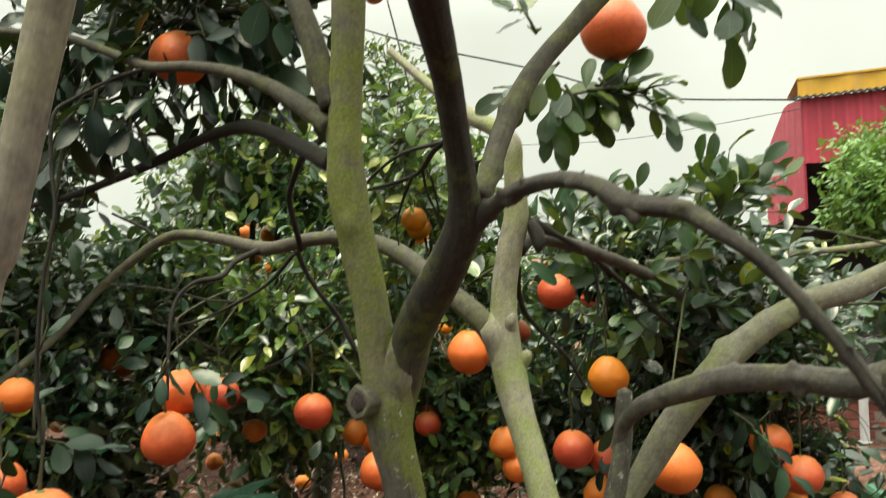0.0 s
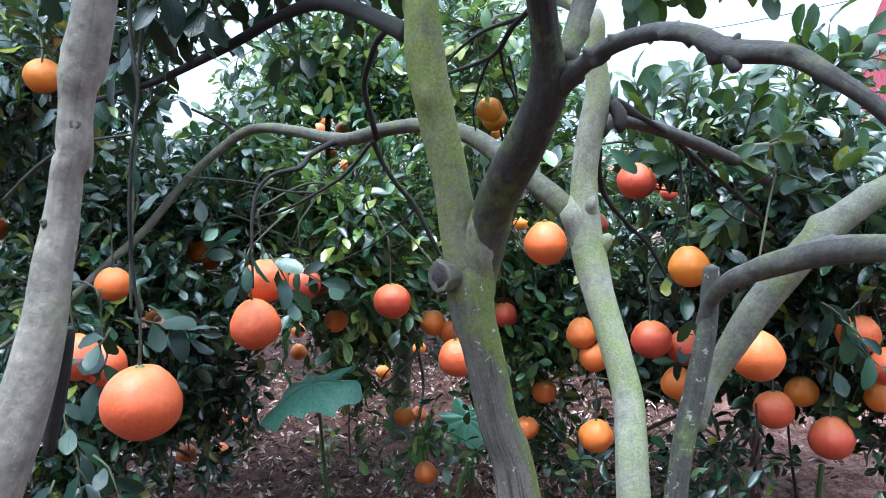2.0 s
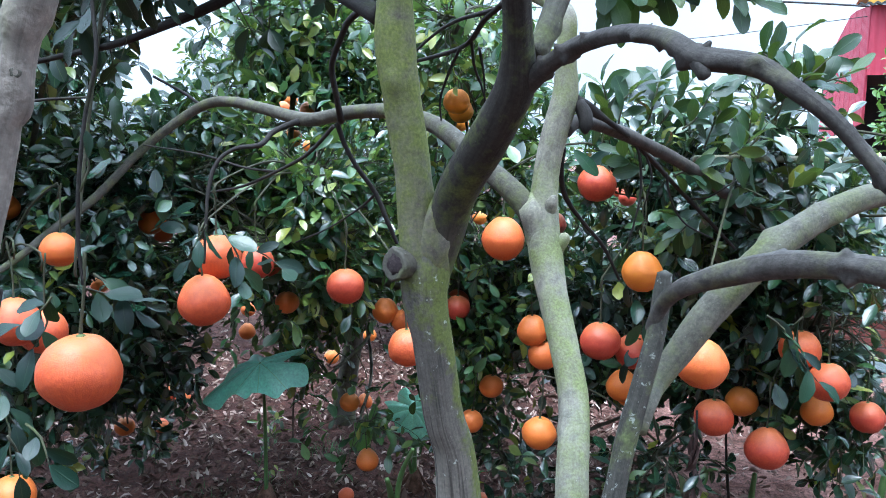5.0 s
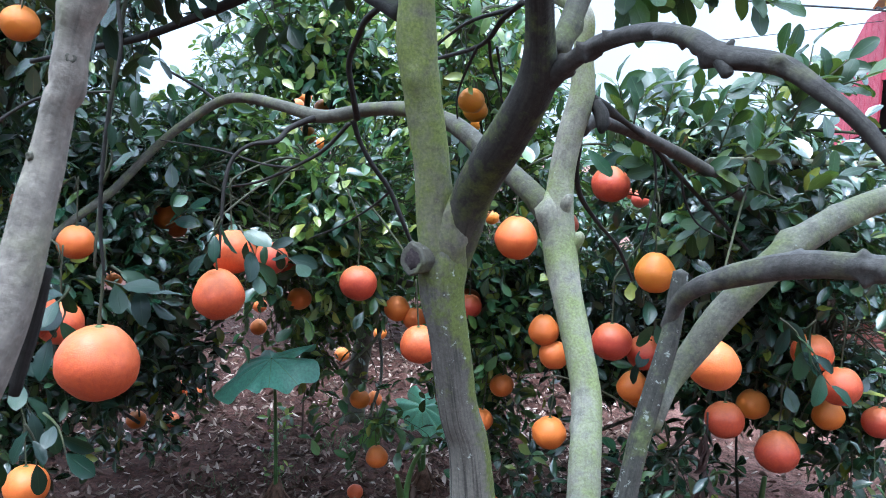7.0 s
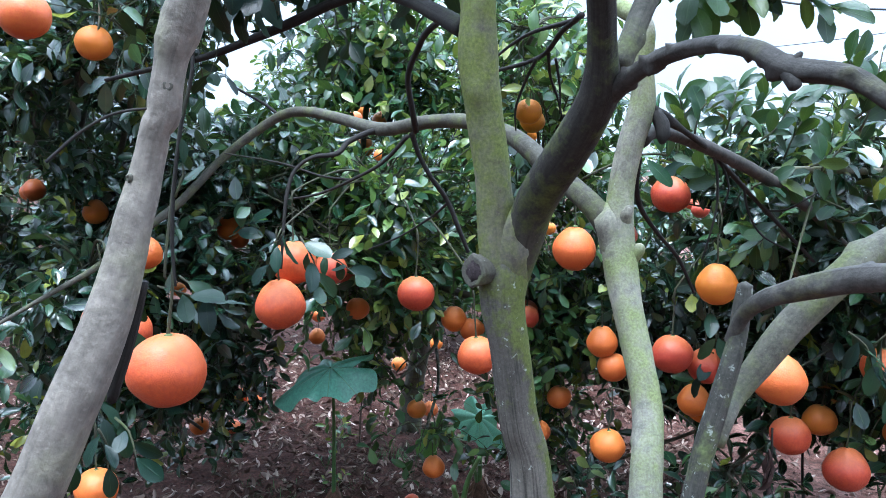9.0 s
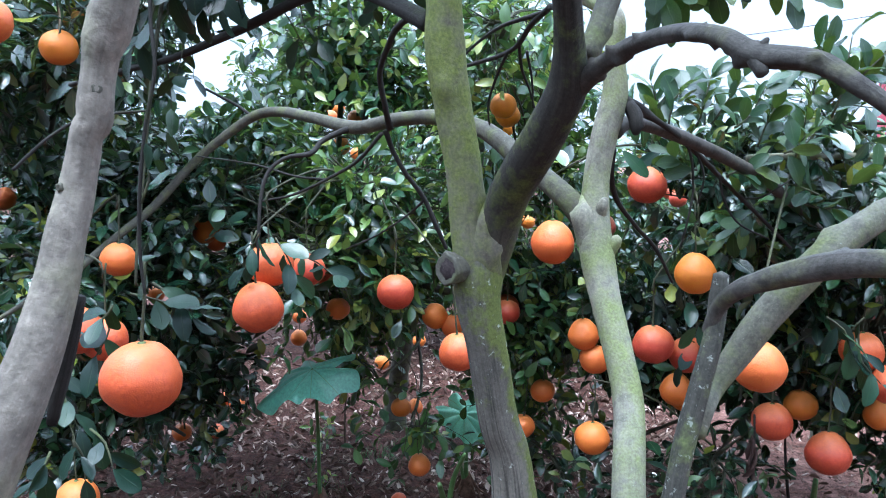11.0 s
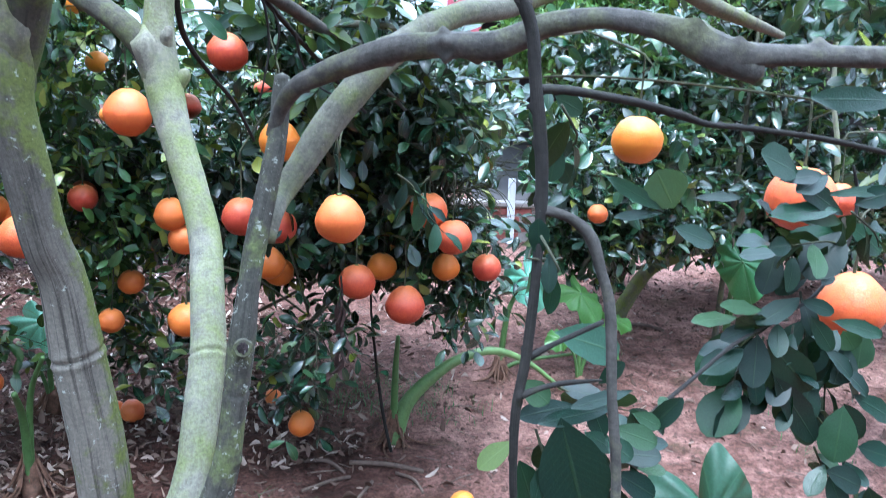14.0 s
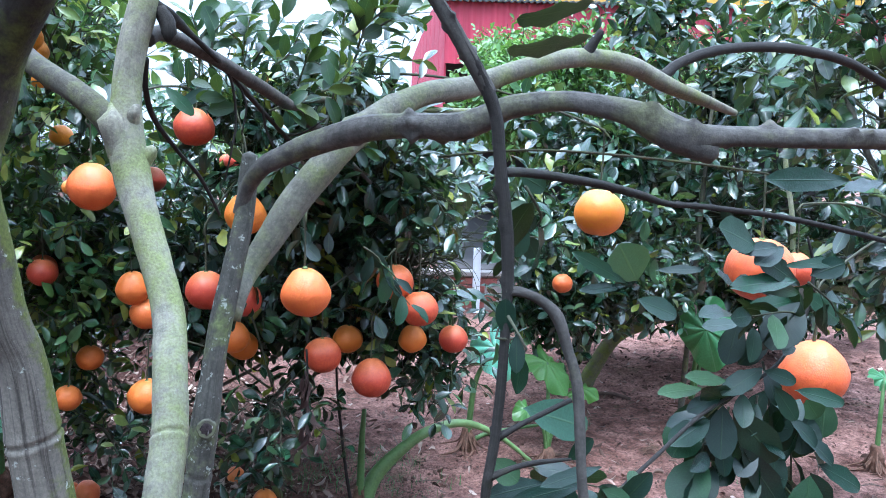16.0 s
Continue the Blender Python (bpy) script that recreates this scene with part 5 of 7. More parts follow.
def shoot(start, heading, length, size, leaves, twigs, droop=0.25, radius=0.0022):
    """One leafy shoot: a thin bent twig with alternate leaves. Adds to the lists."""
    d = unit(np.array(heading, float))
    p = np.array(start, float)
    k = max(3, int(length / 0.035))
    rows = [(*p, radius)]
    turn = rng.uniform(0, 6.28)
    for i in range(k):
        d = unit(d + rng.normal(0, 0.13, 3) + np.array((0, 0, -droop * 0.25)))
        p = p + d * length / k
        rows.append((*p, radius * (1 - 0.6 * (i + 1) / k)))
        turn += 2.4 + rng.uniform(-0.4, 0.4)
        ref = unit(np.cross(d, (0.1, 0.2, 1.0)))
        up = np.cross(ref, d)
        out = ref * math.cos(turn) + up * math.sin(turn)
        for extra in range(2 if i == k - 1 else 1):
            ax = unit(out * rng.uniform(0.6, 1.1) + d * rng.uniform(0.3, 0.9) + np.array((0, 0, 0.30 - droop * rng.uniform(0.0, 0.9))))
            nm = unit(np.array((0, -0.3, 1.0)) * rng.uniform(0.5, 1.3) + rng.normal(0, 0.42, 3))
            leaves[0].append(p), leaves[1].append(ax), leaves[2].append(nm), leaves[3].append(size * rng.uniform(0.6, 1.25))
            out = -out
    twigs.append(tube(rows, 4, 0.05, 0))


def crown_of(tree, lobes, root, leaf, limb_bark, seed):
    """Limbs from the root to every lobe, boughs inside it and leafy shoots along the boughs."""
    global rng
    rng = np.random.RandomState(seed)
    leaves, twigs = ([], [], [], []), []
    root = np.array(root, float)
    for (centre, size, count, length) in lobes:
        c, s = np.array(centre), np.array(size)
        base = c - np.array((0, 0, 0.35)) * s
        mid = (root + base) / 2 + rng.normal(0, 0.08, 3)
        w = 0.006 + 0.012 * min(1.0, count / 100)
        part("limb", mesh_from("limb", *tube([(*root, w * 1.5), (*mid, w * 1.15), (*base, w)], 8, 0.06, 0.06, (0, 0, 0), seed)[:2], limb_bark, None), tree)
        count, length = round(count * (4.2 if length < 0.1 else 2.2)), length * (0.77 if length < 0.1 else 0.84)
        boughs = max(3, count // 7)
        for bgh in range(boughs):
            d = unit(rng.normal(0, 1, 3))
            tip = c + d * s * rng.uniform(0.75, 1.0)
            knee = (base + tip) / 2 + rng.normal(0, 0.10, 3) * s
            rows = [(*base, 0.006), (*knee, 0.0045), (*tip, 0.0025)]
            twigs.append(tube(rows, 5, 0.07, 0.0))
            q = spline(rows, 0.03)[:, :3]
            for j in range(max(1, round(count / boughs))):
                f = rng.uniform(0.3, 1.0)
                at_ = q[int(f * (len(q) - 1))]
                out = unit((at_ - c) / s + rng.normal(0, 0.7, 3) + np.array((0, -0.3, 0.25)))
                shoot(at_, out, rng.uniform(0.12, 0.24), length, leaves, twigs, rng.uniform(0.1, 0.9))
    twigs = clear_twigs(twigs, np.array(tree.location))
    for c, dia, hue, pear in FRUIT:
        top = np.array((c[0], c[1], c[2] + dia * 0.5 + 0.12)) - np.array(tree.location)
        near = min(lobes, key=lambda q: np.linalg.norm(np.array(q[0]) - top))
        if math.dist(BEARER[c], np.array(near[0]) + np.array(tree.location)) < 1e-4:
            q = np.array(near[0])
            k = (top + q) / 2 + np.array((0, 0, 0.05))
            twigs.append(tube([(*q, 0.004), (*k, 0.0035), (*(top + np.array((0, 0, 0.01))), 0.0026), (*(top - np.array((0, 0, 0.03))), 0.0022)], 5, 0.04, 0.0))
    v, f, u = join(twigs)
    tagged(part("branchwork", mesh_from("branchwork", v, f, BARK_TWIG, u), tree), "", "", "", "stuff")
    kept = open_side([np.asarray(a, float) for a in leaves], np.array(tree.location))
    return tagged(part("crown", leaf_mesh("crown", *kept, leaf), tree), "", "", "", "stuff")


ALL_LOBES = [q[0] for group in LOBES.values() for q in group]
BEARER = {c: min(ALL_LOBES, key=lambda q: math.dist(q, (c[0], c[1], c[2] + 0.18))) for c, dia, hue, pear in FRUIT}
ALLEY = np.array((0.06, 0.10, 1.43))


def clear_twigs(twigs, origin):
    """Twigs that would hang before a fruit are cut back."""
    ends = np.cumsum([len(t[0]) for t in twigs])
    points = np.vstack([np.asarray(t[0], float) for t in twigs]) + origin
    bad = np.zeros(len(points), bool)
    for c, dia, hue, pear in FRUIT:
        way = ALLEY - np.array(c)
        reach = np.linalg.norm(way)
        way = way / reach
        rel = points - np.array(c)
        along = rel @ way
        off = np.linalg.norm(rel - along[:, None] * way, axis=1)
        bad |= (along > -0.2 * dia) & (along < reach) & (off < 0.52 * dia * (1 - along / reach))
    return [t for t, hit in zip(twigs, np.split(bad, ends[:-1])) if not hit.any()]


def open_side(leaves, origin):
    """The crowns are thinned towards the alley: fruit and bare limbs hang clear of most leaves there."""
    place, axis, normal, length = leaves
    mid = place + axis * (length * 0.5)[:, None] + origin
    gone = np.zeros(len(mid), bool)
    clear = [(np.array(c), dia * 0.5) for c, dia, hue, pear in FRUIT]
    for name in ("far_limb", "right_limb", "back_limb", "left_branch_mid"):
        clear += [(q[:3], q[3]) for q in spline(STEMS[name], 0.03)]
    clear += [(np.array((3.02, 6.22, 0.1 * k)), 0.06) for k in range(2, 8)] + [(np.array((6.13, 4.99, 0.1 * k)), 0.05) for k in range(13, 21)]
    clear += [(np.array((2.5 + 0.11 * k, 6.56 - 0.048 * k, 0.28)), 0.07) for k in range(8)]
    for c, r in clear:
        way = ALLEY - c
        reach = np.linalg.norm(way)
        way = way / reach
        rel = mid - c
        along = rel @ way
        off = np.linalg.norm(rel - along[:, None] * way, axis=1)
        gone |= (along > -0.01) & (along < reach) & (off < r * 1.05 * (1 - along / reach) + length * 0.36)
    # Slanted gap added in the leaves above one taro blade, to let light down
    rel = mid - np.array((-0.85, 2.85, 0.72))
    along = rel @ np.array((0.0, -0.45, 0.893))
    gone |= (along > 0) & (np.linalg.norm(rel - along[:, None] * np.array((0.0, -0.45, 0.893)), axis=1) < 0.15)
    gone &= rng.rand(len(mid)) > 0.03
    return place[~gone], axis[~gone], normal[~gone], length[~gone]

# ---- ground ----
def ground_height(x, y):
    w = Vector((x, y, 0))
    h = 0.03 * noise.noise(w * 0.7) + 0.018 * noise.noise(w * 2.3) + 0.014 * noise.noise(w * 6.0) + 0.011 * noise.noise(w * 15.0) + 0.006 * noise.noise(w * 33.0)
    return h


def axis_lines(lo, hi, step, far):
    near = list(np.arange(lo, hi, step))
    left, right, g = [], [], step * 3
    a, b = lo, hi
    while b < far:
        a, b, g = a - g, b + g, g * 1.5
        left.append(a), right.append(b)
    return left[::-1] + near + right


gx, gy = axis_lines(-3.0, 5.0, 0.027, 400), axis_lines(1.0, 6.2, 0.027, 400)
gv = [(x, y, ground_height(x, y) if abs(x) < 20 and abs(y) < 25 else 0.0) for y in gy for x in gx]
gf = [(j * len(gx) + i, j * len(gx) + i + 1, (j + 1) * len(gx) + i + 1, (j + 1) * len(gx) + i) for j in range(len(gy) - 1) for i in range(len(gx) - 1)]
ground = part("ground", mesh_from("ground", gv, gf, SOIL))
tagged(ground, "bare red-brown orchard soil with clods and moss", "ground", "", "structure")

# ---- the near tree ----
LABELS = {"front_trunk": ("trunk", BARK_FRONT, 26, 3), "second_trunk": ("trunk", BARK_PALE, 24, 7), "right_trunk": ("trunk", BARK_SPECKLED, 22, 9)}
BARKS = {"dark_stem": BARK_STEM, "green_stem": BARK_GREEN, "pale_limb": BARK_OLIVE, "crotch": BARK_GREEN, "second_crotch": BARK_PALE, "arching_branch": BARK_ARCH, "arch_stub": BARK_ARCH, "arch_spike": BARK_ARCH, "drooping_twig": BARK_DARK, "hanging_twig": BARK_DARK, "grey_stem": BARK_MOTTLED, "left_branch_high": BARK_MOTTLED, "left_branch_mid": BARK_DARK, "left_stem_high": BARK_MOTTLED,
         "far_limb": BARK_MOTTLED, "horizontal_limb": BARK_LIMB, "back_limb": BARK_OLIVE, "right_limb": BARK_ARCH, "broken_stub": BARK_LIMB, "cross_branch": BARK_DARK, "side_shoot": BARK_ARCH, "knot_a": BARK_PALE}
tree = thing("citrus_tree", "low-branching pomelo tree with mossy grey trunks and arching limbs", "tree", (0.06, 1.0, 0))
T0 = Vector((0.06, 1.0, 0))


KNOTTY = ("arching_branch", "drooping_twig", "cross_branch", "side_shoot", "horizontal_limb", "dark_fall", "right_twig", "cross_twig_a")


def rooted(name):
    rows = STEMS[name]
    x, y, z, r = rows[0]
    return [(x + (0.07 - x) * 0.9, 1.02, -0.05, 0.062), (x + (0.07 - x) * 0.7, 1.02, 0.25, 0.055), (x + (0.07 - x) * 0.35, 1.01, 0.5, 0.048)] + rows


def limb_part(me_name, rows, mat, sides, knobs, seed, rings=(), knotty=False):
    v, f, u = tube(rows, sides, 0.003 if sides > 21 or knotty else 0.008, 0.15 if knotty and rows[-1][3] < 0.006 else 0.07 if knotty else 0.05, T0, seed, knobs, rings, 0.5, 2.1 if knotty else 1.0)
    return part(me_name, mesh_from(me_name, v, f, mat, u), tree)


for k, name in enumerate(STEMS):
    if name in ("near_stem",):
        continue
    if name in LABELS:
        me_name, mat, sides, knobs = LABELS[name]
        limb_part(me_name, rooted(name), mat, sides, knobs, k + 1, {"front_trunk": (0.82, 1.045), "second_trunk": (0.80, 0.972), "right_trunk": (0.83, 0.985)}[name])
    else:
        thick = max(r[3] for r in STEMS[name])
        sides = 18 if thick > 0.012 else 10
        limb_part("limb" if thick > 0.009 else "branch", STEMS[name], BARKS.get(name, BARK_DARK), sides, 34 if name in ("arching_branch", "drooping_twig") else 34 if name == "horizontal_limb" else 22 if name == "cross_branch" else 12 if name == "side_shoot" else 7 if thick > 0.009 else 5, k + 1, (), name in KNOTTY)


def pruned_stub(at_, heading, radius, length):
    """A short sawn-off stub with a callused rim and a grey cut face."""
    a, d = np.array(at_), unit(np.array(heading, float))
    rows = [(*(a - d * length), radius * 1.05), (*(a - d * length * 0.4), radius * 0.98), (*a, radius * 1.08), (*(a + d * radius * 0.14), radius * 0.92)]
    v, f, u = tube(rows, 24, 0.002, 0.14, T0, 77, 0, (), -0.5)
    stub = part("pruned_stub", mesh_from("pruned_stub", v, f, BARK_MOTTLED, u), tree, "sawn-off stub with a callused rim")
    rows = [(*(a - d * radius * 0.35), radius * 0.80), (*(a + d * radius * 0.03), radius * 0.76)]
    v, f, u = tube(rows, 22, 0.002, 0.16, T0, 5, 0, (), -0.2)
    part("cut_face", mesh_from("cut_face", v, f, CUT_WOOD, u), stub, "weathered grey-brown cut wood")


pruned_stub((-0.067, 0.966, 1.363), (-0.60, -0.79, 0.04), 0.0170, 0.03)
pruned_stub((0.187, 0.990, 1.046), (-0.1, -1.0, 0.15), 0.010, 0.02)
limb_part("stub", [(0.128, 1.442, 1.385, 0.012), (0.130, 1.430, 1.404, 0.010), (0.133, 1.424, 1.416, 0.0075), (0.132, 1.421, 1.420, 0.005)], BARK_PALE, 18, 5, 91)
# Leaf lobes out of view overhead, added to shade the near stems
OVERHEAD_SHADE = [((-1.5, 0.2, 2.2), (0.5, 0.4, 0.3), 26, 0.085), ((0.1, -0.9, 2.3), (0.9, 0.5, 0.3), 24, 0.085), ((1.7, -0.2, 2.3), (0.5, 0.5, 0.3), 30, 0.085), ((0.3, 0.7, 2.65), (0.9, 0.6, 0.3), 40, 0.085)]
crown_of(tree, [((c[0] - T0.x, c[1] - T0.y, c[2]), s, k, l) for c, s, k, l in LOBES["main"] + OVERHEAD_SHADE], (-0.10, -0.05, 1.95), LEAF_NEAR, BARK_DARK, 11)

# near leaning stem of a neighbouring tree
lean = thing("leaning_citrus_stem", "bare pale grey citrus stem leaning close by", "tree", (-0.75, 0.30, 0))
v, f, u = tube([(-0.75, 0.30, -0.03, 0.022), (-0.68, 0.30, 0.35, 0.019), (-0.52, 0.285, 0.8, 0.017), (-0.36, 0.278, 1.1, 0.015)] + STEMS["near_stem"][::-1], 22, 0.003, 0.06, (-0.75, 0.30, 0), 41, 0, (1.4965, 1.5255))
part("trunk", mesh_from("trunk", v, f, BARK_NEAR, u), lean)

v, f, u = tube([(-0.1173, 0.3500, 1.4377, 0.0016), (-0.1213, 0.3500, 1.4252, 0.0026), (-0.1252, 0.3500, 1.4124, 0.0029), (-0.1292, 0.3500, 1.3995, 0.0027), (-0.1315, 0.3500, 1.3904, 0.0018)], 14, 0.003, 0.08, (-0.75, 0.30, 0), 8, 1)
part("snag", mesh_from("snag", v, f, BARK_DARK, u), lean, "dark dead snag")

# old branch scars, sunk eyes in the bark
for k, (t, side, r) in enumerate(((1.4560, 0.45, 0.0016), (1.4260, 0.35, 0.0012), (1.5085, 0.55, 0.0013), (1.4760, -0.4, 0.0010))):
    rows = sorted(STEMS["near_stem"], key=lambda q: abs(q[2] - t))[0]
    d = unit(np.array((side, -1.0, 0.05)))
    q = np.array((rows[0], rows[1], t)) + d * rows[3] * 0.98 - np.array((-0.75, 0.30, 0))
    v, f, u = tube([(*(q - d * r), r * 1.7), (*(q - d * r * 0.1), r * 1.35), (*(q + d * r * 0.12), r * 0.7)], 14, 0.001, 0.2, (0, 0, 0), 30 + k, 0, (), -1.2)
    part("branch_scar", mesh_from("branch_scar", v, f, BARK_MOTTLED, u), lean, "healed-over branch scar")

# ---- background trees ----
def orchard_tree(lobes, foot, fork, leaf, seed, label, group=""):
    t = thing("citrus_tree", label, "tree", (foot[0], foot[1], 0), "pomelo trees in the orchard")
    f0 = np.array((foot[0], foot[1], 0))
    fk = np.array(fork) - f0
    v, f, u = tube([(0, 0, -0.05, 0.07), (0.01, 0, 0.2, 0.055), (*(fk * 0.6 + np.array((0.02, 0.01, 0))), 0.048), (*fk, 0.04)], 14, 0.03, 0.06, (0, 0, 0), seed, 5)
    part("trunk", mesh_from("trunk", v, f, BARK_MOTTLED, u), t)
    crown_of(t, [((c[0] - f0[0], c[1] - f0[1], c[2]), s, k, l) for c, s, k, l in lobes], fk, leaf, BARK_MOTTLED, seed)
    return t


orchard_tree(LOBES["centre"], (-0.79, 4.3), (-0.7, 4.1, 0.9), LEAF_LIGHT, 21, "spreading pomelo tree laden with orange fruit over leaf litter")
orchard_tree(LOBES["left"], (-2.6, 3.7), (-2.2, 3.5, 0.8), LEAF, 22, "dense dark pomelo tree hung with small orange fruit")
orchard_tree(LOBES["right"], (1.5, 4.4), (1.5, 4.0, 0.8), LEAF, 23, "dense dark pomelo tree bowed down with red fruit")
orchard_tree(LOBES["far_right"], (3.05, 4.6), (3.3, 4.7, 0.7), LEAF, 24, "pomelo tree with a leaning trunk above bare soil")
orchard_tree(LOBES["near_right"], (3.4, 1.9), (2.9, 2.1, 1.1), LEAF, 25, "pomelo tree with low leafy boughs")
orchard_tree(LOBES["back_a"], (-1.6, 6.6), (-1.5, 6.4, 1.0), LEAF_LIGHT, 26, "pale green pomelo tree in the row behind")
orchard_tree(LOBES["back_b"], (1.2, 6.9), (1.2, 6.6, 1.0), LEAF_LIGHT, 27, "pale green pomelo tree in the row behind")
orchard_tree(LOBES["back_c"], (4.6, 6.2), (4.5, 6.2, 1.0), LEAF_BRIGHT, 28, "bright green pomelo tree in front of the red shed")
orchard_tree(LOBES["back_d"], (-4.2, 5.2), (-4.0, 5.1, 1.0), LEAF, 29, "dark pomelo tree at the side of the row")

# Unseen trees added behind the path close the place and block light from there
BEHIND = [((0, -0.2, 2.1), (1.4, 1.0, 1.0), 150, 0.17), ((0.2, -0.3, 0.9), (1.3, 0.9, 0.6), 90, 0.17)]
for k, (x, y) in enumerate(((-2.6, -1.9), (-0.8, -2.5), (1.0, -2.6), (2.7, -1.9), (4.2, -0.4), (-4.0, -0.2), (-4.6, 2.0))):
    orchard_tree([((x + c[0], y + c[1], c[2]), s, n, l) for c, s, n, l in BEHIND], (x, y), (x, y, 0.8), LEAF, 50 + k, "unseen dense pomelo tree added behind the path to block light")

# ---- fruit ----
def fruit_mesh(name, neck, flat, seed):
    verts, faces, n, m = [], [], 36, 24
    for i in range(m + 1):
        th = math.pi * i / m
        for j in range(n):
            a = 2 * math.pi * j / n
            z, r = math.cos(th) * flat, math.sin(th)
            r *= 1.0 - neck * max(0.0, math.cos(th)) ** 1.1
            z += neck * 0.5 * max(0.0, math.cos(th)) ** 2
            z -= (0.09 - 0.3 * neck) * math.exp(-(math.sin(th) / 0.16) ** 2) * (1 if z > 0 else -0.5)
            w = Vector((r * math.cos(a) * 1.2 + seed, r * math.sin(a) * 1.2, z * 1.2))
            k = 0.5 * (1 + 0.05 * noise.noise(w) + 0.02 * noise.noise(w * 3))
            verts.append((r * math.cos(a) * k, r * math.sin(a) * k, z * k))
    for i in range(m):
        for j in range(n):
            faces.append((i * n + j, (i + 1) * n + j, (i + 1) * n + (j + 1) % n, i * n + (j + 1) % n))
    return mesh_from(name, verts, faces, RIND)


FRUIT_MESH = [fruit_mesh("pomelo", 0.0, 0.96, 1.0), fruit_mesh("pomelo", 0.13, 0.97, 5.0), fruit_mesh("pomelo", 0.05, 0.93, 9.0), fruit_mesh("pomelo", 0.12, 0.98, 13.0)]


def fruit_label(h):
    return "ripe pomelo with a " + ("red-orange" if h > 0.8 else "deep orange" if h > 0.45 else "yellow-orange") + " pitted rind"


frng = np.random.RandomState(3)
CALYX = plain("green_calyx", (0.10, 0.14, 0.04), 0.6, 60)
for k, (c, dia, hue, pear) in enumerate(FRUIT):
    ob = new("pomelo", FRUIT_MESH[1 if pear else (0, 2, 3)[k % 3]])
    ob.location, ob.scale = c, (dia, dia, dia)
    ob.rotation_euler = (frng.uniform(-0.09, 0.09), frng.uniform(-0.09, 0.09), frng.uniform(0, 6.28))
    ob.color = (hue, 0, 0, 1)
    tagged(ob, fruit_label(hue) + " hanging on its twig", "pomelo", "pomelos hanging in the trees")
    top = 0.5 + 0.13 / dia
    v, f, u = tube([(0, 0, 0.42, 0.035), (0.01, 0.0, 0.56, 0.022), (frng.uniform(-0.04, 0.04), 0.0, (0.56 + top) / 2, 0.020), (0, 0, top, 0.022)], 6, 0.1, 0.0)
    part("stalk", mesh_from("stalk", v, f, BARK_TWIG, u), ob)
    v, f, u = tube([(0, 0, 0.43 + 0.07 * pear, 0.07), (0, 0, 0.465 + 0.07 * pear, 0.05)], 8, 0.05, 0.15, (0, 0, 0), k)
    part("calyx", mesh_from("calyx", v, f, CALYX, u), ob)
for k, (x, y, dia, hue) in enumerate(FALLEN):
    ob = new("fallen_pomelo", FRUIT_MESH[(0, 2, 3)[k % 3]])
    ob.location, ob.scale = (x, y, ground_height(x, y) + dia * 0.44), (dia, dia, dia)
    ob.rotation_euler = (frng.uniform(0.6, 2), frng.uniform(-1, 1), frng.uniform(0, 6))
    ob.color = (hue, 0, 0, 1)
    tagged(ob, "fallen " + fruit_label(hue)[5:] + " lying on the soil", "pomelo", "fallen pomelos")

# ---- leafy sprigs close to the path ----
def leaf_single(k, mat):
    tv, tf, tuv = BROAD_LEAVES[k]
    return mesh_from("leaf", tv, tf, mat, tuv)


BROAD_LEAVES = [leaf_template(0.18, 0.12, 0.2, 0.95), leaf_template(0.35, 0.26, -0.25, 0.85), leaf_template(0.10, -0.06, 0.15, 1.0), leaf_template(0.28, 0.36, 0.3, 0.9), leaf_template(0.5, 0.16, -0.2, 0.82)]
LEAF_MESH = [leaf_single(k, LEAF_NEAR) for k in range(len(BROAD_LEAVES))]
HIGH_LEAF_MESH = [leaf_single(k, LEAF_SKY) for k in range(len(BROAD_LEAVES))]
srng = np.random.RandomState(19)
for a, b, n, size in SPRIGS:
    a, b = np.array(a), np.array(b)
    d = unit(b - a)
    mid = (a + b) / 2 + srng.normal(0, 0.01, 3)
    w = min(1.0, a[1] / 1.3)
    v, f, u = tube([(*a, 0.0026 * w), (*mid, 0.0021 * w), (*b, 0.0012 * w)], 7, 0.02, 0.04, tuple(T0))
    sprig = part("sprig", mesh_from("sprig", v, f, BARK_TWIG, u), tree)
    turn = srng.uniform(0, 6.28)
    for i in range(n):
        s = (i + 0.6) / n
        p = a * (1 - s) ** 2 + 2 * mid * s * (1 - s) + b * s * s if i < n - 1 else b
        turn += 2.4 + srng.uniform(-0.3, 0.3)
        ref = unit(np.cross(d, (0.1, 0.2, 1.0)))
        out = ref * math.cos(turn) + np.cross(ref, d) * math.sin(turn)
        ax = unit(out + d * srng.uniform(0.5, 1.1) + np.array((0, 0, srng.uniform(0.0, 0.4) if d[2] > 0.35 else -srng.uniform(0.1, 0.7)))) if i < n - 1 else unit(d + srng.normal(0, 0.2, 3))
        nm = unit(np.array((0, -0.5, 0.8)) + srng.normal(0, 0.4, 3))
        rot = frames(ax[None], nm[None])[0]
        L = size * srng.uniform(0.75, 1.15)
        m4 = Matrix([[*(rot[r] * L), p[r] - T0[r]] for r in range(3)] + [[0, 0, 0, 1]])
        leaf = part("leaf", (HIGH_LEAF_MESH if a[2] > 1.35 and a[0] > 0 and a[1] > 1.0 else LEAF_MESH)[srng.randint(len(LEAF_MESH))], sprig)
        leaf.matrix_basis = m4

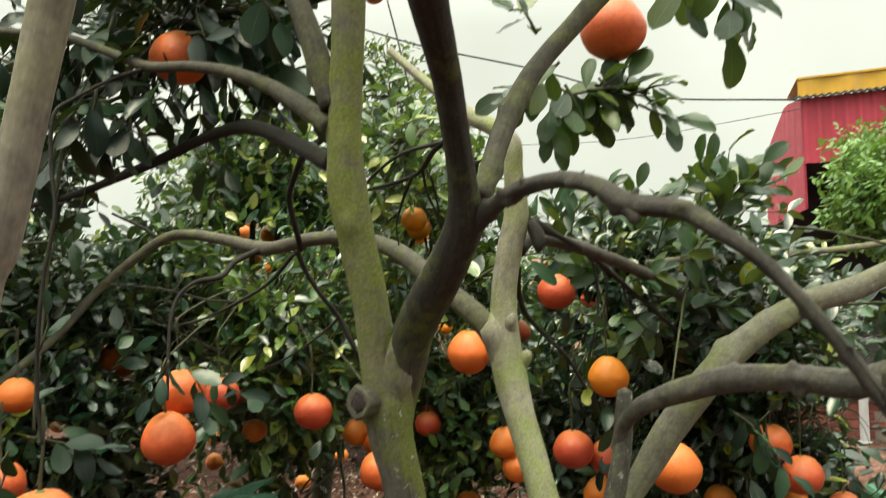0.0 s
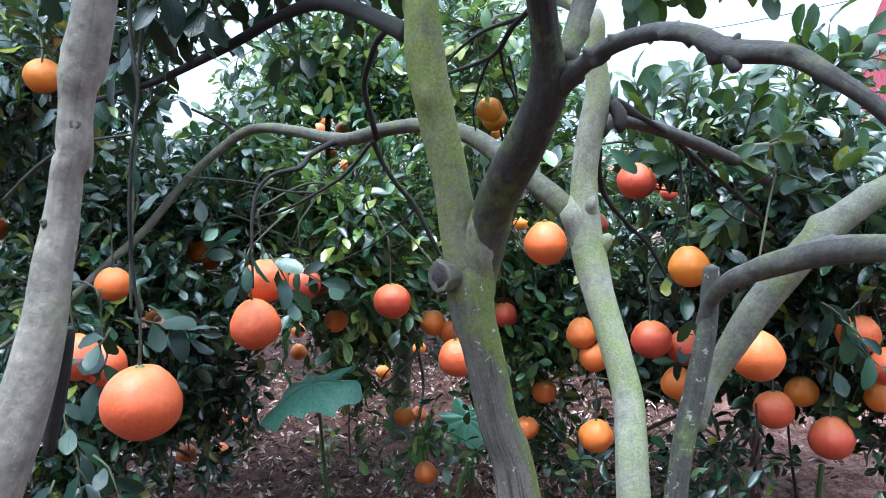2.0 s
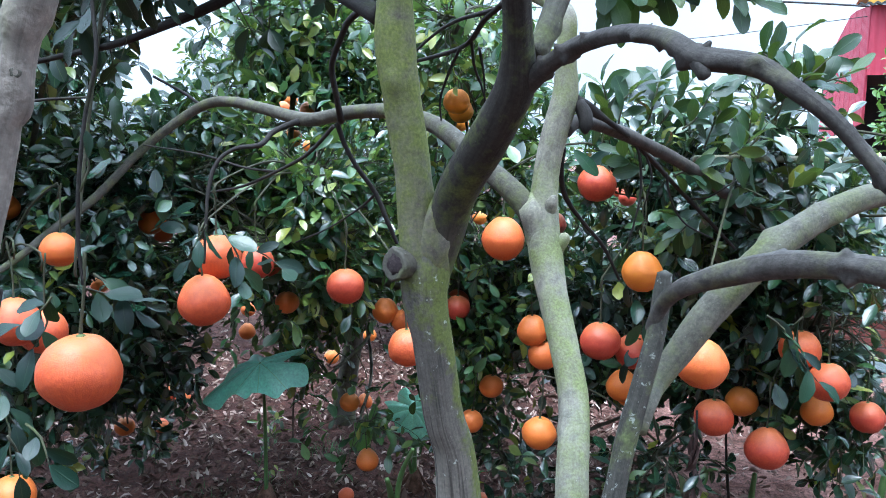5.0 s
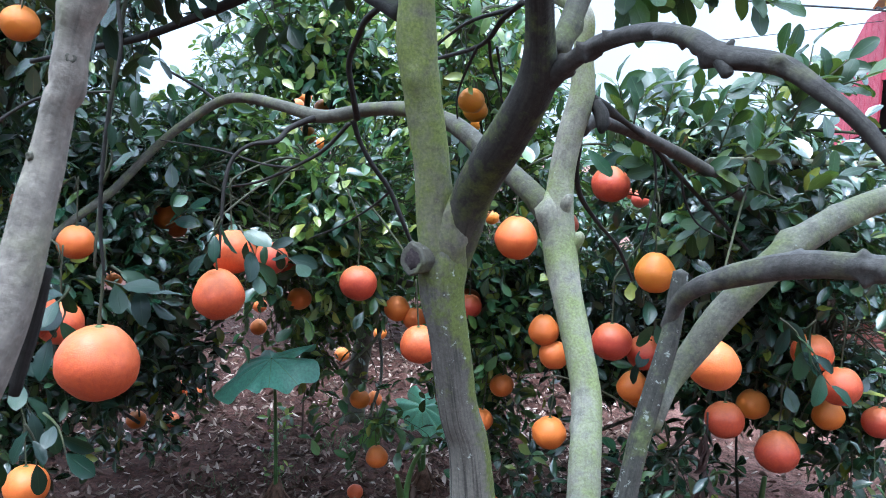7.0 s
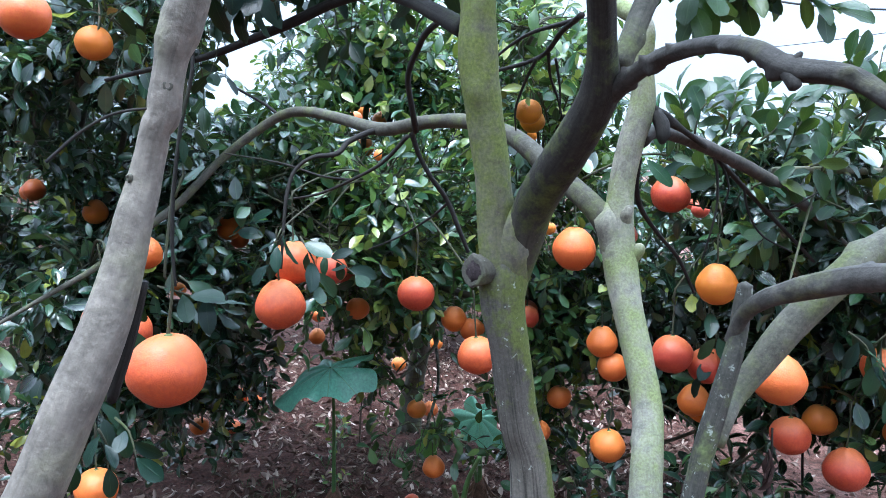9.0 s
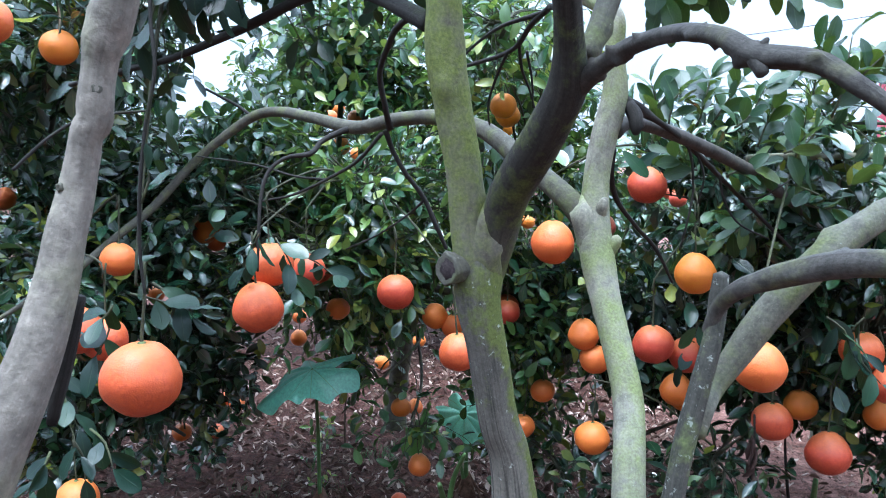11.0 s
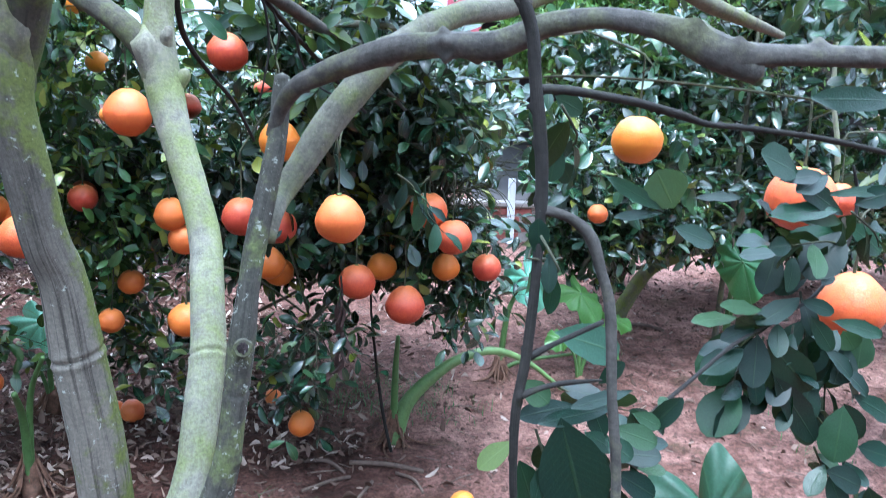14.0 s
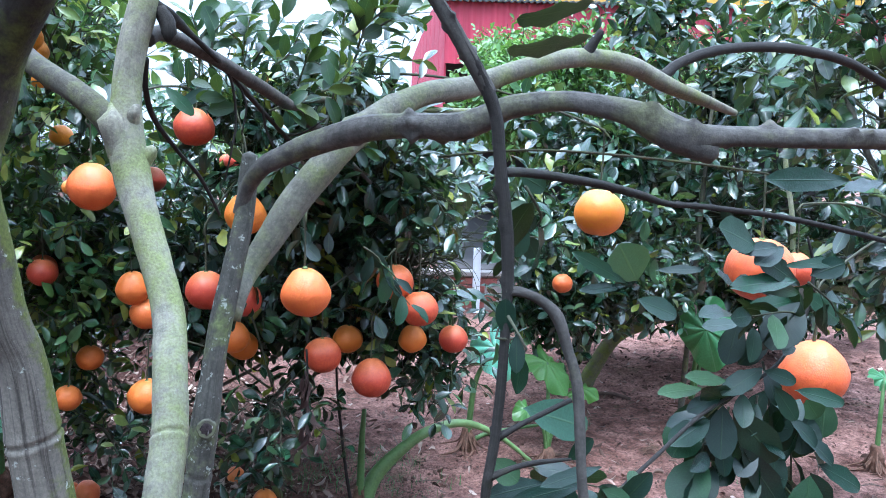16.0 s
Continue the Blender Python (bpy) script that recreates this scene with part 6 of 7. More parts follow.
# broad single leaves that stand out on the near twigs: base, tip, width, material
for a, b, half, fresh in BROAD:
    a, b = np.array(a), np.array(b)
    L = np.linalg.norm(b - a)
    d = (b - a) / L
    nm = unit(np.array((0.2, -0.5, -0.9))) if fresh == 2 else unit(unit(ALLEY - a) + np.array((0, 0, 0.35)) + srng.normal(0, 0.15, 3))
    rot = frames(d[None], nm[None])[0]
    tv, tf, tuv = leaf_template(0.16, 0.08, srng.uniform(-0.1, 0.1), half / (0.275 * L))
    me = mesh_from("leaf", tv, tf, LEAF_YOUNG if fresh == 1 else LEAF_PALE if fresh == 3 else LEAF_NEAR, tuv)
    leaf = part("leaf", me, tree)
    leaf.matrix_basis = Matrix([[*(rot[r] * L), a[r] - T0[r]] for r in range(3)] + [[0, 0, 0, 1]])

# withered shoot under the fruit
dead = thing("withered_shoot", "withered dark brown shoot with curled dead leaves", "shoot", (0.610, 2.300, 0.731))
dr = np.random.RandomState(12)
v, f, u = tube([(0.0, 0.0, 0.06, 0.0030), (0.004, 0.0, -0.03, 0.0028), (0.0, 0.01, -0.12, 0.0022), (0.006, 0.0, -0.20, 0.0014)], 6, 0.02, 0.1)
part("twig", mesh_from("twig", v, f, BARK_DARK, u), dead)
for k in range(14):
    q = np.array((dr.uniform(-0.008, 0.008), dr.uniform(-0.01, 0.01), -0.015 * k))
    d = unit(np.array((dr.normal(0, 0.3), dr.normal(0, 0.3), -1.0)))
    rot = frames(d[None], unit(dr.normal(0, 1, 3))[None])[0]
    L = dr.uniform(0.045, 0.075)
    tv, tf, tuv = leaf_template(1.0, dr.uniform(0.2, 0.5), dr.uniform(-0.6, 0.6), 0.8)
    leaf = part("dead_leaf", mesh_from("dead_leaf", tv, tf, WITHERED, tuv), dead)
    leaf.matrix_basis = Matrix([[*(rot[i] * L), q[i]] for i in range(3)] + [[0, 0, 0, 1]])

# ---- taro plants ----
def taro_blade(name, mat, seed, crease=0.035, lobe=0.09, notch=0.22):
    """A broad arrow-heart blade one unit long, tip towards +y, deeply notched at the stalk, pleated between its veins, with a wavy rim."""
    verts, uvs, faces = [(0, 0, 0)], [(0.5, 0.3)], []
    n, rings = 96, 10
    for i in range(1, rings + 1):
        s = i / rings
        for j in range(n):
            a = 2 * math.pi * j / n
            fromtip = abs(((a - math.pi / 2 + math.pi) % (2 * math.pi)) - math.pi)
            rad = 0.40 + 0.27 * math.exp(-(fromtip / 0.55) ** 2) + lobe * math.exp(-((fromtip - 2.62) / 0.34) ** 2)
            rad *= 1 - 0.88 * math.exp(-((fromtip - math.pi) / notch) ** 2)
            rad *= 1 + 0.025 * math.sin(a * 5 + seed) + 0.015 * math.sin(a * 13 + seed * 3)
            pleat = -crease * (abs(math.cos(fromtip * 4.5)) ** 5 - 0.3) * s * (1.3 - 0.6 * s)
            wave = 0.07 * math.sin(a * 3 + seed) * s * s + 0.06 * math.sin(a * 9 + seed * 2) * s ** 3
            verts.append((rad * s * math.cos(a), rad * s * math.sin(a), pleat + wave - 0.16 * s * s))
            uvs.append((0.5 + 0.5 * s * math.sin(fromtip * 4.5), s))
    for j in range(n):
        faces.append((0, 1 + j, 1 + (j + 1) % n))
    for i in range(rings - 1):
        for j in range(n):
            a, b = 1 + i * n + j, 1 + i * n + (j + 1) % n
            faces.append((a, a + n, b + n, b))
    return mesh_from(name, verts, faces, mat, uvs)


def taro_plant(foot, blades, label, husk=0.10, arching=()):
    """blades: place of the stalk's top, direction of the tip, normal, size, material, stalk radius."""
    fx, fy = foot
    z0 = ground_height(fx, fy)
    t = thing("taro_plant", label, "plant", (fx, fy, z0), "taro plants between the trees")
    o = np.array((fx, fy, z0))
    if husk:
        v, f, u = tube([(0, 0, -0.03, 0.035), (0.005, 0, 0.04, 0.032), (0.0, 0.01, husk, 0.018)], 12, 0.006, 0.40, (0, 0, 0), 3, 9)
        part("corm", mesh_from("corm", v, f, HUSK, u), t, "dry brown fibrous base")
        hr = np.random.RandomState(int(abs(fx) * 100))
        for q in range(13):
            a, r, h = hr.uniform(0, 6.28), hr.uniform(0.04, 0.15), husk * hr.uniform(0.55, 1.05)
            c, e = math.cos(a), math.sin(a)
            turn = hr.uniform(-0.5, 0.5)
            rows = [(0.012 * c, 0.012 * e, h, 0.0045), (0.032 * c, 0.032 * e, h * 0.62, 0.0055), ((0.03 + r * 0.3) * c, (0.03 + r * 0.3) * e, h * 0.22, 0.0042), (r * math.cos(a + turn), r * math.sin(a + turn), 0.005, 0.0030), (r * 1.35 * math.cos(a + 2 * turn), r * 1.35 * math.sin(a + 2 * turn), 0.003, 0.0014)]
            v, f, u = tube(rows, 6, 0.012, 0.35, (0, 0, 0), q)
            part("dead_leaf_stalk", mesh_from("dead_leaf_stalk", v, f, HUSK, u), t)
    for k, (top, tip, normal, size, mat, r) in enumerate(blades):
        tp = np.array(top) - o
        bend = tp * 0.5 + np.array((-tp[0] * 0.22, -tp[1] * 0.22, abs(tp[2]) * 0.16))
        v, f, u = tube([(0, 0, 0.02, r * 1.5), (*bend, r * 1.1), (*tp, r * 0.75)], 10, 0.02, 0.03)
        stalk = part("stalk", mesh_from("stalk", v, f, STALK_GREEN, u), t)
        if size:
            rot = frames(unit(np.array(tip, float))[None], unit(np.array(normal, float))[None])[0]
            blade = part("leaf_blade", taro_blade("leaf_blade", mat, k + fx * 7, *((0.06, 0.2, 0.36) if mat == TARO_DARK else (0.07, 0.15, 0.10) if mat == TARO_ROUND else (0.055, 0.12, 0.22))), stalk)
            blade.matrix_basis = Matrix([[*(rot[i] * size), tp[i]] for i in range(3)] + [[0, 0, 0, 1]])
    if arching:
        v, f, u = tube(arching, 14, 0.015, 0.03, o, 6)
        part("stalk", mesh_from("stalk", v, f, STALK_PALE, u), t, "thick pale green arching stalk")
    return t

taro_plant((-0.90, 3.22), [((-0.84, 2.95, 0.69), (-0.92, -0.22, -0.33), (-0.33, -0.34, 0.88), 0.36, TARO, 0.006)], "taro plant with one broad blue-green leaf on a tall stalk")
taro_plant((-0.30, 3.43), [((-0.30, 3.32, 0.42), (0.7, -0.3, -0.6), (0.4, -0.6, 0.7), 0.24, TARO, 0.008), ((-0.48, 3.25, 0.37), (-0.6, -0.4, -0.7), (-0.3, -0.6, 0.7), 0.18, TARO_LIGHT, 0.006)], "small taro plant with drooping blue-green leaves")
taro_plant((0.93, 2.79), [((0.945, 2.80, 0.42), (1, 0, 0), (0, 0, 1), 0, TARO, 0.011)], "cut-back taro plant with a thick arching stalk and a brown base", 0.14,
           [(0.93, 2.79, 0.0, 0.034), (0.983, 2.8, 0.145, 0.030), (1.089, 2.8, 0.246, 0.024), (1.208, 2.8, 0.31, 0.019), (1.353, 2.8, 0.323, 0.015), (1.505, 2.8, 0.252, 0.011), (1.652, 2.8, 0.131, 0.008)])
taro_plant((1.60, 3.30), [((1.70, 3.25, 0.49), (0.2, -0.5, -0.9), (-0.2, -0.9, 0.4), 0.24, TARO, 0.011), ((1.95, 3.2, 0.12), (1, 0, 0), (0, 0, 1), 0, TARO, 0.009)], "taro plant with a pale blue-green leaf and brown roots", 0.10)
taro_plant((1.86, 3.02), [((1.88, 3.08, 0.45), (0.35, -0.75, -0.6), (0.1, -0.75, 0.65), 0.23, TARO_LIGHT, 0.008), ((2.07, 3.10, 0.31), (0.9, -0.4, -0.2), (0, -0.5, 0.85), 0.15, TARO_LIGHT, 0.006), ((1.74, 3.0, 0.28), (-0.8, -0.5, -0.3), (0, -0.6, 0.8), 0.13, TARO_LIGHT, 0.005), ((1.96, 2.98, 0.24), (0.3, -0.8, -0.5), (0, -0.6, 0.8), 0.14, TARO_LIGHT, 0.005)], "young taro plant with bright yellow-green leaves", 0.06)
taro_plant((3.02, 3.45), [((2.78, 3.10, 0.54), (0.12, -0.30, -0.95), (-0.66, -0.70, 0.30), 0.32, TARO_ROUND, 0.010), ((3.35, 3.4, 0.62), (0.7, -0.4, 0.4), (0, -0.5, 0.85), 0.15, TARO_ROUND, 0.009)], "taro plant with a round pleated green leaf", 0.06)
taro_plant((1.36, 1.55), [((1.187, 1.330, 0.468), (0.30, -0.35, -0.88), (-0.40, -0.78, 0.42), 0.27, TARO_DARK, 0.008)], "taro plant with a large drooping heart-shaped leaf", 0.05)
taro_plant((-0.30, 2.75), [((-0.30, 2.58, 0.42), (1, 0, 0), (0, 0, 1), 0, TARO, 0.011), ((-0.22, 2.60, 0.52), (0.3, 0.6, 0.3), (0, -0.5, 0.85), 0.0, TARO, 0.009)], "leafless taro stalks rising from a shaggy dry husk", 0.15)
taro_plant((3.27, 2.50), [((3.34, 2.55, 0.40), (0.5, -0.6, -0.4), (0, -0.7, 0.7), 0.13, TARO_ROUND, 0.009)], "taro plant with a brown fibrous base", 0.12)

# ---- leaf litter, clods, weeds ----
lr = np.random.RandomState(5)
dry = [leaf_template(0.9, 0.45, 0.6, 0.85), leaf_template(1.15, -0.5, -0.6, 0.8), leaf_template(0.7, 0.6, 0.9, 0.9), leaf_template(0.5, -0.45, 0.5, 0.75), leaf_template(1.3, 0.2, -0.9, 0.9)]
P, A, N, S = [], [], [], []
while len(P) < 16000:
    x, y = lr.normal(0.2, 2.6), 1.0 + abs(lr.normal(2.2, 2.3))
    dens = (0.02 if y < 2.7 else 0.07) + (0.20 if y < 2.7 or x > 1.2 else 0.9) * max(0, noise.noise(Vector((x * 1.1, y * 1.1, 4.0))) + 0.15) + (0.45 if y > 2.7 and x < 0.8 else 0)
    if lr.rand() > dens:
        continue
    a = lr.uniform(0, 6.28)
    P.append((x, y, ground_height(x, y) + lr.uniform(0.004, 0.014)))
    A.append((math.cos(a), math.sin(a), lr.uniform(-0.15, 0.25)))
    N.append((lr.normal(0, 0.6), lr.normal(0, 0.6), 1.0 if lr.rand() < 0.6 else -1.0))
    S.append(lr.uniform(0.020, 0.056) * (0.75 if y < 2.2 else 1.0))
rng = np.random.RandomState(31)
LITTER, ln, ll, lb = material("leaf_litter", 0.8, 0.3)
lg = ln.new("ShaderNodeNewGeometry")
ll.new(ramp(ln, ll, lg.outputs["Random Per Island"], (0.0, (0.055, 0.030, 0.022)), (0.4, (0.12, 0.070, 0.052)), (0.7, (0.26, 0.178, 0.142)), (1.0, (0.52, 0.42, 0.36))), lb.inputs["Base Color"])
litter = part("leaf_litter", leaf_mesh("leaf_litter", P, A, N, S, LITTER, dry))
tagged(litter, "curled dry brown leaves scattered over the soil", "leaf litter", "", "stuff")

CLOD = plain("soil_crumbs", (0.095, 0.052, 0.041), 0.9, 14, 0.55, 0.6)
cv, cf = [], []
for k in range(15000):
    x, y = lr.uniform(-3, 5), 1.2 + 5 * lr.rand() ** 1.3
    s = 0.0025 + 0.009 * lr.rand() ** 2.2
    z = ground_height(x, y) + s * 0.2
    o = len(cv)
    for d in ((1, 0, 0), (-1, 0, 0), (0, 1, 0), (0, -1, 0), (0, 0, 0.8), (0.6, 0.6, 0.3), (-0.6, 0.5, 0.4), (0.1, 0, -0.7)):
        j = lr.uniform(0.6, 1.3)
        cv.append((x + d[0] * s * j, y + d[1] * s * j, z + d[2] * s * j))
    cf += [tuple(o + i for i in t) for t in ((0, 5, 4), (5, 2, 4), (2, 6, 4), (6, 1, 4), (1, 3, 4), (3, 0, 4), (0, 2, 5), (2, 1, 6), (0, 3, 7), (3, 1, 7), (1, 2, 7), (2, 0, 7))]
tv, tf = [], []
for k in range(1100):
    x, y, a = lr.uniform(-2.2, 4.2), 1.4 + 4.2 * lr.rand() ** 1.2, lr.uniform(0, 3.14)
    w, half, bend = lr.uniform(0.0010, 0.0030), 0.5 * (0.02 + 0.11 * lr.rand() ** 2), lr.uniform(-0.2, 0.2)
    dx, dy, o = math.cos(a), math.sin(a), len(tv)
    for s in (-1.0, 0.0, 1.0):
        px_, py_ = x + dx * half * s - dy * bend * half * (1 - s * s), y + dy * half * s + dx * bend * half * (1 - s * s)
        pz_ = ground_height(px_, py_) + w * 0.7
        tv += [(px_ - dy * w, py_ + dx * w, pz_), (px_, py_, pz_ + w), (px_ + dy * w, py_ - dx * w, pz_), (px_, py_, pz_ - w)]
    for s in (0, 4):
        tf += [(o + s + q, o + s + (q + 1) % 4, o + s + 4 + (q + 1) % 4, o + s + 4 + q) for q in range(4)]
TWIGS = plain("dry_twig", (0.14, 0.10, 0.08), 0.85, 20, 0.6)
tagged(part("twig_litter", mesh_from("twig_litter", tv, tf, TWIGS)), "thin dry brown twigs scattered over the soil", "twig litter", "", "stuff")
clods = part("soil_clods", mesh_from("soil_clods", cv, cf, CLOD, None, False))
tagged(clods, "small crumbled clods of red-brown soil", "soil clods", "", "stuff")

wv, wf = [], []


def blade(x, y, h, a, lean, w):
    o = len(wv)
    dx, dy = math.cos(a), math.sin(a)
    z = ground_height(x, y)
    for s in (0.0, 0.4, 0.75, 1.0):
        r, ww = lean * s * s, w * (1 - s * 0.9)
        wv.extend([(x + dx * r - dy * ww, y + dy * r + dx * ww, z + h * s), (x + dx * r + dy * ww, y + dy * r - dx * ww, z + h * s)])
    wf.extend([(o, o + 1, o + 3, o + 2), (o + 2, o + 3, o + 5, o + 4), (o + 4, o + 5, o + 7, o + 6)])


for x, y, k in ((0.4, 2.44, 10), (0.44, 2.31, 12), (0.73, 3.18, 40), (0.85, 3.26, 50), (0.93, 3.37, 40), (1.14, 3.06, 40), (1.25, 2.95, 30), (0.92, 1.92, 40), (2.04, 1.67, 60), (2.5, 2.3, 30), (1.81, 1.67, 60), (1.12, 3.29, 40), (0.68, 2.09, 10),
                (-1.23, 3.34, 40), (-0.93, 3.42, 30), (-0.7, 3.84, 60), (-0.8, 3.91, 60), (0.96, 3.13, 60), (1.07, 3.03, 60), (1.24, 3.23, 50), (0.3, 3.6, 20), (2.2, 3.4, 30), (2.6, 2.9, 30)):
    for q in range(k):
        blade(x + lr.normal(0, 0.07), y + lr.normal(0, 0.07), lr.uniform(0.012, 0.055), lr.uniform(0, 6.28), lr.uniform(0.015, 0.06), lr.uniform(0.001, 0.0024))
grass = part("weeds", mesh_from("weeds", wv, wf, WEED))
tagged(grass, "sparse tufts of low green weeds on the soil", "weeds", "", "stuff")

# small leafy weeds under the trees
for x, y, s in ((-1.1, 4.02, 1.3), (-1.08, 3.86, 1.2), (-1.05, 3.6, 0.8), (0.52, 2.3, 0.5), (0.9, 2.05, 0.5), (-1.55, 3.6, 1.4), (-0.95, 3.42, 0.8)):
    rng = np.random.RandomState(int(abs(x * 77) + y * 13))
    w = thing("weed", "small leafy green weed sprouting from the soil", "weed", (x, y, ground_height(x, y)), "weeds under the trees")
    lv, tw = ([], [], [], []), []
    for q in range(4):
        a = q * 1.6 + x
        shoot((0, 0, 0), (math.cos(a) * 0.5, math.sin(a) * 0.5, 1), 0.10 * s, 0.04 * s, lv, tw, 0.2, 0.0015)
    v, f, u = join(tw)
    part("stems", mesh_from("stems", v, f, STALK_GREEN, u), w)
    part("leaves", leaf_mesh("leaves", *lv, LEAF_LIGHT), w)

# ---- sticks ----
def stick(rows, label, mat=STICK):
    o = rows[0][:3]
    v, f, u = tube(rows, 7, 0.02, 0.12, o, 3, 3)
    ob = new("stick", mesh_from("stick", v, f, mat, u))
    ob.location = o
    return tagged(ob, label, "stick", "dead sticks")


for a, b, r in (((0.56, 2.74), (0.70, 2.62), 0.007), ((0.73, 2.67), (0.96, 2.53), 0.009), ((0.77, 2.51), (0.67, 2.38), 0.006), ((0.87, 2.56), (0.91, 2.38), 0.006), ((2.66, 3.84), (2.79, 3.68), 0.010), ((1.81, 1.74), (1.77, 1.59), 0.007), ((0.53, 2.52), (0.71, 2.58), 0.006),
                ((-0.45, 2.6), (-0.2, 2.55), 0.008), ((0.1, 2.9), (0.3, 2.85), 0.006), ((1.5, 2.5), (1.62, 2.4), 0.006), ((-1.2, 3.0), (-1.0, 3.1), 0.006)):
    m = ((a[0] + b[0]) / 2 + 0.02, (a[1] + b[1]) / 2 + 0.015)
    stick([(*p, ground_height(*p) + r * k, r) for p, k in ((a, 0.7), (m, 1.2), (b, 0.6))], "dry brown stick lying on the soil")
stick([(-0.995, 3.99, 0.0, 0.006), (-0.98, 3.95, 0.2, 0.005), (-0.94, 3.90, 0.44, 0.003)], "thin bare stick standing in the litter")
stick([(0.90, 2.72, 0.0, 0.006), (0.86, 2.70, 0.17, 0.006), (0.83, 2.70, 0.39, 0.005), (0.81, 2.70, 0.61, 0.004), (0.80, 2.6, 0.8, 0.003)], "thin dark shoot rising beside the taro base", BARK_DARK)
stick([(2.84, 3.32, 0.0, 0.016), (2.83, 3.28, 0.5, 0.014), (2.84, 3.25, 1.31, 0.011), (2.86, 3.25, 1.7, 0.008)], "slim grey upright stem", BARK_MOTTLED)
stick([(3.27, 3.05, 0.0, 0.018), (3.23, 3.03, 0.95, 0.014), (3.21, 3.10, 1.37, 0.012), (3.2, 3.12, 1.8, 0.008)], "slim grey upright stem", BARK_PALE)
stick([(2.55, 3.86, 0.0, 0.045), (2.74, 3.82, 0.32, 0.042), (2.90, 3.77, 0.42, 0.038), (3.20, 3.7, 0.56, 0.032), (3.5, 3.8, 0.75, 0.022)], "leaning mossy trunk low over bare soil", BARK_GREEN)

# ---- red shed ----
C0, H0, H1 = np.array((3.67, 8.60)), 2.38, 3.07
FD = np.array((0.917, -0.398))
BD = unit(np.array((5.37, 13.80)) - C0)
shed = thing("shed", "red corrugated-sheet shed with a yellow rusted upper band", "shed", (*C0, 0))


def corrugated(name, p, d, width, z0, z1, mat, parent, pitch=0.13, amp=0.018, label="", climb=0.0):
    """One upright ribbed sheet from p along d, both sides modelled."""
    k = max(2, int(width / pitch * 8))
    nrm = np.array((d[1], -d[0]))
    verts, faces = [], []
    for s in range(k + 1):
        x = width * s / k
        off = amp * max(-0.4, math.sin(2 * math.pi * x / pitch))
        for t in (0.0, 0.004):
            q = p + d * x + nrm * (off - t)
            verts += [(q[0], q[1], z0), (q[0], q[1], z1 + climb * s / k)]
    for s in range(k):
        a = 4 * s
        faces += [(a, a + 4, a + 5, a + 1), (a + 2, a + 3, a + 7, a + 6), (a + 1, a + 5, a + 7, a + 3), (a, a + 2, a + 6, a + 4)]
    return part(name, mesh_from(name, verts, faces, mat, None, False), parent, label)


def box_mesh(name, a, b, mat, bevel=0.0):
    bm = bmesh.new()
    bmesh.ops.create_cube(bm, size=1.0)
    for v in bm.verts:
        v.co = Vector([(p + q) / 2 + c * (q - p) for p, q, c in zip(a, b, v.co)])
    if bevel:
        bmesh.ops.bevel(bm, geom=bm.edges[:], offset=bevel, segments=1, affect="EDGES")
    me = bpy.data.meshes.new(name)
    bm.to_mesh(me)
    bm.free()
    me.materials.append(mat)
    return me


O = np.zeros(2)
for k in range(10):
    corrugated("wall_sheet", O + FD * (0.9 * k), FD, 0.9, H0, H1, RED_SHEET, shed)
    corrugated("upper_sheet", O + FD * (0.9 * k - 0.03) + BD * 0.06, FD, 0.9, H1 + 0.02, H1 + 0.215, YELLOW_SHEET, shed, 0.4, 0.012, "yellow rusted sheet")
for k in range(10):
    corrugated("wall_sheet", O + BD * (0.87 * k), BD, 0.87, 1.9, H1 + min(0.33, 0.12 * k), RED_SHEET, shed, 0.13, 0.018, "", 0.12 if k < 2 else 0.09 if k == 2 else 0.0)


def slab(name, corners, thick, mat, parent, ribs=0):
    verts, faces = [], []
    a, b, c, d = (np.array(q, float) for q in corners)
    k = max(1, ribs)
    for i in range(k + 1):
        s = i / k
        up = np.array((0, 0, 0.012 * math.sin(i * math.pi / 2))) if ribs else 0
        for q in (a + (b - a) * s + up, d + (c - d) * s + up):
            verts += [tuple(q), tuple(q - np.array((0, 0, thick)))]
    for i in range(k):
        o = 4 * i
        faces += [(o, o + 4, o + 6, o + 2), (o + 1, o + 3, o + 7, o + 5), (o, o + 1, o + 5, o + 4), (o + 2, o + 6, o + 7, o + 3)]
    return part(name, mesh_from(name, verts, faces, mat, None, False), parent)


def at_shed(f, b, z):
    q = FD * f + BD * b
    return (q[0], q[1], z)


slab("lower_roof", (at_shed(-0.12, -0.10, H1 + 0.01), at_shed(9.2, -0.10, H1 + 0.01), at_shed(9.2, 0.05, H1 + 0.03), at_shed(-0.12, 0.05, H1 + 0.03)), 0.02, ROOF_EDGE, shed, 520)
slab("upper_roof", (at_shed(-0.03, 0.04, H1 + 0.235), at_shed(9.2, 0.04, H1 + 0.235), at_shed(9.2, 1.6, H1 + 0.30), at_shed(-0.03, 1.6, H1 + 0.30)), 0.02, YELLOW_SHEET, shed)
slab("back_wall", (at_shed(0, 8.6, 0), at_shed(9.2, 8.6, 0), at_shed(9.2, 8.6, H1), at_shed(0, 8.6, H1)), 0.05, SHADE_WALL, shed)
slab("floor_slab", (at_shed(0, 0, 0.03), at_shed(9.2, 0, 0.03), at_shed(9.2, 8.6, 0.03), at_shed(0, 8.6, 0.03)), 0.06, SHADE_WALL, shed)
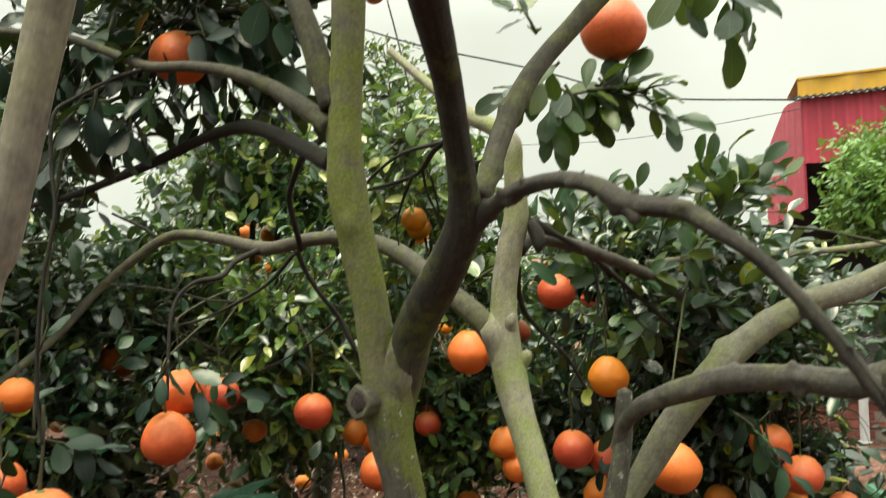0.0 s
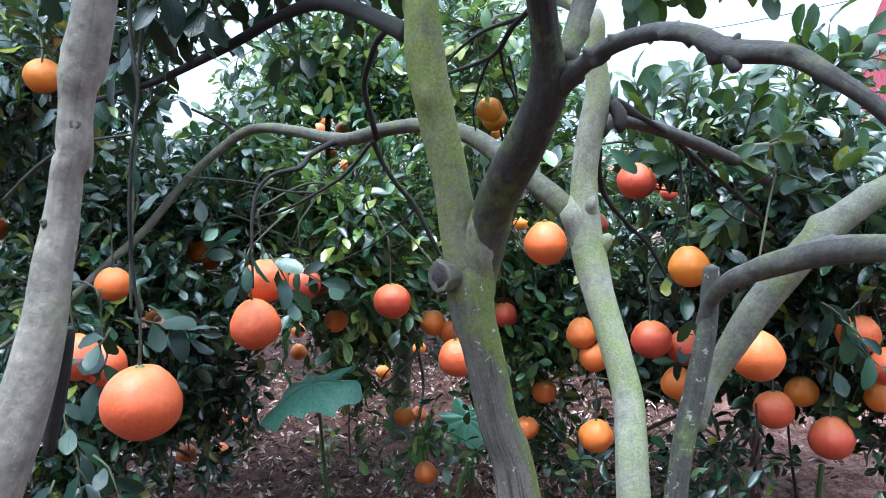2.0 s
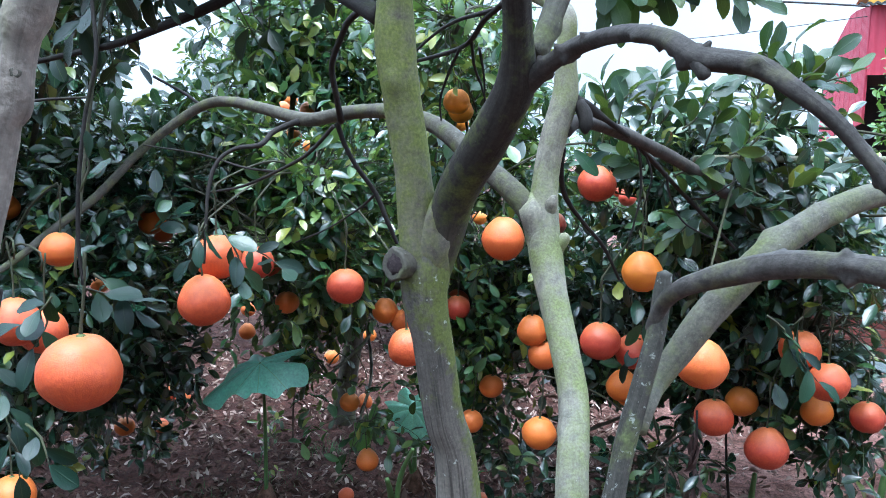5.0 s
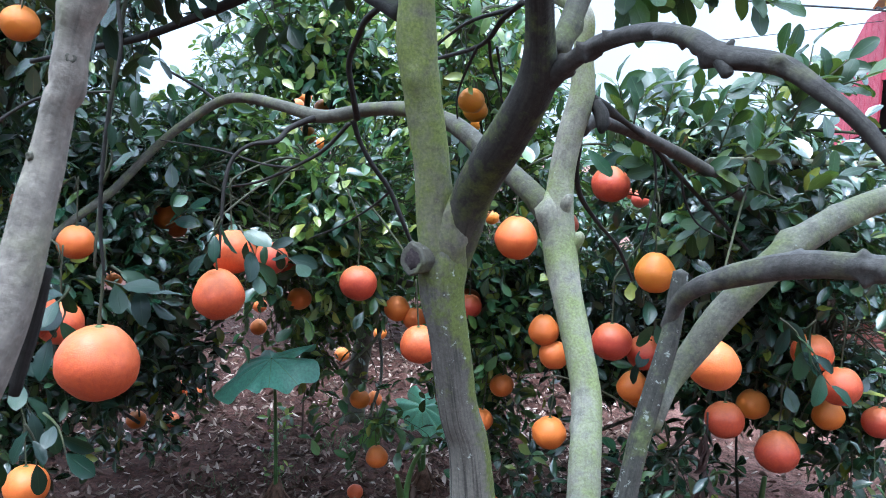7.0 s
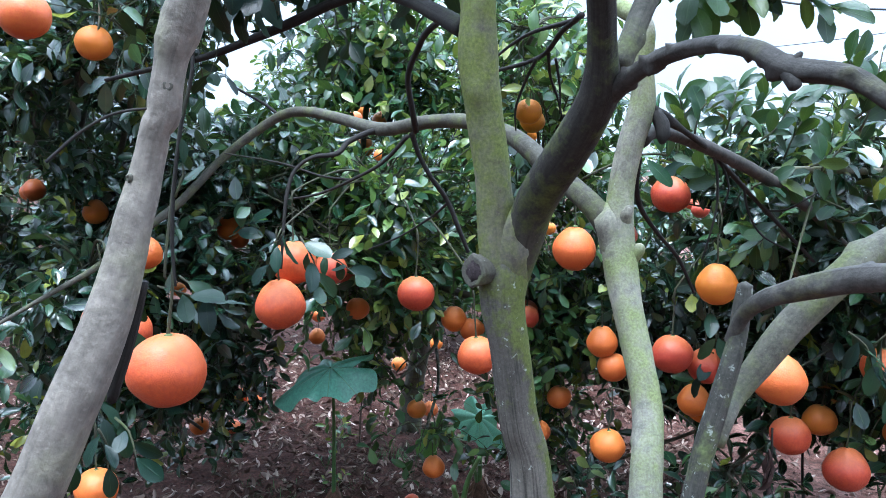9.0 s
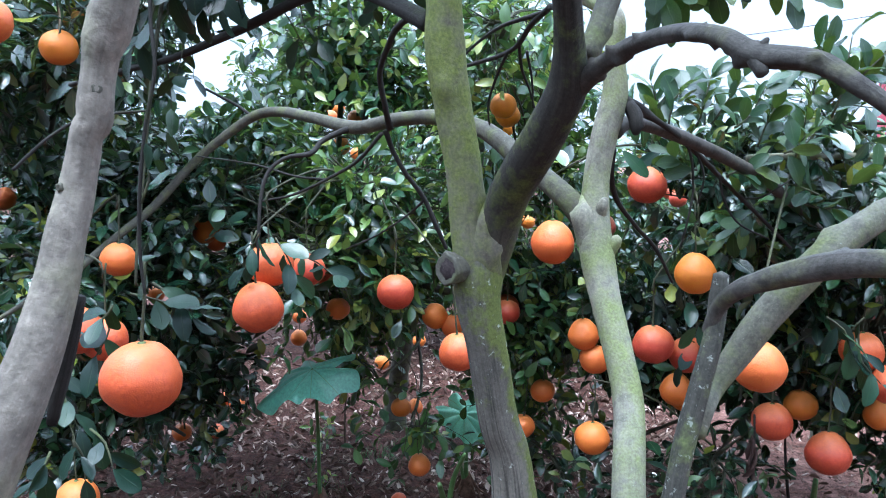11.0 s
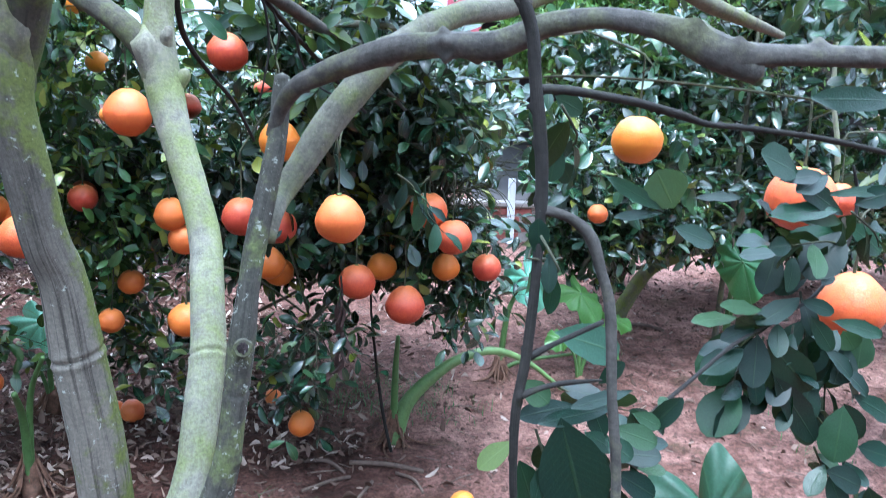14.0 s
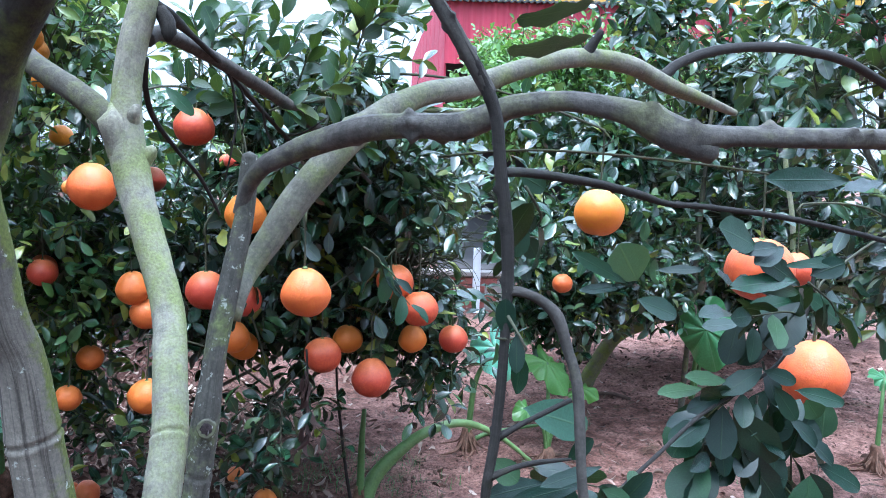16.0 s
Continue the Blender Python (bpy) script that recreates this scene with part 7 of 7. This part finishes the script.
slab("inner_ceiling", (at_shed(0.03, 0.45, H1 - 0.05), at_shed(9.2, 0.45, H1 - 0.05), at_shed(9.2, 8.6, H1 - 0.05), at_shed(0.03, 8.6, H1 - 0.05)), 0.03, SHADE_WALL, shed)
for x, y, tall in ((3.02, 6.22, 0.56), (6.13, 4.99, 2.3)):
    p = thing("post", "slim white-painted steel post", "post", (x, y, 0), "white posts")
    part("shaft", box_mesh("shaft", (-0.026, -0.026, -0.02), (0.026, 0.026, tall), POST, 0.004), p)
    part("foot_plate", box_mesh("foot_plate", (-0.038, -0.038, 0.0), (0.038, 0.038, 0.012), POST, 0.003), p)
low = thing("brick_wall", "low red brick wall with a grey cap", "wall", (2.4, 6.62, 0))
WD = unit(np.array((0.92, -0.40)))
wall_turn = Matrix.Rotation(math.atan2(WD[1], WD[0]), 4, "Z")
part("core", box_mesh("core", (0, 0.012, -0.05), (0.98, 0.10, 0.30), MORTAR), low, "", wall_turn)
brick_me = box_mesh("brick", (0, 0, 0), (0.205, 0.10, 0.06), BRICK, 0.004)
for row in range(4):
    for k in range(4):
        part("brick", brick_me, low, "", wall_turn @ Matrix.Translation((k * 0.217 + (0.108 if row % 2 else 0) - 0.05, 0.0, 0.01 + row * 0.071)))
part("cap", box_mesh("cap", (-0.02, -0.03, 0.30), (1.0, 0.13, 0.34), MORTAR, 0.006), low, "grey mortar cap", wall_turn)

# ---- overhead cables ----
for rows in ([(3.75, 8.65, 3.06, 0.010), (2.6, 11.5, 3.75, 0.014), (1.3, 14.0, 4.80, 0.017), (-0.9, 16.8, 6.1, 0.020), (-3.3, 19.9, 7.75, 0.024)], [(3.80, 8.75, 3.00, 0.004), (2.9, 12.5, 3.3, 0.005), (2.26, 16.1, 3.75, 0.006), (1.0, 22, 4.6, 0.008)]):
    v, f, u = tube(rows, 6, 0.3, 0.0, rows[0][:3])
    c = new("cable", mesh_from("cable", v, f, CABLE, u))
    c.location = rows[0][:3]
    tagged(c, "thin black overhead cable running to the shed", "cable", "overhead cables")
